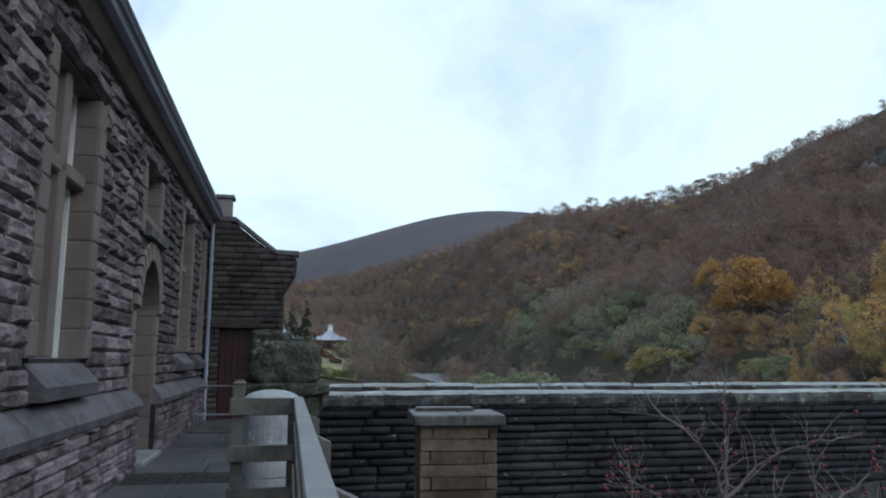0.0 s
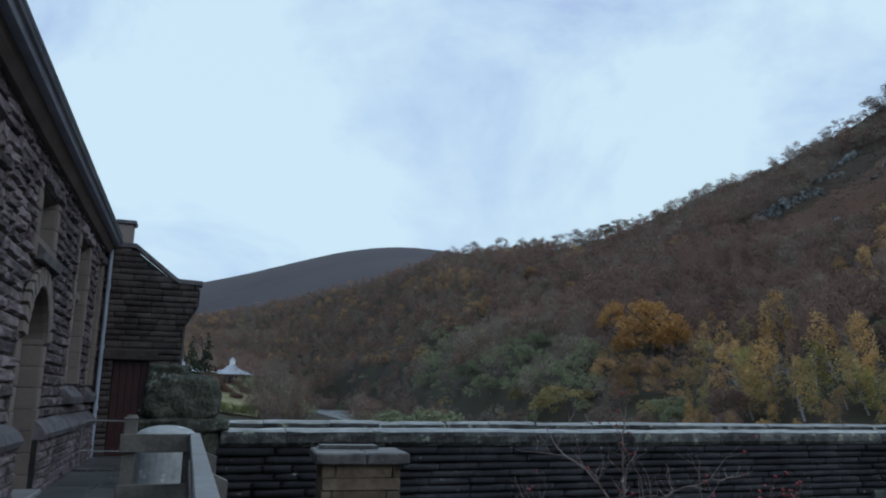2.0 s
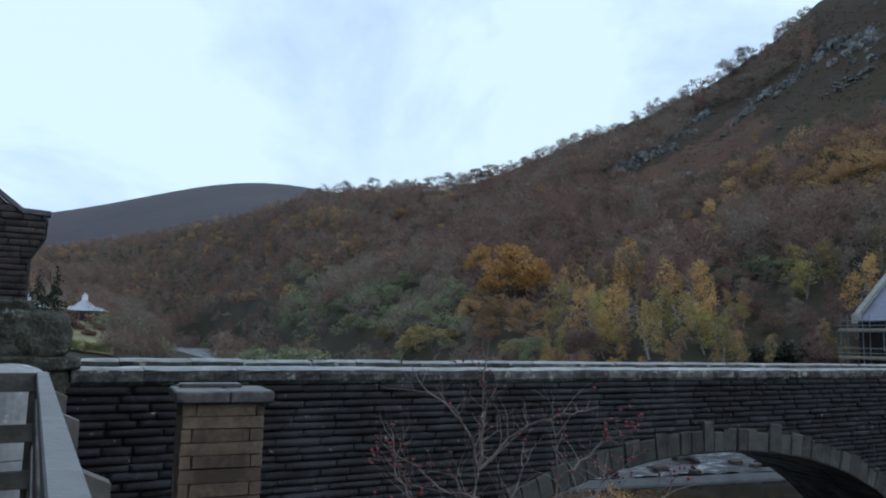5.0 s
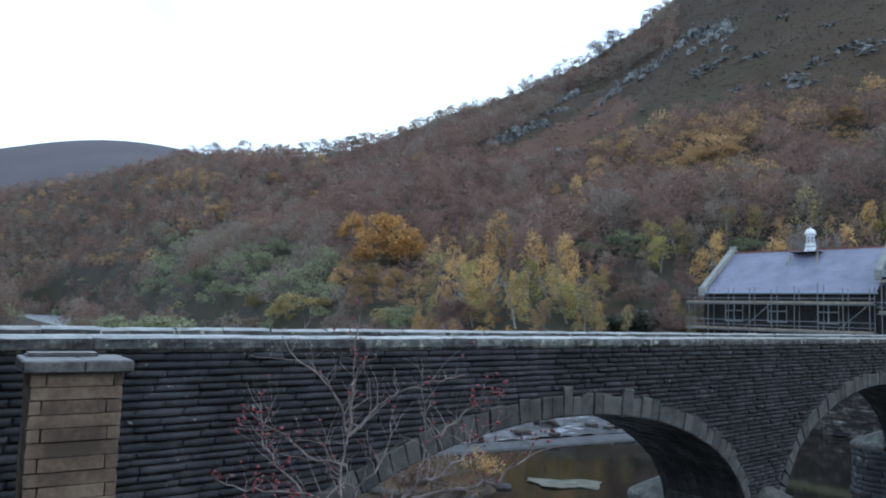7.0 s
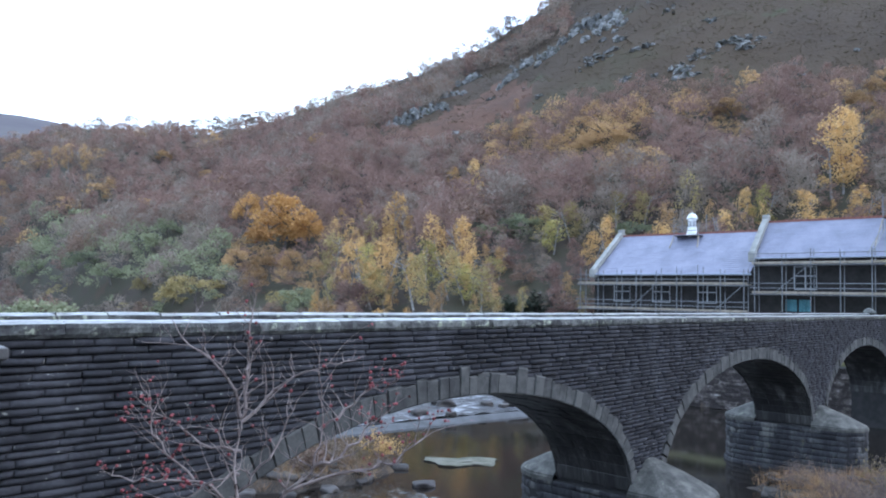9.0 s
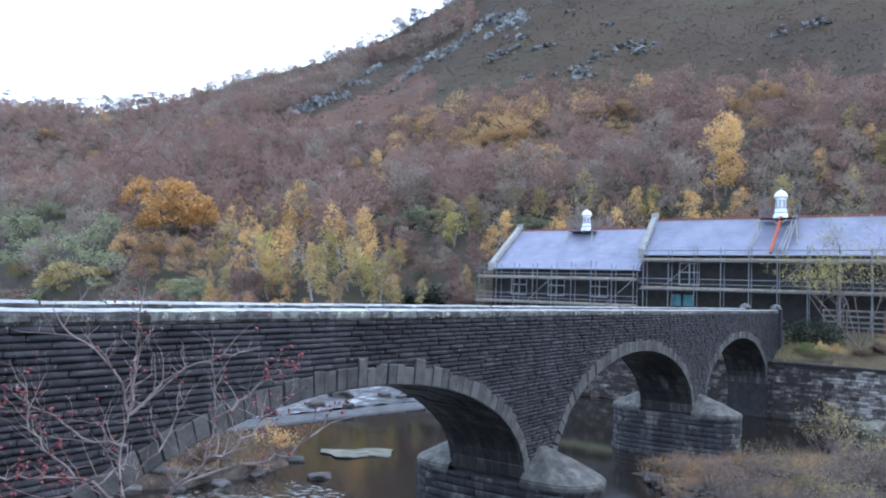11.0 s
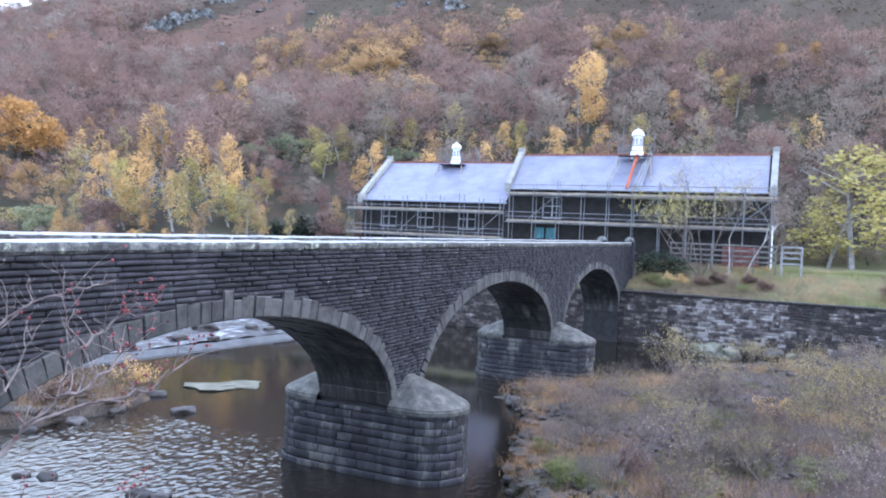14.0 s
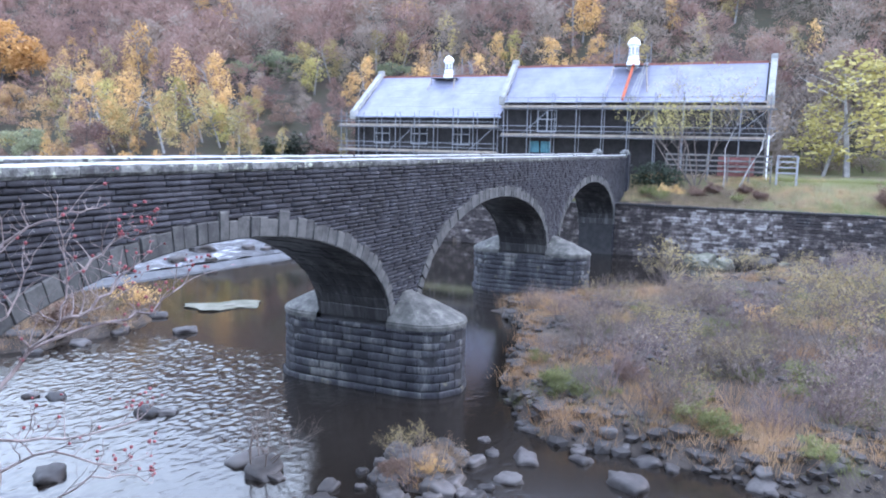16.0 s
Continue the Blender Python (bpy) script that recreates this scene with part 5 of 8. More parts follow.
scaffold("scaffold", 28.6, 48.1, (8.75, 11.62), "grey tube scaffold with timber boards around the lower roof wing", 6.2, 13.3, 2.42)
scaffold("scaffold", 1.0, 27.6, (10.75, 13.72), "grey tube scaffold with timber boards along the main block", 6.2, 14.9, 2.65)


def cupola_staging(u, n, z, w, ladder):
    ob = thing("roof_staging", BR, "small scaffold staging with boards around a roof cupola", "scaffold", "scaffolds")
    bm = bmesh.new()
    for i in range(5):
        add_box(bm, u - 1.75 + i * 0.25, u - 1.52 + i * 0.25, n - w, n + w, z - 0.1, z - 0.04)
    part("staging_deck", bm, M_DARK, ob, "dark staging boards")
    for dn in (-w + 0.1, w - 0.1):
        for du, hh in ((-1.7, 2.2 if dn > 0 else 1.3), (0.6, 3.4 if dn > 0 else 2.6)):
            bm = bmesh.new()
            add_tube(bm, (u + du, n + dn, z - 2.2 if du < 0 else z - 0.5), (u + du, n + dn, z + hh), 0.045)
            part("standard", bm, M_STEEL, ob)
        bm = bmesh.new()
        add_tube(bm, (u - 1.7, n + dn, z - 0.15), (u - 3.2, n + dn * 1.25, z - 2.9), 0.07)
        part("roof_strut", bm, M_BOARD, ob)
    for zz in (0.5, 1.0):
        bm = bmesh.new()
        add_tube(bm, (u + 0.6, n + 0.7, z + zz), (u + 0.6, n + w + 0.3, z + zz), 0.045)
        part("guard_rail", bm, M_STEEL, ob)
        bm = bmesh.new()
        add_tube(bm, (u - 1.7, n - w - 0.1, z + zz), (u - 1.7, n + w + 0.1, z + zz), 0.04)
        part("guard_rail", bm, M_STEEL, ob)
    if ladder:
        for dn in (0.9, 1.05):
            bm = bmesh.new()
            add_tube(bm, (u + 0.5, n - w - dn * 1.3, z - 0.4), (u + 0.5, n - w - dn * 2 + 1.0, z + 2.1), 0.05)
            part("ladder_stile", bm, M_STEEL, ob)


cupola_staging(86.5, 37.7, 17.6, 1.6, True)
cupola_staging(83.8, 15.0, 18.35, 1.8, False)
chute = thing("rubble_chute", BR, "bright orange rubble chute running down the slate roof", "chute")
for i in range(9):
    t0, t1 = i / 9, (i + 1.06) / 9
    p0, p1 = Vector((82.6, 14.75, 18.4)), Vector((79.2, 15.1, 14.6))
    bm = bmesh.new()
    add_tube(bm, p0.lerp(p1, t0), p0.lerp(p1, t1), 0.17, 0.14, 10)
    part("chute_section", bm, M_ORANGE, chute)
for n0, n1, z0 in ((16.5, 17.3, 17.0), (13.4, 13.9, 18.4), (13.7, 14.3, 17.2)):
    ob = thing("roof_board", BR, "pale timber crawling board laid on the slate roof", "board", "roof boards")
    bm = bmesh.new()
    p0, p1 = Vector((82.6 - (18.4 - z0) * 0.95, n0, z0 + 0.25)), Vector((79.3, n1, 14.6))
    for k in (-0.16, 0.16):
        add_tube(bm, p0 + Vector((0, k, 0)), p1 + Vector((0, k, 0)), 0.07, 0.07, 4)
    part("plank", bm, M_PALE, ob)
sheet = thing("tarpaulin", BR, "pale turquoise sheet hung on the scaffold", "tarpaulin")
for nn in (22.6, 23.9):
    bm = bmesh.new()
    rows = [[bm.verts.new((79.72 + 0.06 * math.sin(i * 2.1 + j), nn + i * 0.22, 9.0 + j * 0.3)) for i in range(6)] for j in range(5)]
    for p, q in zip(rows, rows[1:]):
        for i in range(5):
            bm.faces.new((p[i], p[i + 1], q[i + 1], q[i]))
    bmesh.ops.solidify(bm, geom=bm.faces[:], thickness=0.02)
    part("sheet", bm, M_SHEET, sheet)

# ---- river wall on the far bank ----
M_RIVERWALL = material("mottled_river_wall", [(0.028, 0.023, 0.022), (0.066, 0.055, 0.051), (0.125, 0.108, 0.1), (0.27, 0.255, 0.24)], 1.3, 0.9, 0.8, 7.5, vary=0.3, island=0.3, stain=(0.03, 0.03, 0.032), stain_scale=0.22, stain_at=0.6)
rwall = thing("river_wall", BR, "mottled grey coursed stone river retaining wall", "retaining wall", kind="structure")
bm = bmesh.new()
add_box(bm, 67.7, 70.0, -90, FACE + 0.1, -1.5, 4.6)
add_box(bm, 67.7, 70.0, BACK - 0.1, 70, -1.5, 4.6)
part("wall_core", bm, M_MORTAR, rwall)
pieces = []
rnd = random.Random(91)
for a, b in ((-62, FACE + 0.03), (BACK - 0.03, 48)):
    z = -0.4
    while z < 4.55:
        h = min(rnd.uniform(0.19, 0.29), 4.62 - z)
        n = a
        while n < b:
            w = min(rnd.uniform(0.3, 0.95), b - n)
            pieces.append((Vector((67.72, n + w - 0.01, z)), Vector((0, -w + 0.02, 0)), Vector((-rnd.uniform(0.08, 0.18), 0, 0)), Vector((0, 0, h - 0.015))))
            n += w
        z += h
V_RW = [stone_variant(140 + i, M_RIVERWALL) for i in range(10)]
lay(rwall, "wall_stone", pieces, V_RW, (67.7, 4, 2), 300, M_RIVERWALL, "mottled grey wall stones")
n = -60.0
while n < FACE:
    w = rnd.uniform(0.9, 1.6)
    bm = bevelled_box(67.5, 68.4, n, n + w - 0.02, 4.6, 4.8 + rnd.uniform(0, 0.04), 0.04)
    part("wall_coping", bm, M_DARK, rwall, "dark mossy coping slab")
    n += w

# ---- timber fence and gate by the far house ----
ff = thing("paddock_fence", BR, "grey timber post and rail fence before the house", "fence")
for i in range(6):
    n = 9.8 - i * 1.85
    bm = bevelled_box(74.95, 75.07, n - 0.06, n + 0.06, 6.2, 9.3, 0.015)
    part("post", bm, M_TIMBER, ff)
for z in (7.75, 8.2, 8.7, 9.2):
    bm = bevelled_box(74.9, 74.95, 0.5, 9.9, z - 0.08, z + 0.08, 0.01)
    part("rail", bm, M_TIMBER, ff)
gate = thing("field_gate", BR, "pale grey timber gate panel beside the fence", "gate")
for n in (0.05, -1.6):
    bm = bevelled_box(74.86, 74.98, n - 0.09, n + 0.09, 6.6, 9.32, 0.015)
    part("gate_post", bm, M_PALE, gate)
for z in (7.75, 8.25, 8.75, 9.25):
    bm = bevelled_box(74.88, 74.94, -1.51, -0.04, z - 0.07, z + 0.07, 0.01)
    part("gate_bar", bm, M_PALE, gate)
red = thing("red_panel", BR, "faded red boarding stacked behind the fence", "boarding")
for i in range(5):
    bm = bevelled_box(75.6, 75.68, 2.0, 5.2, 7.3 + i * 0.36, 7.62 + i * 0.36, 0.01)
    part("board", bm, M_REDBOARD, red)

pole = thing("scaffold_pole", BR, "white-painted scaffold pole standing in the bank grass", "scaffold", "scaffolds")
bm = bmesh.new()
add_tube(bm, (77.6, 0.95, 5.9), (77.6, 0.98, 11.2), 0.07, None, 8)
part("tube", bm, M_WHITE, pole)

# ---- woodland ----
def leaf_material(name, colors, rough=0.8):
    """Thin leaves and twigs: light both bounces off them and passes through."""
    m = material(name, colors, 0.14, rough, 0.0, 1.2, vary=0.3, island=0.1)
    n, l = m.node_tree.nodes, m.node_tree.links
    bsdf = n["Principled BSDF"]
    thin = n.new("ShaderNodeBsdfTranslucent")
    l.new(bsdf.inputs["Base Color"].links[0].from_socket, thin.inputs["Color"])
    mix = n.new("ShaderNodeMixShader")
    mix.inputs["Fac"].default_value = 0.35
    l.new(bsdf.outputs["BSDF"], mix.inputs[1])
    l.new(thin.outputs["BSDF"], mix.inputs[2])
    l.new(mix.outputs["Shader"], n["Material Output"].inputs["Surface"])
    return m


LEAVES = [
    leaf_material("purple_twigs", [(0.154, 0.0947, 0.0797), (0.214, 0.135, 0.112), (0.275, 0.18, 0.146)]),
    leaf_material("grey_twigs", [(0.164, 0.129, 0.104), (0.217, 0.175, 0.142), (0.278, 0.227, 0.183)]),
    leaf_material("rust_leaves", [(0.14, 0.0906, 0.0715), (0.19, 0.126, 0.0961), (0.247, 0.167, 0.123)]),
    leaf_material("orange_leaves", [(0.341, 0.185, 0.0656), (0.461, 0.258, 0.0874), (0.583, 0.341, 0.121)]),
    leaf_material("gold_leaves", [(0.434, 0.266, 0.105), (0.566, 0.357, 0.143), (0.687, 0.464, 0.202)]),
    leaf_material("olive_leaves", [(0.224, 0.178, 0.0798), (0.315, 0.251, 0.11), (0.406, 0.325, 0.146)]),
    leaf_material("green_leaves", [(0.148, 0.163, 0.097), (0.218, 0.234, 0.136), (0.287, 0.301, 0.179)]),
    leaf_material("tan_leaves", [(0.248, 0.154, 0.0742), (0.365, 0.233, 0.114), (0.482, 0.316, 0.156)]),
    leaf_material("dark_green_needles", [(0.022, 0.033, 0.022), (0.036, 0.05, 0.032), (0.05, 0.066, 0.04)]),
    leaf_material("yellow_green_leaves", [(0.257, 0.223, 0.0783), (0.365, 0.317, 0.108), (0.472, 0.412, 0.149)]),
]
PURPLE, GREY, RUST, ORANGE, GOLD, OLIVE, GREEN, TAN, NEEDLE, LIME = range(10)
M_BARK = material("grey_bark", [(0.06, 0.052, 0.045), (0.11, 0.098, 0.088)], 1.2, 0.9, 0.4, 8)
M_BIRCH = material("pale_birch_bark", [(0.16, 0.15, 0.14), (0.3, 0.29, 0.27)], 2.0, 0.8, 0.3, 9)


def crown_arrays(kind, seed, count, size=1.0):
    """Triangles of a crown for a tree one metre high standing at the origin."""
    g = np.random.default_rng(seed)
    lobes = []
    if kind == "oak":
        for i in range(34):
            d = g.normal(size=3)
            d /= np.linalg.norm(d)
            d[2] = abs(d[2]) * 1.35 - 0.6
            q = g.uniform(0.72, 1.0)
            lobes.append((0.37 * d[0] * q, 0.37 * d[1] * q, 0.5 + 0.4 * d[2] * q, g.uniform(0.1, 0.16), 0.8))
    elif kind == "birch":
        for i in range(24):
            t = (i + g.uniform(0, 1)) / 24
            w = 0.2 * math.sin(math.pi * (0.16 + 0.78 * t ** 0.8)) + 0.01
            a = g.uniform(0, 6.28)
            q = g.uniform(0.3, 1.0)
            lobes.append((w * q * math.cos(a), w * q * math.sin(a), 0.16 + 0.8 * t, g.uniform(0.055, 0.1), 1.25))
    elif kind == "bare":
        for i in range(22):
            t = (i + g.uniform(0, 1)) / 22
            w = 0.27 * math.sin(math.pi * (0.13 + 0.76 * t)) + 0.02
            a = g.uniform(0, 6.28)
            q = g.uniform(0.3, 1.0)
            lobes.append((w * q * math.cos(a), w * q * math.sin(a), 0.12 + 0.8 * t, g.uniform(0.08, 0.13), 1.15))
    elif kind == "dome":
        for i in range(28):
            a, q = g.uniform(0, 6.28), math.sqrt(g.uniform(0.02, 1))
            top = 0.2 + 0.6 * math.sqrt(max(0.0, 1 - q * q))
            lobes.append((0.56 * q * math.cos(a), 0.56 * q * math.sin(a), top * g.uniform(0.55, 1.0), g.uniform(0.1, 0.17), 0.9))
    else:
        for i in range(18):
            t = (i + 0.5) / 18
            a = g.uniform(0, 6.28)
            w = 0.2 * (1 - t) + 0.01
            lobes.append((w * 0.5 * math.cos(a), w * 0.5 * math.sin(a), 0.1 + 0.86 * t, 0.03 + 0.14 * (1 - t), 0.6))
    lb = np.array(lobes)
    wt = lb[:, 3] ** 2
    pick = g.choice(len(lb), count, p=wt / wt.sum())
    d = g.normal(size=(count, 3))
    d /= np.linalg.norm(d, axis=1)[:, None]
    d[:, 2] = np.where(d[:, 2] < -0.5, -d[:, 2], d[:, 2])
    rad = lb[pick, 3] * g.uniform(0.2, 1.25, count) ** 0.6
    c = lb[pick, :3] + d * rad[:, None] * np.stack([np.ones(count), np.ones(count), lb[pick, 4]], 1)
    if kind == "bare":
        up = np.stack([c[:, 0] * 2.2, c[:, 1] * 2.2, np.full(count, 0.55)], 1) + g.normal(size=(count, 3)) * 0.33
        up /= np.linalg.norm(up, axis=1)[:, None]
        side = np.cross(up, g.normal(size=(count, 3)))
        side /= np.linalg.norm(side, axis=1)[:, None]
        ln, wd = g.uniform(0.06, 0.13, count)[:, None] * size, g.uniform(0.006, 0.012, count)[:, None] * size
        tri = np.stack([c - up * ln * 0.5 - side * wd, c - up * ln * 0.4 + side * wd, c + up * ln * 0.6], 1)
    else:
        s = {"oak": 0.03, "birch": 0.022, "dome": 0.042}.get(kind, 0.034)
        e1 = d * 0.25 + g.normal(size=(count, 3))
        e1 /= np.linalg.norm(e1, axis=1)[:, None]
        e2 = np.cross(e1, g.normal(size=(count, 3)))
        e2 /= np.linalg.norm(e2, axis=1)[:, None]
        k = g.uniform(0.5, 1.3, count)[:, None] * s * size
        tri = np.stack([c - e1 * k, c + e1 * k * 0.6 + e2 * k * 0.9, c + e1 * k * 0.5 - e2 * k * 0.9], 1)
    return tri.reshape(-1, 3)


def trunk_arrays(kind, seed):
    bm = bmesh.new()
    rnd = random.Random(seed)
    lean = Vector((rnd.uniform(-0.05, 0.05), rnd.uniform(-0.05, 0.05), 0))
    top = 0.86 if kind in ("birch", "bare", "fir") else 0.55
    w = 0.016 if kind in ("birch", "bare") else 0.03
    p = Vector((0, 0, -0.06))
    for i in range(3):
        q = Vector((lean.x * (i + 1), lean.y * (i + 1), top * (i + 1) / 3))
        add_tube(bm, p, q, w * (1 - i * 0.3), w * (1 - (i + 1) * 0.3), 5)
        p = q
    for i in range(7):
        z = rnd.uniform(0.22, top)
        a = rnd.uniform(0, 6.28)
        ln = rnd.uniform(0.14, 0.3) * (1.3 if kind in ("oak", "dome") else 0.7)
        s = Vector((lean.x * 3 * z / top, lean.y * 3 * z / top, z))
        add_tube(bm, s, s + Vector((ln * math.cos(a), ln * math.sin(a), ln * rnd.uniform(0.6, 1.1))), w * 0.45, w * 0.1, 4)
    return bm


def mesh_from_tris(name, co, mats, index=None):
    me = bpy.data.meshes.new(name)
    n = len(co)
    me.vertices.add(n)
    me.vertices.foreach_set("co", np.ascontiguousarray(co, dtype=np.float32).ravel())
    me.loops.add(n)
    me.loops.foreach_set("vertex_index", np.arange(n, dtype=np.int32))
    me.polygons.add(n // 3)
    me.polygons.foreach_set("loop_start", np.arange(0, n, 3, dtype=np.int32))
    me.polygons.foreach_set("loop_total", np.full(n // 3, 3, dtype=np.int32))
    for m in mats:
        me.materials.append(m)
    if index is not None:
        me.polygons.foreach_set("material_index", np.ascontiguousarray(index, dtype=np.int32))
    me.update(calc_edges=True)
    me.validate()
    return me


CROWNS = {k: [crown_arrays(k, 100 * i + 7, n, 0.85) for i in range(6)] for k, n in (("oak", 560), ("birch", 420), ("bare", 560), ("dome", 460), ("fir", 300))}
FARCROWNS = {k: [crown_arrays(k, 100 * i + 5, n, 1.3) for i in range(6)] for k, n in (("oak", 210), ("birch", 170), ("bare", 250), ("dome", 180), ("fir", 130))}
NEARCROWNS = {k: [crown_arrays(k, 100 * i + 9, n, 0.7) for i in range(3)] for k, n in (("oak", 2100), ("birch", 1200), ("bare", 1400), ("dome", 1500), ("fir", 900))}
TREE_WORDS = {
    (PURPLE): "bare purple-brown birch on the wooded valley side", (GREY): "bare grey-brown tree on the wooded valley side", (RUST): "rust-brown autumn tree on the valley side",
    (ORANGE): "broad orange autumn oak on the valley side", (GOLD): "golden yellow autumn birch on the valley side", (OLIVE): "yellow-green autumn tree at the foot of the slope",
    (GREEN): "dark green leafy tree at the foot of the slope", (TAN): "tan-leaved autumn oak at the wood edge", (NEEDLE): "dark green conifer beside the slope", (LIME): "yellow-green willow at the foot of the slope"}
BUILT = {}


def single_tree(kind, mat, x, y, z, h, wide, k, name="tree"):
    key = (kind, mat, k)
    m = Matrix.Translation((x, y, z)) @ Matrix.Rotation(k * 2.1 + x, 4, "Z") @ Matrix.Diagonal((h * wide, h * wide, h, 1))
    if key not in BUILT:
        ob = thing(name, m, TREE_WORDS[mat], "tree", "valley trees")
        me = mesh_from_tris("crown", NEARCROWNS[kind][k], [LEAVES[mat]])
        cr = new("crown", me)
        cr.parent = ob
        part("trunk", trunk_arrays(kind, k), M_BIRCH if kind == "birch" else M_BARK, ob)
        BUILT[key] = ob
        return ob
    src = BUILT[key]
    ob = new(name)
    ob.matrix_basis = m
    tagged(ob, TREE_WORDS[mat], "tree", "valley trees")
    for c in src.children:
        o = new(c.name.split(".")[0], c.data)
        o.parent = ob
    return ob


def polar(a, r):
    return r * math.sin(radians(a)), r * math.cos(radians(a))


def choose(q, table):
    """The first entry of (weight, kind, colour) rows at which the running weight passes q."""
    total = sum(w for w, k, c in table)
    for w, k, c in table:
        q -= w / total
        if q <= 0:
            break
    return k, c


def pick_tree(a, el, rnd, patch):
    """Kind and colour by where a tree stands, seen from the terrace: azimuth and elevation in degrees."""
    q = max(0.0, min(0.999, 0.5 + (rnd.random() - 0.5) * 0.8 + 0.36 * patch))
    if a < 4:
        if el < 2.5:
            return choose(q, ((2.5, "dome", GREEN), (3, "bare", GREY), (2, "bare", PURPLE), (2, "oak", RUST)))
        return choose(q, ((3, "bare", PURPLE), (2, "bare", GREY), (3, "oak", RUST), (1, "oak", TAN)))
    if a < 17:
        if el < 1.0:
            return choose(q, ((2.4, "dome", GREEN), (3, "bare", GREY), (1.6, "dome", OLIVE), (1.5, "oak", RUST)))
        if el < 5.2:
            return choose(q, ((4, "dome", GREEN), (1.6, "oak", GREEN), (3.4, "bare", GREY), (1.0, "bare", PURPLE), (0.6, "oak", RUST)))
        return choose(q, ((4, "bare", PURPLE), (2.4, "bare", GREY), (2.0, "oak", RUST), (0.8, "oak", TAN)))
    if a < 23:
        if el < 1.5:
            return choose(q, ((2, "dome", GREEN), (2, "bare", GREY), (2, "oak", RUST), (1.4, "dome", OLIVE)))
        if el < 7:
            return choose(q, ((3.4, "bare", PURPLE), (1, "bare", GREY), (2.6, "oak", RUST), (1.2, "oak", TAN)))
        return choose(q, ((5, "bare", PURPLE), (2.4, "bare", GREY), (0.9, "oak", RUST)))
    if a < 36:
        if el < 4.6:
            return choose(q, ((2.4, "birch", OLIVE), (1.6, "bare", PURPLE), (1.0, "oak", RUST), (3.0, "birch", TAN), (3.6, "birch", GOLD)))
        if el < 9:
            return choose(q, ((5.5, "bare", PURPLE), (1.2, "bare", GREY), (1.5, "oak", RUST), (0.5, "birch", GOLD)))
        return choose(q, ((5, "bare", PURPLE), (1, "bare", GREY), (0.8, "oak", RUST)))
    if a < 48:
        if el < 3.8:
            return choose(q, ((1.4, "birch", OLIVE), (2.4, "bare", PURPLE), (1.4, "oak", RUST), (1.4, "birch", TAN), (1.5, "birch", GOLD)))
        if el < 9.5:
            return choose(q, ((4, "bare", PURPLE), (3.2, "bare", GREY), (0.6, "oak", RUST)))
        return choose(q, ((3, "bare", PURPLE), (1.0, "oak", RUST), (2.2, "oak", TAN)))
    if a < 66:
        if el < 7.5:
            return choose(q, ((1.4, "birch", OLIVE), (2.2, "bare", PURPLE), (1.0, "bare", GREY), (1.6, "oak", RUST), (2.0, "birch", TAN), (2.4, "birch", GOLD)))
        if el < 12.3:
            return choose(q, ((4, "bare", PURPLE), (3, "bare", GREY), (0.5, "oak", RUST)))
        return choose(q, ((3.6, "bare", PURPLE), (1.2, "oak", RUST), (1.8, "oak", TAN)))
    if el < 6:
        return choose(q, ((1, "dome", GREEN), (4, "bare", GREY), (1.6, "bare", PURPLE)))
    return choose(q, ((4, "bare", PURPLE), (1.2, "bare", GREY), (1.8, "oak", RUST), (0.7, "birch", OLIVE), (0.7, "birch", GOLD)))


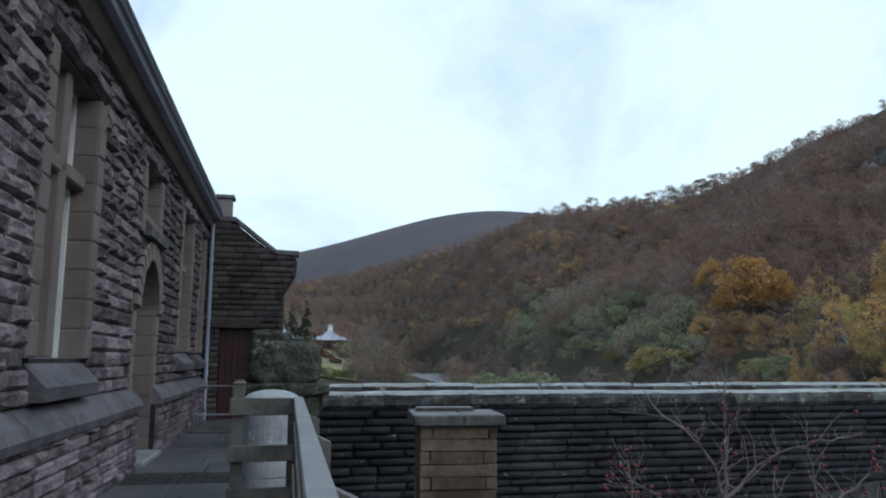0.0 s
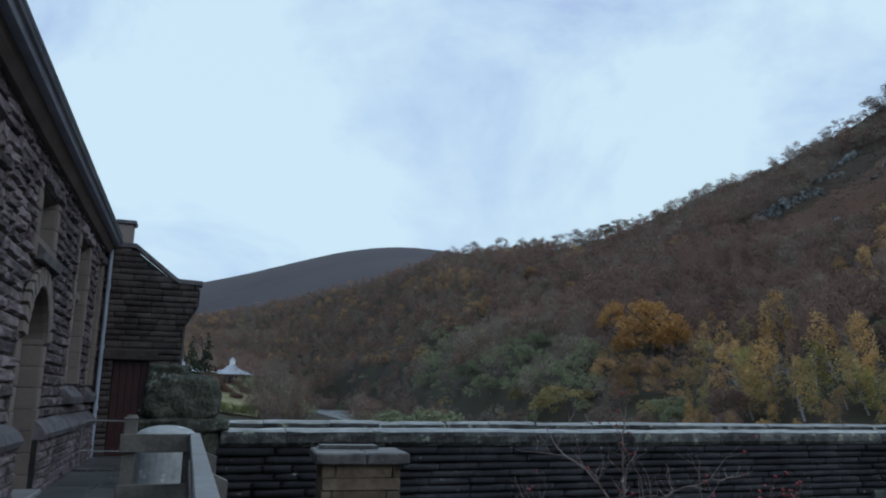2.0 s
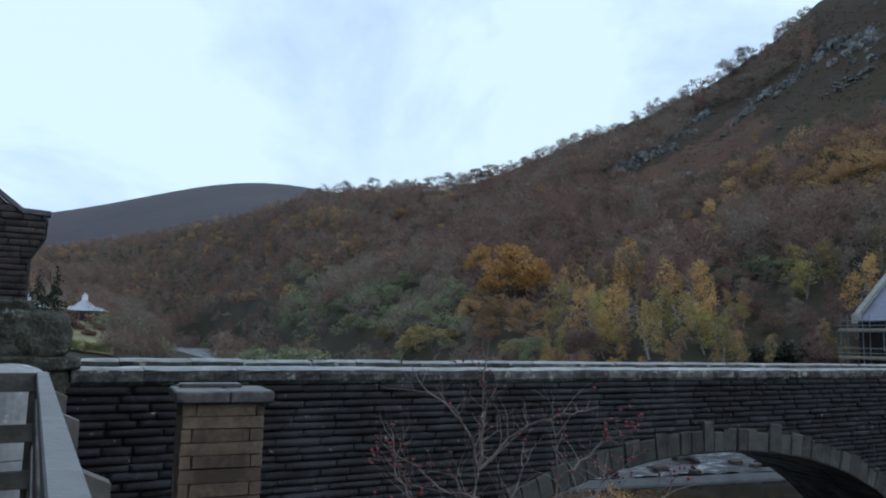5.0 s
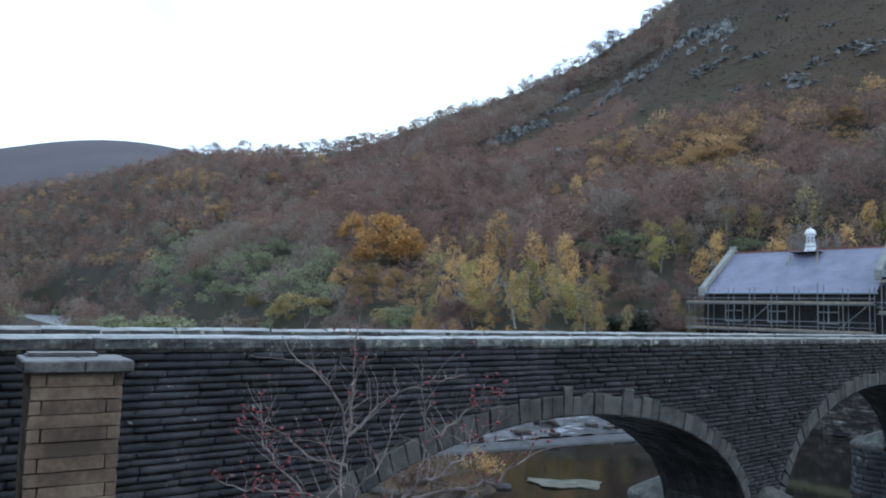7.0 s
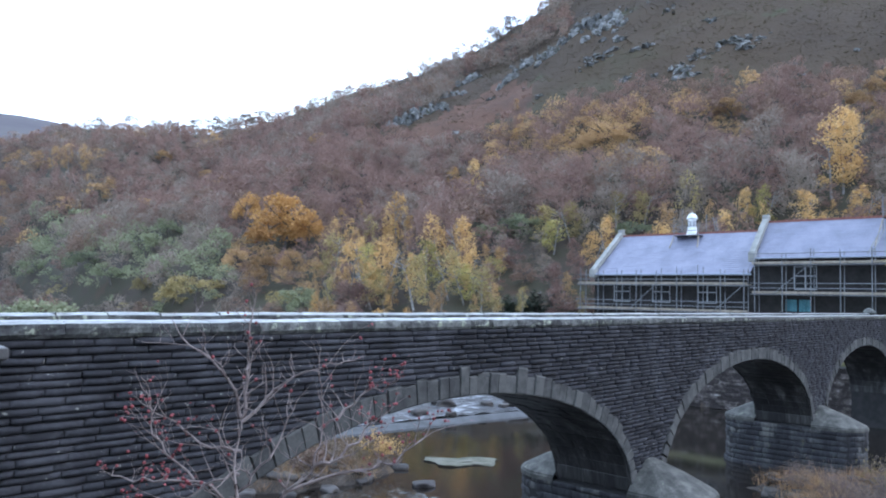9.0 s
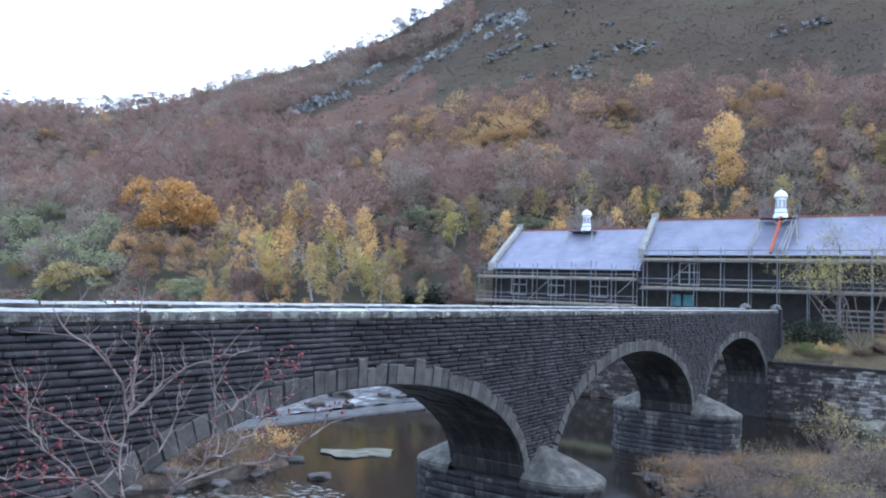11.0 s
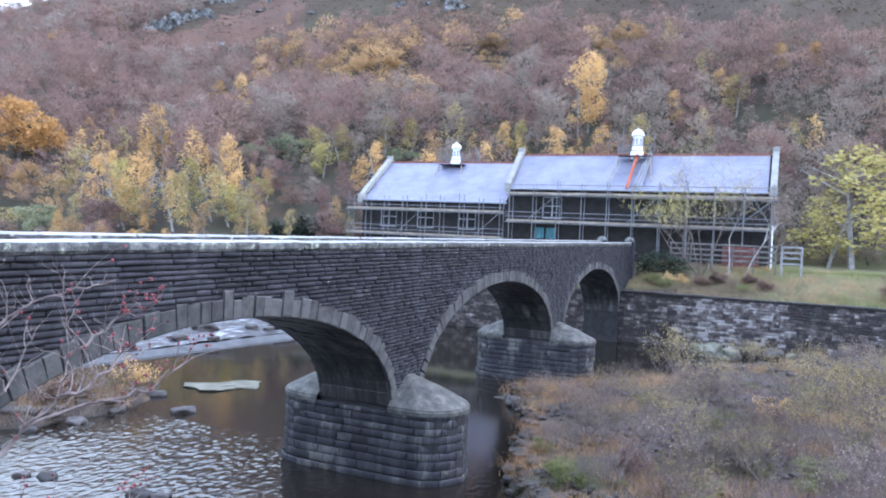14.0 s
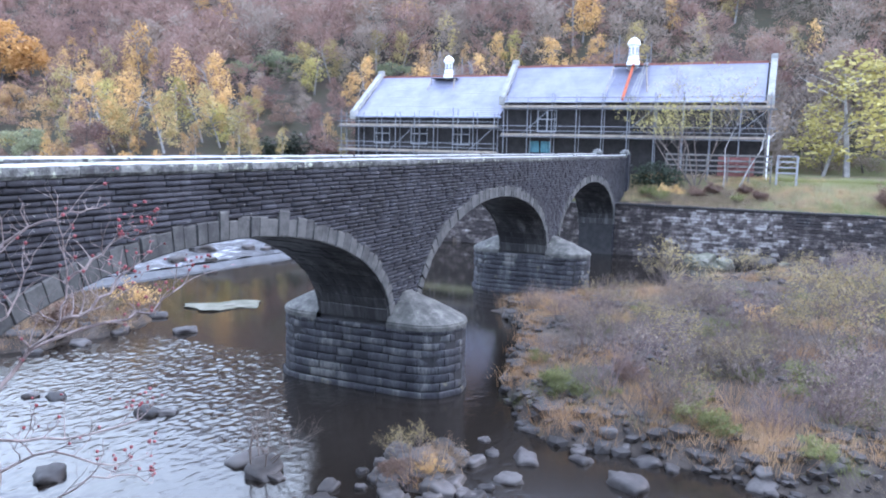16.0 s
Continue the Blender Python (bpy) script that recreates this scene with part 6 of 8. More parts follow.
def plant_woods():
    rnd = random.Random(2024)
    spots = []
    for i in range(240000):
        a = rnd.uniform(-24, 92)
        r = math.sqrt(rnd.uniform(95 ** 2, 830 ** 2))
        foot, ridge = interp(a, AZ, FOOT_R), interp(a, AZ, RIDGE_R)
        edge = interp(a, BOUND_AZ, BOUND_R) if a > 20 else ridge
        x, y = polar(a, r)
        u, n = uv_of(x, y)
        side, half = river_side(x, y)
        if r < 400 and (-half - 3 < side < half - 3):
            continue
        low = (92 if a < 30 else 98) if a < 46 else foot - 4
        if a < 8:
            low = 110 if side > 0 else 150
            if -5.0 < a < -0.8 and r < 400 or -15 < a < -9.2 and r < 182:
                continue
        if r < low or r > ridge + 4:
            continue
        if u < 98 and n < 50.5 and u > 60 or n < 44 and u < 60:
            continue
        upper = a > 20 and r > edge
        if upper and not (a < 42 and math.degrees(math.atan2(ground_z(x, y) - EYE, r)) > interp(a, (20, 24.7, 29, 31.8, 34.4, 37.3, 40.7), (9, 11, 13.4, 14.5, 16.6, 17.2, 19.0))):
            continue
        t = (r - foot) / max(1.0, min(edge, ridge) - foot)
        gap = 3.1 + 0.0035 * r
        spots.append((r, a, x, y, t, gap, upper))
    grid, kept = {}, []
    for s in spots:
        r, a, x, y, t, gap, upper = s
        cx, cy = int(x // 6), int(y // 6)
        ok = True
        for ix in (cx - 1, cx, cx + 1):
            for iy in (cy - 1, cy, cy + 1):
                for o in grid.get((ix, iy), ()):
                    if (o[2] - x) ** 2 + (o[3] - y) ** 2 < gap * gap:
                        ok = False
                        break
        if ok and not any((x - px) ** 2 + (y - py) ** 2 < pw * pw for px, py, pw in CLEARINGS):
            grid.setdefault((cx, cy), []).append(s)
            kept.append(s)
    kept.sort(key=lambda s: s[0])
    co, idx = [], []
    singles = 0
    for r, a, x, y, t, gap, upper in kept:
        el = math.degrees(math.atan2(ground_z(x, y) + 4.5 - EYE, r))
        kind, mat = pick_tree(a, el, rnd, noise.noise(Vector((x * 0.05, y * 0.05, 6.1))) + 0.6 * noise.noise(Vector((x * 0.02, y * 0.02, 2.1))))
        if upper:
            kind, mat = rnd.choice((("bare", PURPLE), ("bare", GREY), ("bare", GREY), ("dome", GREY), ("oak", RUST)))
        h = {"oak": rnd.uniform(7, 10.5), "birch": rnd.uniform(7, 11), "bare": rnd.uniform(6.5, 11), "dome": rnd.uniform(4.0, 7.0)}[kind]
        wide = {"oak": 1.05, "birch": 1.0, "bare": 1.3, "dome": 1.0}[kind] * rnd.uniform(0.85, 1.2)
        if r > interp(a, AZ, RIDGE_R) - 25:
            h *= rnd.uniform(0.35, 0.75)
            wide *= 1.25
        if t < 0.02 and a < 46:
            h *= 0.8
        if any(abs(a - b) * r < c * 57 and d - 26 < r < d for b, c, d in SCREENED):
            h *= 0.6
        z = ground_z(x, y) - 0.3
        if singles < 130 and -4 < a < 84:
            single_tree(kind, mat, x, y, z, h, wide, rnd.randrange(3))
            singles += 1
            continue
        v = (FARCROWNS if r > 230 else CROWNS)[kind][rnd.randrange(5)]
        c, s = math.cos(r * 7.1), math.sin(r * 7.1)
        w = h * wide
        co.append(np.stack([x + (v[:, 0] * c - v[:, 1] * s) * w, y + (v[:, 0] * s + v[:, 1] * c) * w, z + v[:, 2] * h], 1))
        idx.append(np.full(len(v) // 3, mat))
    me = mesh_from_tris("woodland", np.concatenate(co), LEAVES, np.concatenate(idx))
    tagged(new("woodland", me), "mixed autumn birch and oak woodland covering the valley side", "woodland", kind="stuff")

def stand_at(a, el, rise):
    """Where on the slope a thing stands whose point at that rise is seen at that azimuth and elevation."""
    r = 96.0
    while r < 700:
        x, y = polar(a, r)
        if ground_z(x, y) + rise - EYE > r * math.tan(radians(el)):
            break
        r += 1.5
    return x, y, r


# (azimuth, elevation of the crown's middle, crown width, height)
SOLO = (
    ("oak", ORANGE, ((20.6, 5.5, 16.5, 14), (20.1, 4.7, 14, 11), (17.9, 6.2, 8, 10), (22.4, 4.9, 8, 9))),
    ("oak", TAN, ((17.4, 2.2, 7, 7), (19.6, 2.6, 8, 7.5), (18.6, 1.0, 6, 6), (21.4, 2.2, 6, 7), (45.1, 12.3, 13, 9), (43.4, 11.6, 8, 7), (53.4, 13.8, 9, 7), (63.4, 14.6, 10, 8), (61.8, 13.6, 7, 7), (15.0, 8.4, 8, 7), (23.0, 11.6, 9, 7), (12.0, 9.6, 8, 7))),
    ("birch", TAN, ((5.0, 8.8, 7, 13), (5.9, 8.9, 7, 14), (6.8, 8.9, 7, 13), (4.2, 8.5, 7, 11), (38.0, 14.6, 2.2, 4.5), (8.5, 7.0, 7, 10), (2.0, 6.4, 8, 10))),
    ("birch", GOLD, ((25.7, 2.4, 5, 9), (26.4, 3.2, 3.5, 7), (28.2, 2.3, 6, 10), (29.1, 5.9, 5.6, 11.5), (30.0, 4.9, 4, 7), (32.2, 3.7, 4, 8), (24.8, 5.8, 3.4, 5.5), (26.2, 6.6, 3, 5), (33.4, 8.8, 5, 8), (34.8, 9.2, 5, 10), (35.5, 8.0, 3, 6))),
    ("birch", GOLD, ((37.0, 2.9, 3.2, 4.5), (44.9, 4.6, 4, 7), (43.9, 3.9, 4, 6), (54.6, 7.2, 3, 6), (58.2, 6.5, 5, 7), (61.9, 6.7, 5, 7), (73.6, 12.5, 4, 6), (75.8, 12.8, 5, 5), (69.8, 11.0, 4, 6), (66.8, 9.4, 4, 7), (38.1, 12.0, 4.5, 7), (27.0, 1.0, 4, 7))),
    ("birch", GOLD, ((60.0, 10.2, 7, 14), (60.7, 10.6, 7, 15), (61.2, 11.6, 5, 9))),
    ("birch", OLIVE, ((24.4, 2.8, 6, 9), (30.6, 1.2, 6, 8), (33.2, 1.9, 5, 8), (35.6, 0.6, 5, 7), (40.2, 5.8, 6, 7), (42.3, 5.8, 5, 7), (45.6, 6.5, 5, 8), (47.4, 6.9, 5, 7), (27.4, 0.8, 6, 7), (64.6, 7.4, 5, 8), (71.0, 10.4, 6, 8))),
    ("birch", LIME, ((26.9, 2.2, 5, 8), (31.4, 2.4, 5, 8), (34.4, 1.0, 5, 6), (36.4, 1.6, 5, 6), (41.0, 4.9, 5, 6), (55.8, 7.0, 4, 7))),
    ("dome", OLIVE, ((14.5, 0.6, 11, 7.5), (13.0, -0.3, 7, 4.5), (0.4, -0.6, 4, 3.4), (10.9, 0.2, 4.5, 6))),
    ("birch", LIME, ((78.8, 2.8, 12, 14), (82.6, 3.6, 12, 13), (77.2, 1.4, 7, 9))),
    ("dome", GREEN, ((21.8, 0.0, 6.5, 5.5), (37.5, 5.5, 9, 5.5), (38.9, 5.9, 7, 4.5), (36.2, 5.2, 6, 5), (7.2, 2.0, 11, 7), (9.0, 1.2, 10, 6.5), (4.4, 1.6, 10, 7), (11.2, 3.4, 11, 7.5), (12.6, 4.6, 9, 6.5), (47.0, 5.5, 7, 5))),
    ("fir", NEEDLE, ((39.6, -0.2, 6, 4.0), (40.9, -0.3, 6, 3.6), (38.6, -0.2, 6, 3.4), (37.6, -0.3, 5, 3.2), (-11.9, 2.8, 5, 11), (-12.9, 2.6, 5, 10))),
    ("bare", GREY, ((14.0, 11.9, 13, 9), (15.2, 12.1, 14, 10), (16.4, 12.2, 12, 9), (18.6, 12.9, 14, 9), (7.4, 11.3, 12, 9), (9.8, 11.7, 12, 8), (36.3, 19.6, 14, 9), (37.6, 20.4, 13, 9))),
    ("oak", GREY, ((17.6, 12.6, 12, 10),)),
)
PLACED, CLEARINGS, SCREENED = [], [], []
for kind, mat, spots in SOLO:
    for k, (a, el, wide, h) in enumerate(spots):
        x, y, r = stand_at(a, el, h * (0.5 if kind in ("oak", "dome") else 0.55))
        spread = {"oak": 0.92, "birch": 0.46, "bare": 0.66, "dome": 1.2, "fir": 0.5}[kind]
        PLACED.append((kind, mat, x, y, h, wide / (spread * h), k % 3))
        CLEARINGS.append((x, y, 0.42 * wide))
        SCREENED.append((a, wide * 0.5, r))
plant_woods()
rnd = random.Random(404)
for i in range(44):
    # thicket along the near side of the upstream river
    a, r = 2.5 + i * 0.34 + rnd.uniform(-0.2, 0.2), rnd.uniform(84, 106)
    x, y = polar(a, r)
    kind, mat = rnd.choice((("dome", GREEN), ("dome", GREEN), ("bare", GREY), ("dome", OLIVE), ("bare", GREY), ("oak", RUST)))
    PLACED.append((kind, mat, x, y, rnd.uniform(5.2, 7.6), rnd.uniform(0.9, 1.3), i % 3))
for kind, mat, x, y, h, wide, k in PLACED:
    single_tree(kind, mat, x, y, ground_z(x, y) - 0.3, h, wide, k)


# ---- crags ----
M_CRAG = material("grey_crag_rock", [(0.035, 0.035, 0.034), (0.1, 0.101, 0.1), (0.21, 0.21, 0.205)], 0.8, 0.9, 0.9, 3.0, stain=(0.05, 0.052, 0.032), stain_scale=0.9, stain_at=0.53, bump_dist=0.25, vary=0.3, island=0.2)


def rock_mesh(seed, sub=2, rough=0.5):
    bm = boulder_bm(1, 1, 1, seed, sub, rough)
    me = bpy.data.meshes.new("rock")
    bm.to_mesh(me)
    bm.free()
    return me


ROCKS = [rock_mesh(1.7 * i + 0.4, 2, 0.85) for i in range(8)]
for me in ROCKS:
    me.materials.append(M_CRAG)


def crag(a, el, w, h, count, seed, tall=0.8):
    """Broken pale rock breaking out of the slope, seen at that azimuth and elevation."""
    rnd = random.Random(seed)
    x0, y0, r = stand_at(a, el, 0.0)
    ob = thing("rock_outcrop", Matrix.Translation((x0, y0, ground_z(x0, y0))), "pale grey rock outcrop on the bracken moor", "rock outcrop", "moor outcrops")
    ca, sa = math.cos(radians(a)), math.sin(radians(a))
    for i in range(int(count * 1.5)):
        da, dr = rnd.gauss(0, w * 0.34), rnd.gauss(0, h * 0.6)
        dr += da * 0.12
        px, py = x0 + da * ca + dr * sa, y0 - da * sa + dr * ca
        s = rnd.choice((0.3, 0.4, 0.55, 0.75, 1.1)) * rnd.uniform(0.8, 1.2)
        shared("rock", rnd.choice(ROCKS), ob, Matrix.Translation((px - x0, py - y0, ground_z(px, py) - ground_z(x0, y0) - 0.2 * s)) @ pose(0, 0, 0, rnd.uniform(-18, 18), rnd.uniform(-18, 18), rnd.uniform(0, 360)) @ Matrix.Diagonal((s * rnd.uniform(0.9, 1.9), s * rnd.uniform(0.8, 1.4), s * tall * rnd.uniform(0.7, 1.4), 1)))


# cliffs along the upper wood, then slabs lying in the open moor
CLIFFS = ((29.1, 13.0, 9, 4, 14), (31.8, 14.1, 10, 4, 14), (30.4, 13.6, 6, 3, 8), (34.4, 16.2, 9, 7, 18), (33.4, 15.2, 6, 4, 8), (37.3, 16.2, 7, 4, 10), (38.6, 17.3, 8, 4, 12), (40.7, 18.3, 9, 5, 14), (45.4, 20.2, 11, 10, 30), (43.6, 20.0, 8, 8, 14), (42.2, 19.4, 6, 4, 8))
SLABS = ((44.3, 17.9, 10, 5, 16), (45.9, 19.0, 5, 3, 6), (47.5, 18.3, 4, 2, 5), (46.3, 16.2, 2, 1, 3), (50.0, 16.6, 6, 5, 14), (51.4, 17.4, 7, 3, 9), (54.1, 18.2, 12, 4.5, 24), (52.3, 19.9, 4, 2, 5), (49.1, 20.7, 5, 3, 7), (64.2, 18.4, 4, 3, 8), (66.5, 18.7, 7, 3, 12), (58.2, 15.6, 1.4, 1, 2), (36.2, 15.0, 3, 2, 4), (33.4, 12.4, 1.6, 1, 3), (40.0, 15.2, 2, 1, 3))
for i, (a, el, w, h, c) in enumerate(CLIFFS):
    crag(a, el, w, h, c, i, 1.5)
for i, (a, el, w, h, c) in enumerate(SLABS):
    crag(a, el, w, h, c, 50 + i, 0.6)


HEATHER = leaf_material("brown_heather", [(0.063, 0.0525, 0.0304), (0.0855, 0.0725, 0.04), (0.108, 0.0924, 0.0512)])
TUFTS = leaf_material("olive_moor_grass", [(0.075, 0.07, 0.04), (0.105, 0.1, 0.052), (0.13, 0.125, 0.068)])
HEATH, TUFT = 1, 3


def moor_scatter():
    """Small loose stones and heather tussocks on the open moor."""
    rnd = random.Random(77)
    for k in range(46):
        a, r = rnd.uniform(34, 82), rnd.uniform(205, 320)
        x, y = polar(a, r)
        if r < interp(a, BOUND_AZ, BOUND_R) + 6:
            continue
        s = rnd.uniform(0.25, 0.7)
        ob = new("moor_stone", ROCKS[k % 8])
        ob.matrix_basis = Matrix.Translation((x, y, ground_z(x, y))) @ Matrix.Diagonal((s * 1.6, s * 1.2, s, 1))
        tagged(ob, "small pale stone lying on the bracken moor", "stone", "moor stones")
    g = np.random.default_rng(5)
    co, idx = [], []
    for k in range(16000):
        a, r = rnd.uniform(26, 90), rnd.uniform(160, 345)
        if r < interp(a, BOUND_AZ, BOUND_R) - 4:
            continue
        x, y = polar(a, r)
        z = ground_z(x, y)
        q = noise.noise(Vector((x * 0.03, y * 0.03, 9)))
        mat = RUST if (q > 0.05 and a < 40) else (0 if q < 0.05 else (TUFT if q > 0.25 else HEATH))
        m = 7
        c = np.array((x, y, z)) + g.normal(size=(m, 3)) * np.array((0.9, 0.9, 0.08)) + np.array((0, 0, 0.12))
        e = g.normal(size=(m, 3)) * np.array((0.26, 0.26, 0.08))
        e2 = g.normal(size=(m, 3)) * np.array((0.22, 0.22, 0.06))
        co.append(np.stack([c - e, c + e, c + e2], 1).reshape(-1, 3))
        idx.append(np.full(m, mat))
    me = mesh_from_tris("heather", np.concatenate(co), [HEATHER, HEATHER, LEAVES[RUST], TUFTS], np.concatenate(idx))
    tagged(new("heather", me), "brown heather and bracken tussocks on the open moor", "heather", kind="stuff")


moor_scatter()

# ---- gravel bar, banks and shrubs ----
M_ROCK = material("wet_river_boulder", [(0.0187, 0.0157, 0.014), (0.0391, 0.0336, 0.0306), (0.0782, 0.0697, 0.0646)], 0.9, 0.6, 0.7, 7.0, vary=0.4)
M_MOSSROCK = material("lichened_boulder", [(0.064, 0.0646, 0.0467), (0.12, 0.119, 0.085), (0.168, 0.16, 0.132)], 0.8, 0.85, 0.6, 6.0)
M_TWIG = material("grey_twigs_near", [(0.09, 0.07, 0.058), (0.155, 0.125, 0.106)], 2.0, 0.85, 0.2, 12)
M_REDTWIG = material("reddish_twigs", [(0.12, 0.083, 0.077), (0.2, 0.148, 0.138)], 2.0, 0.85, 0.2, 12)
M_THORN = material("pale_thorn_bark", [(0.12, 0.092, 0.0851), (0.216, 0.172, 0.16), (0.288, 0.24, 0.22)], 4.0, 0.8, 0.3, 20)
M_STRAW = leaf_material("straw_grass", [(0.286, 0.163, 0.0808), (0.395, 0.246, 0.128), (0.47, 0.334, 0.199)])
M_DULLGRASS = leaf_material("dull_dead_grass", [(0.15, 0.108, 0.075), (0.21, 0.158, 0.112), (0.27, 0.215, 0.155)])
M_FRESH = leaf_material("green_bramble", [(0.101, 0.11, 0.0396), (0.155, 0.169, 0.0605), (0.223, 0.231, 0.0935)])
M_BERRY = material("red_leaf_and_berry", [(0.15, 0.025, 0.03), (0.28, 0.06, 0.065)], 3.0, 0.5, 0.0, 10)
RIVER_ROCKS = []
for i in range(8):
    me = rock_mesh(3.1 * i + 20.3, 3, 0.3)
    me.polygons.foreach_set("use_smooth", [True] * len(me.polygons))
    me.materials.append(M_ROCK)
    RIVER_ROCKS.append(me)
MOSS_ROCKS = []
for i in range(3):
    me = rock_mesh(2.3 * i + 50.3, 3, 0.35)
    me.materials.append(M_MOSSROCK)
    MOSS_ROCKS.append(me)


def boulder(u, n, z, sx, sy, sz, k, label, name="boulder", moss=False, group="river boulders"):
    x, y, _ = bw(u, n)
    ob = new(name, (MOSS_ROCKS[k % 3] if moss else RIVER_ROCKS[k % 8]))
    ob.matrix_basis = Matrix.Translation((x, y, z)) @ pose(0, 0, 0, (k * 37) % 24 - 12, (k * 53) % 24 - 12, (k * 71) % 360) @ Matrix.Diagonal((sx, sy, sz, 1))
    tagged(ob, label, "boulder", group)


for i, (u, n, s) in enumerate(((20.6, 3.2, 0.75), (18.8, 19.2, 0.55), (19.1, 18.6, 0.42), (17.2, 13.7, 0.75), (16.8, 12.8, 0.8), (13.9, 17.9, 0.7), (18.5, 23.3, 0.5), (18.2, 24.2, 0.4), (28.0, 26.0, 0.7), (26.4, 28.6, 0.5), (21.0, 6.3, 0.6), (21.7, 4.8, 0.45), (19.4, 6.3, 0.5), (22.4, 2.9, 0.55), (22.2, -0.3, 0.6), (22.3, 2.2, 0.4), (17.0, 8.8, 0.6), (23.4, 6.9, 0.5),
                               (20.2, 17.2, 0.22), (16.0, 10.6, 0.3), (22.3, 5.0, 0.4), (21.0, 7.4, 0.36), (21.9, 8.0, 0.3), (24.0, 28.5, 0.6), (22.0, 29.0, 0.5), (17.9, 9.6, 0.5), (18.6, 7.7, 0.5), (19.2, 9.0, 0.42), (16.6, 12.3, 0.4), (12.6, 19.4, 0.4))):
    boulder(u, n, WATER_Z - 0.04, s * 0.75, s * 0.52, s * 0.36, i * 3 + 1, "dark wet boulder standing in the shallow river water")
for i, (u, n, s) in enumerate(((65.0, 5.0, 1.5), (64.6, 7.4, 1.1), (64.0, 3.4, 1.1), (66.0, 0.3, 1.3), (65.5, -1.3, 1.0), (66.4, 2.2, 1.0), (64.9, -3.0, 1.2), (24.5, -3.2, 0.8), (66.2, 6.2, 0.9), (23.8, 6.2, 0.5))):
    boulder(u, n, 0.4, s * 0.62, s * 0.5, s * 0.46, i, "pale lichen-covered boulder at the river wall foot", moss=(i % 2 == 0))


def bar_edge(u, n):
    """How far a point lies inside the gravel bar."""
    return min(u - interp(n, BAR_N, BAR_U), interp(u, BAR_FAR_U, BAR_FAR_N) - n)


def bar_points(count, seed, u0=20.5, u1=66, n0=-26, n1=14):
    rnd = random.Random(seed)
    out = []
    for i in range(count):
        u = u0 + (u1 - u0) * rnd.random() ** 1.25
        n = rnd.uniform(n0, n1)
        if abs(u - 26.05) < 2.0 and n > 9.8 or abs(u - 47.25) < 2.0 and n > 9.8:
            continue
        x, y, _ = bw(u, n)
        if math.degrees(math.atan2(x, y)) > 86:
            continue
        out.append((u, n, x, y, ground_z(x, y), rnd))
    return out


count = 0
for u, n, x, y, z, rnd in bar_points(2600, 5):
    if -0.05 < z < 0.6 and count < 290 and rnd.random() < 0.75:
        s = rnd.choice((0.08, 0.12, 0.18, 0.27)) * rnd.uniform(0.8, 1.2) * (1.0 if u < 30 else 1.4)
        boulder(u, n, z + 0.04, s * rnd.uniform(0.9, 1.5), s, s * rnd.uniform(0.55, 0.85), rnd.randrange(400), "grey cobble at the edge of the gravel bar", "cobble", group="gravel bar cobbles")
        count += 1


rnd = random.Random(92)
for i in range(90):
    u, n = rnd.uniform(17, 31.5), rnd.uniform(27, 35)
    x, y, _ = bw(u, n)
    z = ground_z(x, y)
    if -0.1 < z < 0.7:
        s = rnd.uniform(0.14, 0.42)
        boulder(u, n, max(WATER_Z, z), s * rnd.uniform(0.9, 1.5), s, s * rnd.uniform(0.5, 0.8), rnd.randrange(400), "wet stone on the river spur above the bridge", group="spur stones")
rnd = random.Random(91)
for i in range(46):
    u, n = rnd.gauss(18.3, 1.2), rnd.gauss(8.5, 0.9)
    x, y, _ = bw(u, n)
    s = rnd.uniform(0.12, 0.34)
    boulder(u, n, max(WATER_Z, ground_z(x, y)), s * rnd.uniform(0.9, 1.5), s, s * rnd.uniform(0.5, 0.8), rnd.randrange(400), "dark wet stone on the small river islet", group="islet stones")


def stones_carpet():
    g = rock_lo()
    co = []
    for u, n, x, y, z, r2 in bar_points(10000, 8):
        if z < 0.1 or z > 1.5 or bar_edge(u, n) > 2.6 and noise.noise(Vector((u * 0.3, n * 0.3, 7.0))) < 0.12:
            continue
        s = r2.choice((0.06, 0.1, 0.15, 0.24)) * r2.uniform(0.8, 1.2) * (1.0 if u < 34 else 1.25)
        v = g[r2.randrange(len(g))] * np.array((s * r2.uniform(0.9, 1.5), s, s * 0.7))
        c, k = math.cos(u * 9), math.sin(u * 9)
        co.append(np.stack([x + v[:, 0] * c - v[:, 1] * k, y + v[:, 0] * k + v[:, 1] * c, z + 0.02 + v[:, 2]], 1))
    me = mesh_from_tris("gravel", np.concatenate(co), [M_ROCK])
    tagged(new("gravel", me), "loose grey stones strewn over the gravel bar", "gravel", kind="stuff")


def rock_lo():
    out = []
    for i in range(5):
        bm = boulder_bm(1, 1, 1, 60.0 + i, 1, 0.5)
        out.append(np.array([v.co[:] for f in bm.faces for v in f.verts]))
        bm.free()
    return out


stones_carpet()


def grass_tris(spots, g, blade, height, spread):
    """Thin blades fanning out of each spot."""
    m = blade
    p = np.repeat(np.array(spots), m, 0)
    k = len(p)
    base = p + np.concatenate([g.normal(size=(k, 2)) * spread, np.zeros((k, 1))], 1)
    tip = base + np.concatenate([g.normal(size=(k, 2)) * height[:, None].repeat(m, 0) * 0.42, (g.uniform(0.55, 1.15, k) * height.repeat(m))[:, None]], 1)
    side = np.concatenate([g.normal(size=(k, 2)), np.zeros((k, 1))], 1)
    side /= np.linalg.norm(side, axis=1)[:, None]
    w = (0.004 + 0.006 * height.repeat(m))[:, None] * side
    return np.stack([base - w, base + w, tip], 1).reshape(-1, 3)


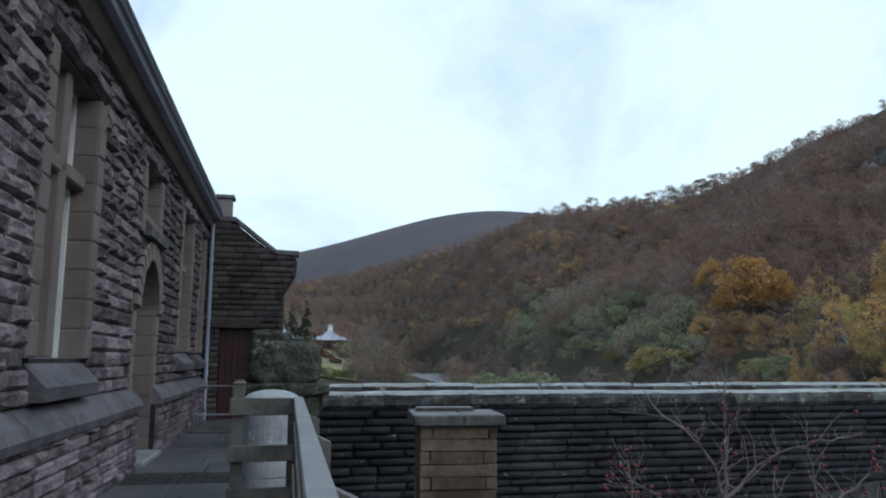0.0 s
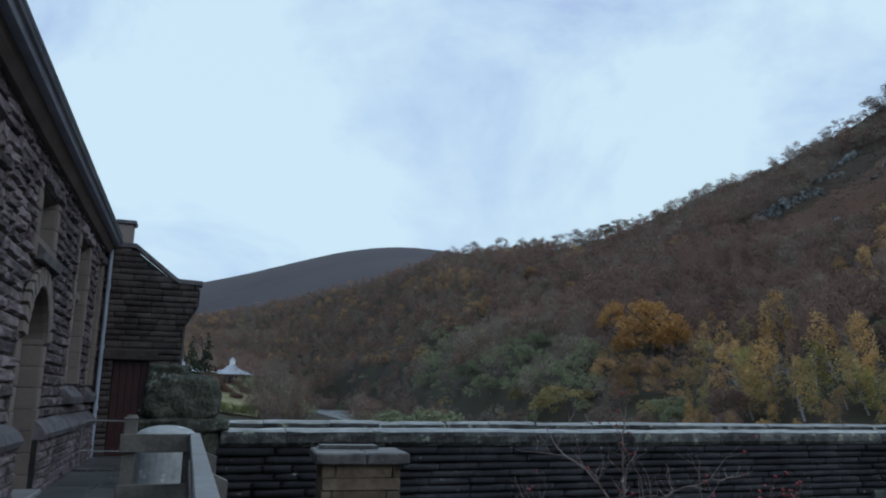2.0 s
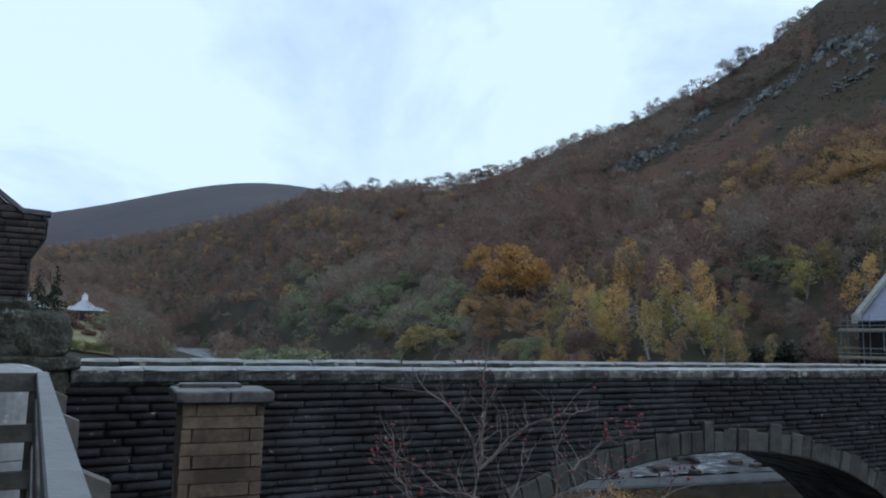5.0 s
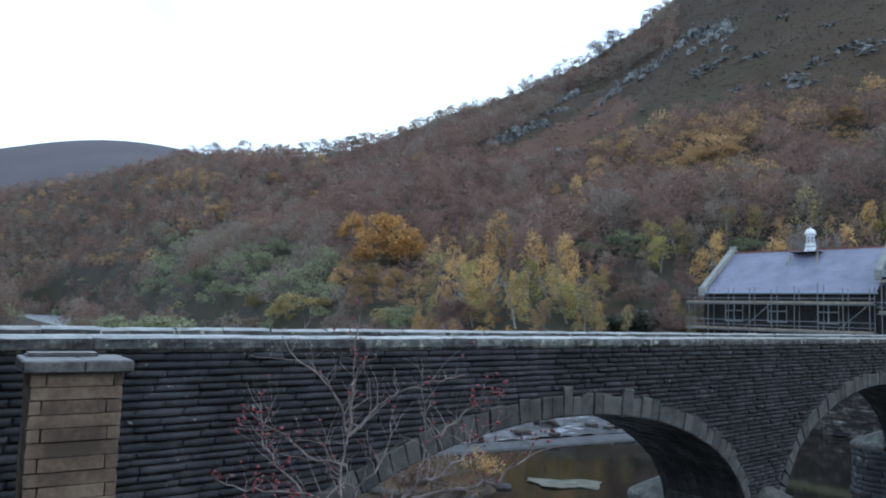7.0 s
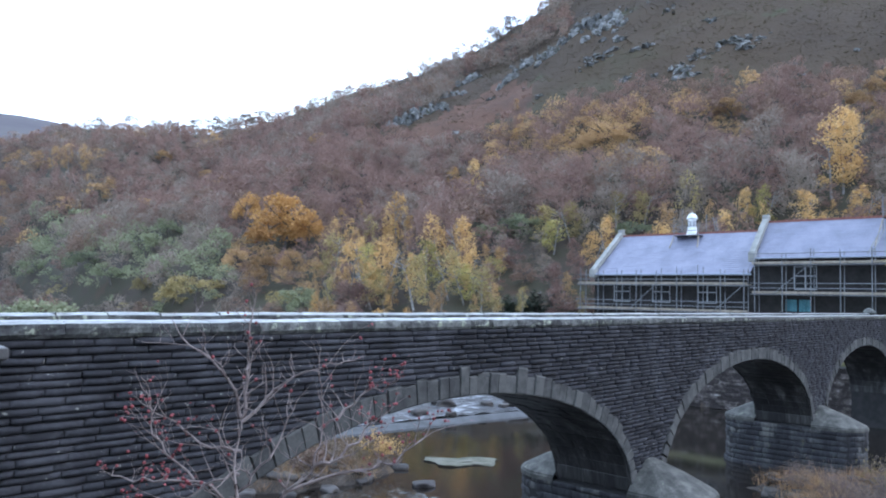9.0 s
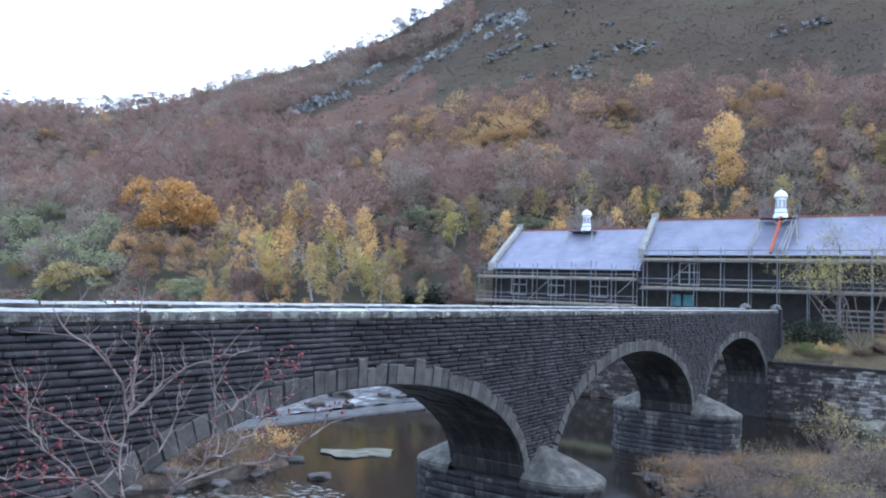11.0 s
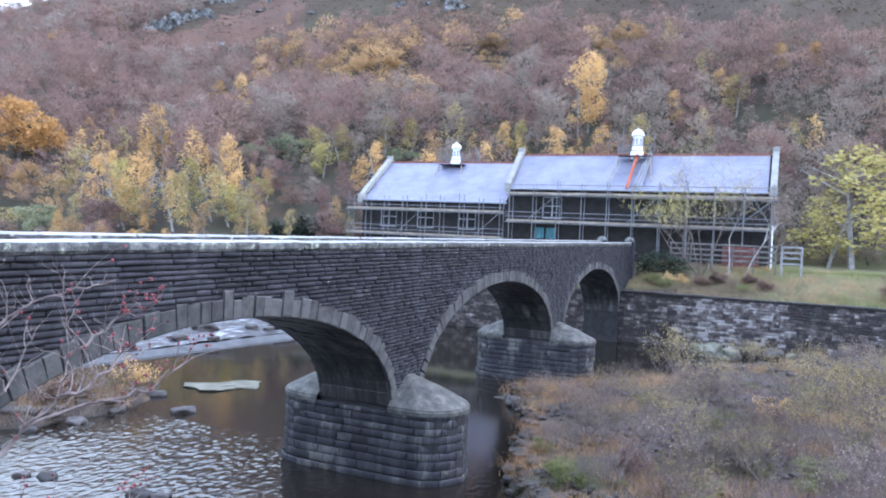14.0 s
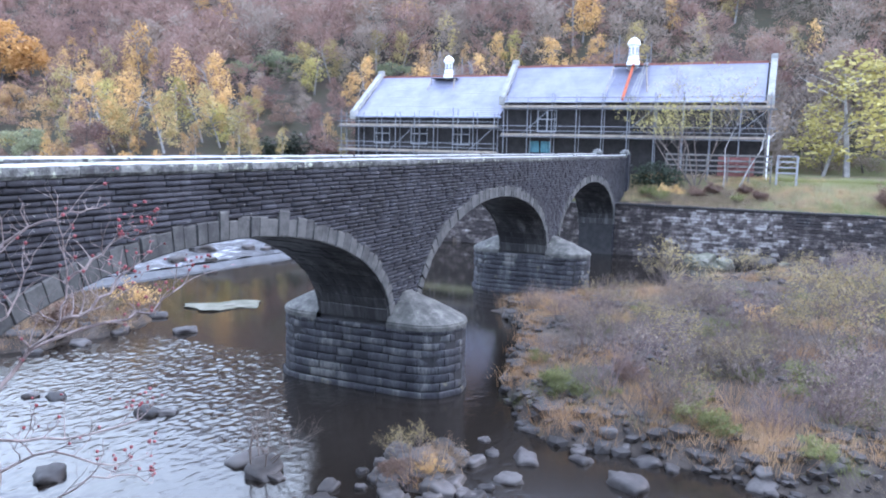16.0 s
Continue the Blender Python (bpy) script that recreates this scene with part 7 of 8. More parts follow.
def bar_grass():
    g = np.random.default_rng(44)
    sets = {0: [], 1: [], 2: []}
    for u, n, x, y, z, rnd in bar_points(8000, 9):
        if z < 0.4:
            continue
        q = noise.noise(Vector((x * 0.3, y * 0.3, 3.3))) + rnd.uniform(-0.2, 0.2)
        e = bar_edge(u, n)
        if e < 4.5 and q > -0.12 and u < 50:
            sets[0].append((x, y, z - 0.03))
        elif q > 0.12:
            sets[0 if q > 0.3 else 1].append((x, y, z - 0.03))
        elif q < -0.3:
            sets[2 if q < -0.42 else 1].append((x, y, z - 0.03))
    rnd = random.Random(3)
    for i in range(560):
        x, y, _ = bw(rnd.gauss(18.6, 0.8), rnd.gauss(8.6, 0.7)) if i < 70 else bw(rnd.uniform(17, 31), rnd.uniform(28, 36))
        if ground_z(x, y) > 0.3:
            sets[rnd.choice((0, 1, 1))].append((x, y, ground_z(x, y)))
    for i in range(500):
        sets[1].append((*bw(rnd.uniform(70, 74), rnd.uniform(-40, 11.5))[:2], 0))
    co, idx = [], []
    for k, pts in sets.items():
        pts = [(x, y, z if z else ground_z(x, y)) for x, y, z in pts]
        h = g.uniform(0.35, 0.85, len(pts)) if k == 0 else g.uniform(0.22, 0.55, len(pts))
        t = grass_tris(pts, g, 34, h, 0.28)
        co.append(t)
        idx.append(np.full(len(t) // 3, k))
    me = mesh_from_tris("dead_grass", np.concatenate(co), [M_STRAW, M_DULLGRASS, M_FRESH], np.concatenate(idx))
    tagged(new("dead_grass", me), "straw-coloured dead grass tussocks on the gravel bar", "grass", kind="stuff")


bar_grass()


def far_bank_grass():
    g = np.random.default_rng(45)
    rnd = random.Random(31)
    sets = {0: [], 1: [], 2: []}
    for i in range(6500):
        u, n = rnd.uniform(68.6, 79), rnd.uniform(-45, 12.5)
        x, y, _ = bw(u, n)
        q = noise.noise(Vector((x * 0.15, y * 0.15, 8.3))) + rnd.uniform(-0.3, 0.3)
        if u > 74.5 and -14 < n < 0.5:
            q -= 0.5
        sets[0 if q > 0.2 else (2 if q < -0.28 else 1)].append((x, y, ground_z(x, y) - 0.03))
    co, idx = [], []
    for k, pts in sets.items():
        h = g.uniform(0.25, 0.6, len(pts))
        t = grass_tris(pts, g, 14, h, 0.32)
        co.append(t)
        idx.append(np.full(len(t) // 3, k))
    me = mesh_from_tris("bank_grass", np.concatenate(co), [M_DULLGRASS, M_STRAW, M_FRESH], np.concatenate(idx))
    tagged(new("bank_grass", me), "rough autumn grass on the far river bank", "grass", kind="stuff")


far_bank_grass()


def add_spike(bm, p, q, r):
    """A thin three-sided twig that runs out to a point."""
    d = (q - p).normalized()
    a = d.cross(Vector((0.3, 0.5, 0.8))).normalized() * r
    b = d.cross(a)
    v = [bm.verts.new(p + a), bm.verts.new(p - a * 0.5 + b * 0.87), bm.verts.new(p - a * 0.5 - b * 0.87), bm.verts.new(q)]
    for i in range(3):
        bm.faces.new((v[i], v[(i + 1) % 3], v[3]))


def shrub_parts(seed, height, spread, stems, depth, thick, leaf_every=0.0):
    """Branches as one mesh and the places of leaves on them."""
    rnd = random.Random(seed)
    bm = bmesh.new()
    tips = []

    def grow(p, d, ln, r, lvl):
        segs = 3 if lvl < 2 else 2
        for i in range(segs):
            d = (d + Vector((rnd.gauss(0, 0.2), rnd.gauss(0, 0.2), rnd.gauss(0.05, 0.13)))).normalized()
            q = p + d * ln / segs
            if lvl >= depth and i == segs - 1:
                add_spike(bm, p, q, r)
            else:
                add_tube(bm, p, q, r, r * 0.78, 4 if lvl < 1 else 3, 0, False)
            r *= 0.78
            p = q
            if lvl < depth and (i > 0 or lvl > 0):
                for b in range(rnd.choice((1, 2, 2))):
                    a = rnd.uniform(0, 6.28)
                    side = Vector((math.cos(a), math.sin(a), rnd.uniform(-0.05, 0.75)))
                    grow(p, (d * 0.55 + side * 0.75).normalized(), ln * rnd.uniform(0.42, 0.66), r * 0.72, lvl + 1)
            if lvl >= depth - 1:
                tips.append(p.copy())

    for s in range(stems):
        a = 2 * math.pi * s / stems + rnd.uniform(-0.5, 0.5)
        o = Vector((math.cos(a) * 0.06 * spread, math.sin(a) * 0.06 * spread, -0.1))
        d = Vector((math.cos(a) * spread / height, math.sin(a) * spread / height, 1.0)).normalized()
        grow(o, d, height * rnd.uniform(0.6, 0.85), thick, 0)
    return bm, tips


def leaf_mesh(tips, seed, per, size, mat, share=1.0):
    g = np.random.default_rng(seed)
    pts = np.array([t[:] for t in tips if g.random() < share])
    if not len(pts):
        pts = np.array([tips[0][:]])
    p = np.repeat(pts, per, 0) + g.normal(size=(len(pts) * per, 3)) * size * 1.3
    e1 = g.normal(size=p.shape)
    e1 /= np.linalg.norm(e1, axis=1)[:, None]
    e2 = np.cross(e1, g.normal(size=p.shape))
    e2 /= np.linalg.norm(e2, axis=1)[:, None]
    k = g.uniform(0.5, 1.2, len(p))[:, None] * size
    return mesh_from_tris("foliage", np.stack([p - e1 * k, p + e1 * k * 0.6 + e2 * k * 0.7, p + e1 * k * 0.6 - e2 * k * 0.7], 1).reshape(-1, 3), [mat])


SHRUB_KINDS = []
for i, (h, sp, st, tw, leaf, per, size, share, words) in enumerate((
        (1.5, 1.0, 7, M_TWIG, None, 0, 0, 0, "bare grey twiggy shrub on the gravel bar"),
        (1.3, 1.1, 8, M_REDTWIG, None, 0, 0, 0, "bare reddish twiggy shrub on the gravel bar"),
        (1.6, 1.0, 6, M_TWIG, LEAVES[OLIVE], 2, 0.034, 0.36, "willow shrub with sparse yellow-green leaves"),
        (1.1, 1.2, 7, M_TWIG, M_DULLGRASS, 2, 0.045, 0.35, "low shrub with withered tan leaves"),
        (0.8, 1.0, 7, M_TWIG, M_FRESH, 3, 0.042, 0.7, "low green bramble clump among stones"),
        (1.7, 0.9, 6, M_REDTWIG, LEAVES[GREY], 1, 0.04, 0.4, "tall bare shrub with a few dry leaves"),
        (0.8, 1.2, 8, M_REDTWIG, LEAVES[RUST], 5, 0.06, 0.9, "low rust-brown bracken clump on the river bank"),
        (1.1, 1.0, 6, M_TWIG, LEAVES[GOLD], 2, 0.05, 0.5, "yellow-leaved willow shrub on the river spur"))):
    bm, tips = shrub_parts(300 + i, h, sp, st, 3, 0.02)
    ob = thing("shrub", Matrix.Translation(bw(30 + i, 0, ground_z(*bw(30 + i, 0)[:2]))), words, "shrub", "gravel bar shrubs")
    part("branchwork", bm, tw, ob)
    if leaf:
        lf = new("foliage", leaf_mesh(tips, i, per, size, leaf, share))
        lf.parent = ob
    SHRUB_KINDS.append(ob)
SCRUB = []


def scrub(k, m):
    """Set a shrub of one kind into the joined scrub."""
    SCRUB.append((k, m))


n_shrub = 0
for u, n, x, y, z, rnd in bar_points(1500, 19):
    if bar_edge(u, n) > 2.4 and z > 0.45 and n_shrub < 300:
        q = rnd.random()
        k = 0 if q < 0.28 else (1 if q < 0.5 else (2 if q < 0.64 else (3 if q < 0.76 else (4 if q < 0.87 else 5))))
        s = rnd.uniform(0.6, 1.35) * (0.6 if k == 4 else 1.0) * (0.55 if interp(u, BAR_FAR_U, BAR_FAR_N) - n < 5 else 1.0)
        m = Matrix.Translation((x, y, z)) @ Matrix.Rotation(rnd.uniform(0, 6.28), 4, "Z") @ Matrix.Scale(s, 4)
        if u < 38:
            copy_thing(SHRUB_KINDS[k], m)
        elif noise.noise(Vector((u * 0.25, n * 0.25, 2.0))) > -0.12:
            scrub(k, m)
        n_shrub += 1
# single shrubs by their place along and across the bridge, kind and size: islets, spur and near bank, far bank, then the bar
for rows in (
        ((16.9, 13.0, 0, 1.35), (18.9, 8.9, 2, 0.6), (18.2, 8.2, 7, 0.5), (19.3, 8.0, 3, 0.6), (18.0, 9.3, 6, 0.5), (19.0, 9.6, 2, 0.55), (17.6, 8.6, 1, 0.7)),
        ((28.2, 29.4, 7, 1.3), (27.0, 30.4, 3, 1.2), (26.0, 30.8, 3, 1.3), (24.6, 31.0, 6, 1.2), (23.2, 31.4, 3, 1.3), (29.2, 30.2, 1, 1.2), (22.0, 32.0, 3, 1.4), (10.2, 19.0, 3, 1.3), (9.2, 21.5, 2, 1.6), (8.0, 18.5, 3, 1.2), (10.0, 23.0, 2, 1.4), (9.0, 25.0, 5, 1.4)),
        ((71.5, 6.5, 6, 0.9), (72.3, 5.2, 6, 1.0), (71.2, 4.0, 3, 0.9), (72.6, 2.6, 6, 0.8), (71.4, 1.2, 6, 0.8), (70.8, 8.2, 7, 0.9), (71.0, 9.4, 7, 0.9), (71, -9, 6, 1.6), (72, -11, 6, 1.8), (71.3, -13, 3, 1.6), (73, -15, 6, 2.2), (74, -18, 6, 2.4), (72, -20, 6, 2.2), (75, -13, 1, 2.4), (70.3, 9.5, 4, 1.1), (71.0, 10.8, 4, 1.2), (70.5, 3.0, 4, 0.9)),
        ((50.5, 5.6, 2, 1.8), (49.7, 6.2, 2, 1.2), (55, 2.0, 2, 1.1), (57.5, 1.0, 2, 1.1), (46.0, -0.4, 2, 1.3), (36.0, -2.4, 2, 1.6), (39.5, -4.2, 2, 1.8), (42.5, -4.4, 2, 1.6), (34.0, -4.8, 2, 1.8), (45.5, -6.0, 2, 1.8), (24.6, 1.7, 4, 1.1), (24.0, 1.0, 4, 0.9), (26.2, 6.9, 4, 0.8), (25.2, 6.2, 4, 0.9), (30.2, -1.7, 4, 1.2), (23.2, -1.7, 4, 0.8), (24.4, 3.3, 0, 1.3), (25.2, 2.7, 1, 1.4), (26.6, 5.0, 1, 1.5), (28.0, 4.4, 6, 0.8))):
    for u, n, k, s in rows:
        x, y, _ = bw(u, n)
        copy_thing(SHRUB_KINDS[k], Matrix.Translation((x, y, max(WATER_Z - 0.05, ground_z(x, y)))) @ Matrix.Rotation(u, 4, "Z") @ Matrix.Scale(s, 4))

# berry shrub on the near bank
def limbed_shrub(limbs, seed):
    """A crooked shrub: main limbs as (x, z) lines with a first thickness, set with short forked twigs."""
    rnd = random.Random(seed)
    bm, tips = bmesh.new(), []

    def twig(p, d, ln, r, lvl):
        for i in range(3):
            d = (d + Vector((rnd.gauss(0, 0.3), rnd.gauss(0, 0.3), rnd.gauss(0.12, 0.22)))).normalized()
            q = p + d * ln / 3
            add_tube(bm, p, q, r, r * 0.8, 4, 0, i == 2)
            p, r = q, r * 0.8
            if lvl < 2 and rnd.random() < (0.75 if lvl == 0 else 0.5):
                side = Vector((rnd.gauss(0, 1), rnd.gauss(0, 0.7), rnd.uniform(-0.1, 1.0))).normalized()
                twig(p, (d * 0.6 + side * 0.8).normalized(), ln * rnd.uniform(0.4, 0.65), r * 0.75, lvl + 1)
        tips.append(p.copy())

    for r, pts in limbs:
        y = rnd.uniform(-0.12, 0.12)
        line = [Vector((x, y + rnd.gauss(0, 0.06), z)) for x, z in pts]
        for k, (p, q) in enumerate(zip(line, line[1:])):
            # each stretch bends twice on its way
            ways = [p] + [p.lerp(q, t) + Vector((rnd.gauss(0, 0.018), rnd.gauss(0, 0.03), rnd.gauss(0, 0.018))) for t in (0.35, 0.7)] + [q]
            for a, b in zip(ways, ways[1:]):
                add_tube(bm, a, b, r, r * 0.9, 6, 0, False)
                r *= 0.9
                if b.z > -1.5 and rnd.random() < 0.95:
                    side = Vector((rnd.gauss(0, 1), rnd.gauss(0, 0.8), rnd.uniform(-0.2, 1.0))).normalized()
                    twig(b, ((b - a).normalized() * 0.55 + side * 0.8).normalized(), rnd.uniform(0.14, 0.42), max(0.005, r * 0.55), 0)
        twig(line[-1], (line[-1] - line[-2]).normalized(), 0.22, r, 0)
    return bm, tips


SHRUB_LINES = (
    (0.034, ((0.0, -3.4), (0.0, -0.9), (0.02, 0.0), (-0.03, 0.3), (0.0, 0.55), (0.02, 0.74))),
    (0.02, ((0.02, 0.72), (-0.05, 1.0), (-0.28, 1.3), (-0.56, 1.5))),
    (0.02, ((0.02, 0.72), (0.06, 1.1), (0.05, 1.35), (0.08, 1.7))),
    (0.018, ((0.03, 0.72), (0.3, 1.0), (0.6, 1.2), (0.9, 1.27))),
    (0.016, ((0.03, 0.45), (-0.25, 0.46), (-0.5, 0.65), (-0.75, 0.8))),
    (0.018, ((0.02, -0.1), (-0.35, 0.16), (-0.75, 0.18), (-1.05, 0.22))),
    (0.014, ((-0.4, 0.17), (-0.66, 0.42), (-0.8, 0.68), (-0.82, 0.95))),
    (0.03, ((0.0, -0.62), (0.2, -0.25), (0.45, 0.05), (0.7, 0.28), (0.78, 0.6), (0.76, 1.05))),
    (0.02, ((0.72, 0.3), (0.95, 0.36), (1.2, 0.62), (1.3, 0.7))),
    (0.017, ((0.77, 0.6), (1.0, 0.8), (1.2, 0.98), (1.4, 1.06))),
    (0.018, ((0.42, 0.02), (1.1, 0.2), (1.5, 0.26), (1.8, 0.52))),
    (0.02, ((0.0, -1.05), (0.15, -0.78), (0.7, -0.86), (1.35, -0.8))),
    (0.02, ((0.0, -1.35), (0.17, -1.1), (0.6, -0.95), (1.1, -1.2))),
    (0.016, ((0.0, -1.7), (0.5, -1.5), (0.9, -1.25), (1.3, -1.35))),
    (0.016, ((0.02, 0.05), (0.2, 0.3), (0.38, 0.52), (0.5, 0.8))),
    (0.016, ((0.02, 0.25), (-0.2, 0.2), (-0.45, 0.02), (-0.8, -0.05))),
)
bm, tips = limbed_shrub(SHRUB_LINES, 31)
berry = thing("berry_shrub", pose(2.32, 7.13, 7.66, 0, 0, -20), "leafless thorny shrub with scattered red berries and leaves", "shrub")
part("branchwork", bm, M_THORN, berry)
rnd = random.Random(14)
BERRIES = []
for i in range(3):
    bm = bmesh.new()
    bmesh.ops.create_icosphere(bm, subdivisions=1, radius=rnd.uniform(0.013, 0.021))
    me = bpy.data.meshes.new("berry")
    bm.to_mesh(me)
    bm.free()
    me.materials.append(M_BERRY)
    BERRIES.append(me)
for t in tips:
    if rnd.random() < (0.4 if t.x < -0.3 and t.z < 1.0 or t.x > 1.2 else 0.07):
        for k in range(1):
            shared("berry", BERRIES[rnd.randrange(3)], berry, Matrix.Translation(t + Vector((rnd.gauss(0, 0.012), rnd.gauss(0, 0.012), -0.01 * k))))
lf = new("foliage", leaf_mesh([t for t in tips if t.x < -0.2 and t.z < 1.0 or t.x > 1.1], 5, 1, 0.02, M_BERRY, 0.45))
lf.parent = berry

# young birches before the far house
for u, n, h, seed, leaf in ((73.6, 6.9, 9.6, 501, LEAVES[LIME]), (74.1, 8.8, 7.8, 502, LEAVES[LIME]), (73.0, 4.5, 9.4, 503, LEAVES[TAN]), (73.8, 3.2, 8.6, 504, LEAVES[TAN])):
    bm, tips = shrub_parts(seed, h * 0.95, h * 0.26, 4 if seed < 503 else 1, 4, 0.075)
    x, y, _ = bw(u, n)
    ob = thing("young_birch", Matrix.Translation((x, y, ground_z(x, y))), "slender young birch with sparse yellowing leaves", "tree", "bank birches")
    part("branchwork", bm, M_TWIG if seed < 503 else M_BIRCH, ob)
    lf = new("foliage", leaf_mesh(tips, seed, 2, 0.08, leaf, 0.5 if seed < 503 else 0.2))
    lf.parent = ob

# dark evergreen hedge at the bridge end
g = np.random.default_rng(8)
pts = []
for i in range(1500):
    u, n, z = g.uniform(72.8, 75), g.uniform(8.0, 12.6), g.uniform(4.5, 8.3)
    pts.append(Vector(bw(u, n, z - 0.25 * abs(n - 10.5))))
hedge = new("hedge", leaf_mesh(pts, 7, 2, 0.16, LEAVES[NEEDLE]))
tagged(hedge, "dark evergreen bushes beside the bridge end", "hedge")

# ---- rapids and weir ----
M_FOAM = material("white_water", [(0.01, 0.01, 0.011), (0.02, 0.019, 0.02), (0.07, 0.072, 0.08), (0.42, 0.44, 0.47)], 1.1, 0.4, 0.9, 6.0, stretch=(0.5, 1.5, 1), bump_dist=0.15)
M_WEIR = material("wet_weir_stone", [(0.03, 0.03, 0.03), (0.08, 0.083, 0.088)], 0.8, 0.6, 0.4, 6)
weir = thing("weir", Matrix.Identity(4), "low straight stone weir with white water running over", "weir")
p, q = Vector((12.0, 46.0, 0.2)), Vector((62.0, 50.2, 0.2))
d = (q - p).normalized()
s = Vector((-d.y, d.x, 0))
bm = bmesh.new()
sec = [(-0.9, -0.6), (-0.5, 0.02), (0.3, 0.3), (0.8, 0.3), (1.4, -0.5)]
rows = [[bm.verts.new(p.lerp(q, t) + s * a + Vector((0, 0, b))) for a, b in sec] for t in (0, 1)]
for i in range(len(sec) - 1):
    bm.faces.new((rows[0][i], rows[1][i], rows[1][i + 1], rows[0][i + 1]))
part("weir_sill", bm, M_WEIR, weir)
bm = bmesh.new()
rows = []
for i in range(110):
    t = i / 109
    row = []
    for j in range(26):
        v = p.lerp(q, t) + s * (j * 0.55 + 0.6)
        z = 0.56 + 0.04 * j + 0.16 * noise.noise(Vector((v.x * 0.7, v.y * 0.9, 1.0))) + 0.08 * noise.noise(Vector((v.x * 2, v.y * 2.4, 4)))
        row.append(bm.verts.new((v.x, v.y, z)))
    rows.append(row)
for a, b in zip(rows, rows[1:]):
    for j in range(25):
        bm.faces.new((a[j], b[j], b[j + 1], a[j + 1]))
part("white_water", bm, M_FOAM, weir, "broken white rapids", None, True)
rnd = random.Random(66)
for i in range(34):
    t, k = rnd.random(), rnd.uniform(0.5, 16)
    v = p.lerp(q, t) + s * k
    ob = new("rapid_stone", RIVER_ROCKS[i % 8])
    sc = rnd.uniform(0.25, 0.7)
    ob.matrix_basis = Matrix.Translation((v.x, v.y, 0.7 + 0.03 * k)) @ Matrix.Diagonal((sc * 1.4, sc, sc * 0.6, 1))
    tagged(ob, "dark wet rock among the white rapids", "boulder", "rapid rocks")
x, y, _ = bw(33.6, 28.2)
bm = boulder_bm(1.7, 1.0, 0.14, 71.0, 3, 0.6)
slab = mesh_object("river_slab", bm, M_MOSSROCK, None, "", pose(x, y, WATER_Z - 0.02, 0, 0, -28))
tagged(slab, "pale greenish rock slab just breaking the river surface", "rock")

# broken water far up the valley, seen over the parapet
bm = bmesh.new()
rows = []
for i in range(60):
    r = 250 + i * 3.2
    a0, w = interp(r, RIV_R, RIV_AZ), interp(r, RIV_R, RIV_W) * 0.95
    row = []
    for j in range(15):
        x, y = polar(a0 + math.degrees((j / 7 - 1) * w / r), r)
        row.append(bm.verts.new((x, y, upstream_level(r) + 0.12 + 0.22 * noise.noise(Vector((x * 0.25, y * 0.2, 3.0))))))
    rows.append(row)
for a, b in zip(rows, rows[1:]):
    for j in range(14):
        bm.faces.new((a[j], a[j + 1], b[j + 1], b[j]))
M_RAPID = material("far_rapids", [(0.03, 0.033, 0.036), (0.096, 0.102, 0.108), (0.3, 0.318, 0.336)], 0.3, 0.4, 0.6, 2.0, stretch=(1.4, 0.4, 1), bump_dist=0.15)
tagged(mesh_object("rapids", bm, M_RAPID, smooth=True), "pale broken rapids far up the valley river", "river", kind="structure")

# ---- village houses far behind the parapet ----
M_FARROOF = material("pale_lead_roof", [(0.3, 0.32, 0.36), (0.42, 0.44, 0.48)], 0.6, 0.6, 0.1, 5)
M_REDWALL = material("dull_red_wall", [(0.12, 0.06, 0.05), (0.18, 0.09, 0.075)], 0.6, 0.9, 0.2, 5)
M_FIELD = material("lawn_grass", [(0.128, 0.12, 0.056), (0.216, 0.2, 0.096), (0.288, 0.256, 0.144)], 0.22, 0.95, 0.3, 3)


def pavilion(x, y, z, w, l, eave, peak, lantern, rot, words):
    ob = thing("pavilion", pose(x, y, z, 0, 0, rot), words, "house", "village houses")
    bm = bmesh.new()
    add_box(bm, -w, w, -l, l, -3, eave)
    part("wall", bm, M_REDWALL, ob, "dull red wall")
    for i in (-2, -1, 0, 1, 2):
        bm = bmesh.new()
        add_box(bm, i * w * 0.36 - 0.5, i * w * 0.36 + 0.5, -l - 0.06, -l + 0.02, eave - 1.8, eave - 0.4)
        part("window", bm, M_GLASS, ob)
    bm = bmesh.new()
    e = [bm.verts.new(v) for v in ((-w - 0.9, -l - 0.9, eave), (w + 0.9, -l - 0.9, eave), (w + 0.9, l + 0.9, eave), (-w - 0.9, l + 0.9, eave))]
    m = [bm.verts.new((a * w * 0.45, b * l * 0.45, eave + (peak - eave) * 0.5)) for a, b in ((-1, -1), (1, -1), (1, 1), (-1, 1))]
    t = [bm.verts.new((a * 0.5, b * 0.5, peak)) for a, b in ((-1, -1), (1, -1), (1, 1), (-1, 1))]
    for lo, hi in ((e, m), (m, t)):
        for i in range(4):
            bm.faces.new((lo[i], lo[(i + 1) % 4], hi[(i + 1) % 4], hi[i]))
    bm.faces.new(t)
    bm.faces.new(e[::-1])
    part("roof", bm, M_FARROOF, ob, "pale swept pyramid roof")
    if lantern:
        bm = bmesh.new()
        add_box(bm, -0.55, 0.55, -0.55, 0.55, peak - 0.2, peak + 0.8)
        part("lantern", bm, M_WHITE, ob)
        bm = bmesh.new()
        add_tube(bm, (0, 0, peak + 0.8), (0, 0, peak + 1.5), 0.7, 0.05, 8)
        part("lantern_cap", bm, M_FARROOF, ob)


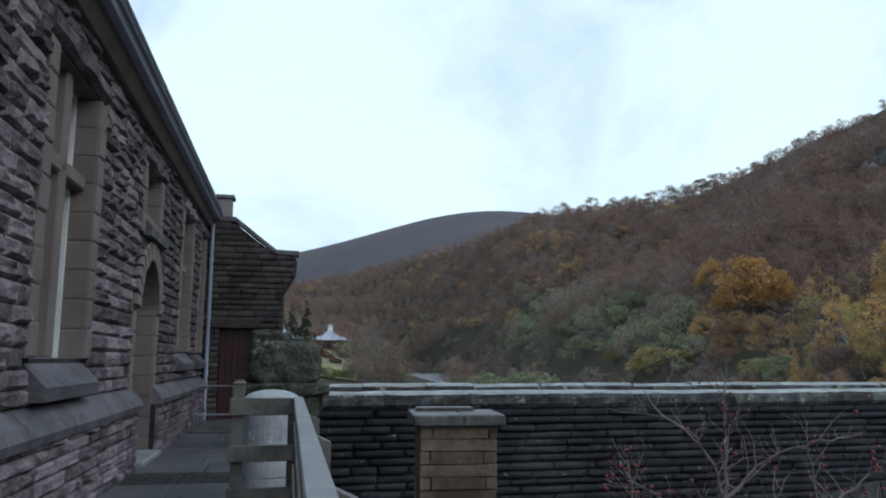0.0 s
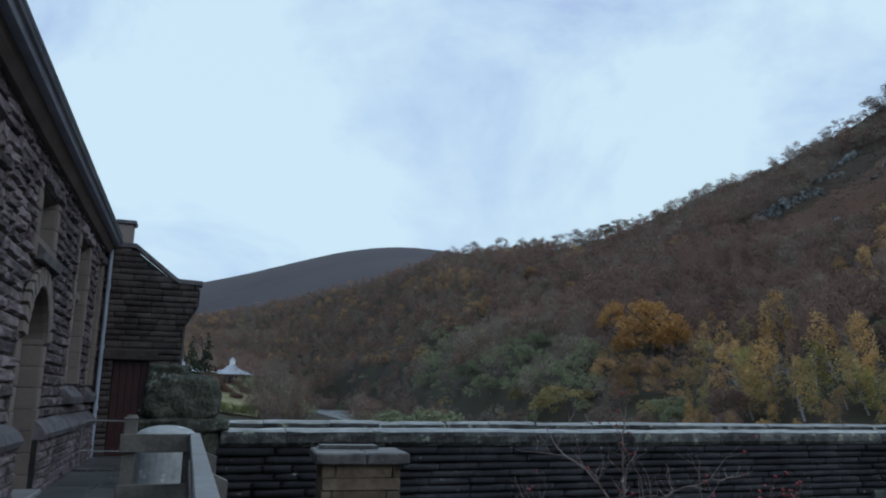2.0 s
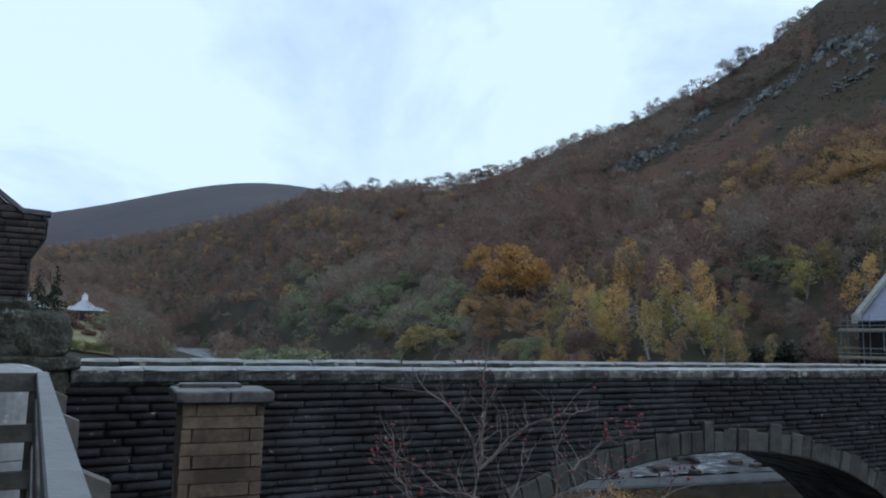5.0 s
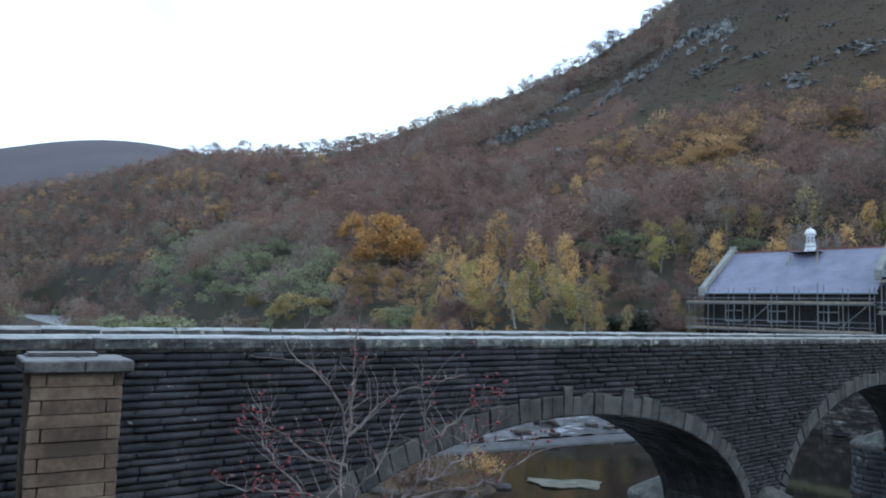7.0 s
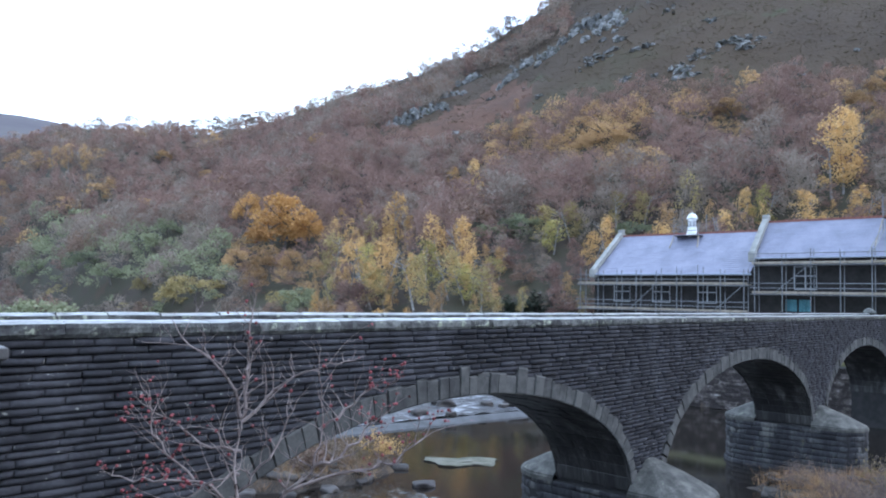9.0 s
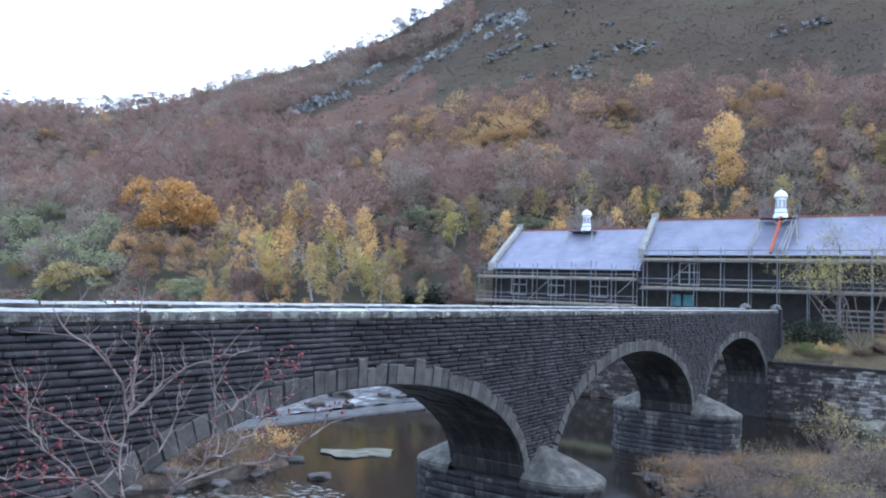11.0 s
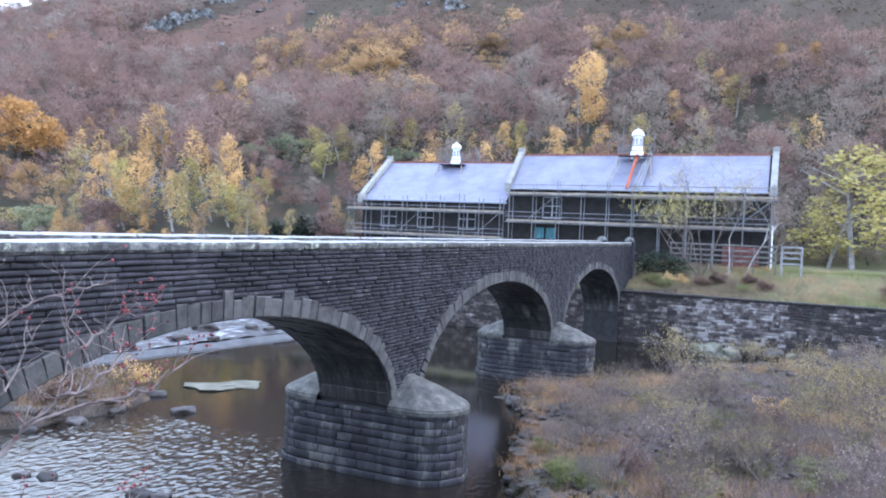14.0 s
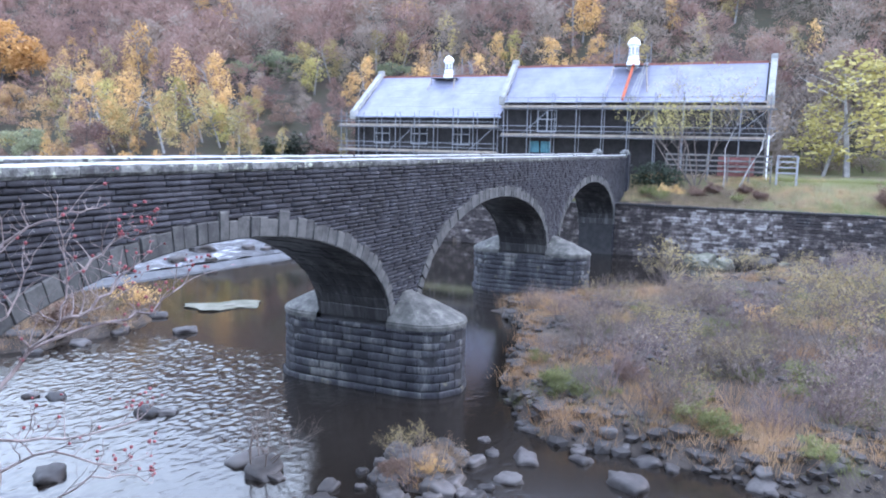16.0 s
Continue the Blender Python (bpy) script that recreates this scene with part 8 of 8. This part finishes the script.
x, y = polar(-10.1, 170)
pavilion(x, y, 10.6, 3.9, 3.6, 3.2, 5.4, True, 8, "pavilion with a pale pyramid roof and small lantern")
x, y = polar(-12.3, 172)
pavilion(x, y, 10.8, 3.6, 2.5, 3.3, 4.2, False, 8, "low pale-roofed house beside the pavilion")
x, y = polar(-13.6, 165)
pavilion(x, y, 11.0, 2.8, 3.0, 3.0, 5.6, False, 12, "small steep-roofed house among trees")
bm = bmesh.new()
rows = []
for i in range(12):
    row = []
    for j in range(10):
        x, y = polar(-11.3 + 0.36 * j, 116 + 4.3 * i)
        row.append(bm.verts.new((x, y, ground_z(x, y) + 0.25)))
    rows.append(row)
for a, b in zip(rows, rows[1:]):
    for j in range(9):
        bm.faces.new((a[j], a[j + 1], b[j + 1], b[j]))
tagged(mesh_object("lawn", bm, M_FIELD), "yellow-green sloping lawn below the village houses", "lawn", kind="structure")
for a, r, k, s in ((-10.9, 118, 4, 2.2), (-10.0, 116, 4, 2.0), (-9.0, 118, 4, 2.2), (-8.4, 122, 3, 2.4), (-8.2, 134, 1, 3.0), (-7.9, 142, 3, 3.0), (-7.6, 150, 5, 3.2), (-9.4, 160, 6, 2.0), (-8.6, 162, 6, 2.2), (-6.9, 150, 1, 3.4), (-6.2, 162, 1, 3.6), (-7.3, 158, 3, 3.4), (-9.6, 138, 6, 1.4), (-10.4, 146, 6, 1.6), (-9.0, 150, 6, 1.5), (-11.5, 140, 6, 3.0), (-11.8, 150, 3, 3.2), (-8.1, 117, 3, 2.6), (-7.7, 113, 5, 2.4), (-7.9, 127, 6, 2.4), (-7.2, 120, 3, 2.8), (-6.7, 128, 5, 2.8), (-7.4, 134, 6, 2.8), (-6.3, 136, 3, 3.0), (-6.8, 142, 1, 3.2), (-6.0, 146, 6, 2.6), (-5.6, 152, 3, 2.6), (-5.9, 122, 3, 2.4), (-5.2, 132, 1, 2.4), (-4.9, 142, 3, 2.2)):
    x, y = polar(a, r)
    scrub(k, Matrix.Translation((x, y, ground_z(x, y))) @ Matrix.Rotation(a, 4, "Z") @ Matrix.Scale(s, 4))

rnd = random.Random(23)
for i in range(30):
    a, r = rnd.uniform(-7.4, -5.2), rnd.uniform(150, 215)
    x, y = polar(a, r)
    scrub(rnd.choice((1, 3, 5, 6)), Matrix.Translation((x, y, ground_z(x, y))) @ Matrix.Rotation(a, 4, "Z") @ Matrix.Scale(rnd.uniform(3.0, 4.6), 4))

def join_scrub():
    co, idx, mats = [], [], []
    src = []
    for ob in SHRUB_KINDS:
        rows = []
        for c in ob.children:
            me = c.data
            me.calc_loop_triangles()
            v = np.empty(len(me.vertices) * 3)
            me.vertices.foreach_get("co", v)
            t = np.empty(len(me.loop_triangles) * 3, dtype=np.int32)
            me.loop_triangles.foreach_get("vertices", t)
            if me.materials[0] not in mats:
                mats.append(me.materials[0])
            rows.append((v.reshape(-1, 3)[t], mats.index(me.materials[0])))
        src.append(rows)
    for k, m in SCRUB:
        mm = np.array(m)
        for v, i in src[k]:
            co.append(v @ mm[:3, :3].T + mm[:3, 3])
            idx.append(np.full(len(v) // 3, i))
    me = mesh_from_tris("scrub", np.concatenate(co), mats, np.concatenate(idx))
    tagged(new("scrub", me), "bare grey and mauve scrub over the far gravel and banks", "scrub", kind="stuff")


join_scrub()

# concrete ledge standing out of the river beside the gravel bar
ledge = thing("concrete_ledge", BR, "low dark concrete ledge with a pale sloping top in the river", "ledge")
# Solid near-black box stands in for the shaded opening below the slab.
bm = bmesh.new()
add_box(bm, 60.2, 63.8, -26, -5.0, -0.8, 0.75)
part("footing", bm, M_DARK, ledge, "dark block in place of the shaded recess under the slab")
bm = bmesh.new()
add_prism(bm, [(59.9, 0.75), (64.0, 1.05), (64.0, 1.3), (59.9, 1.0)], -26, -4.8)
bmesh.ops.bevel(bm, geom=bm.edges[:], offset=0.03, segments=1, affect="EDGES")
part("top_slab", bm, M_WEIR, ledge, "grey weathered concrete top")
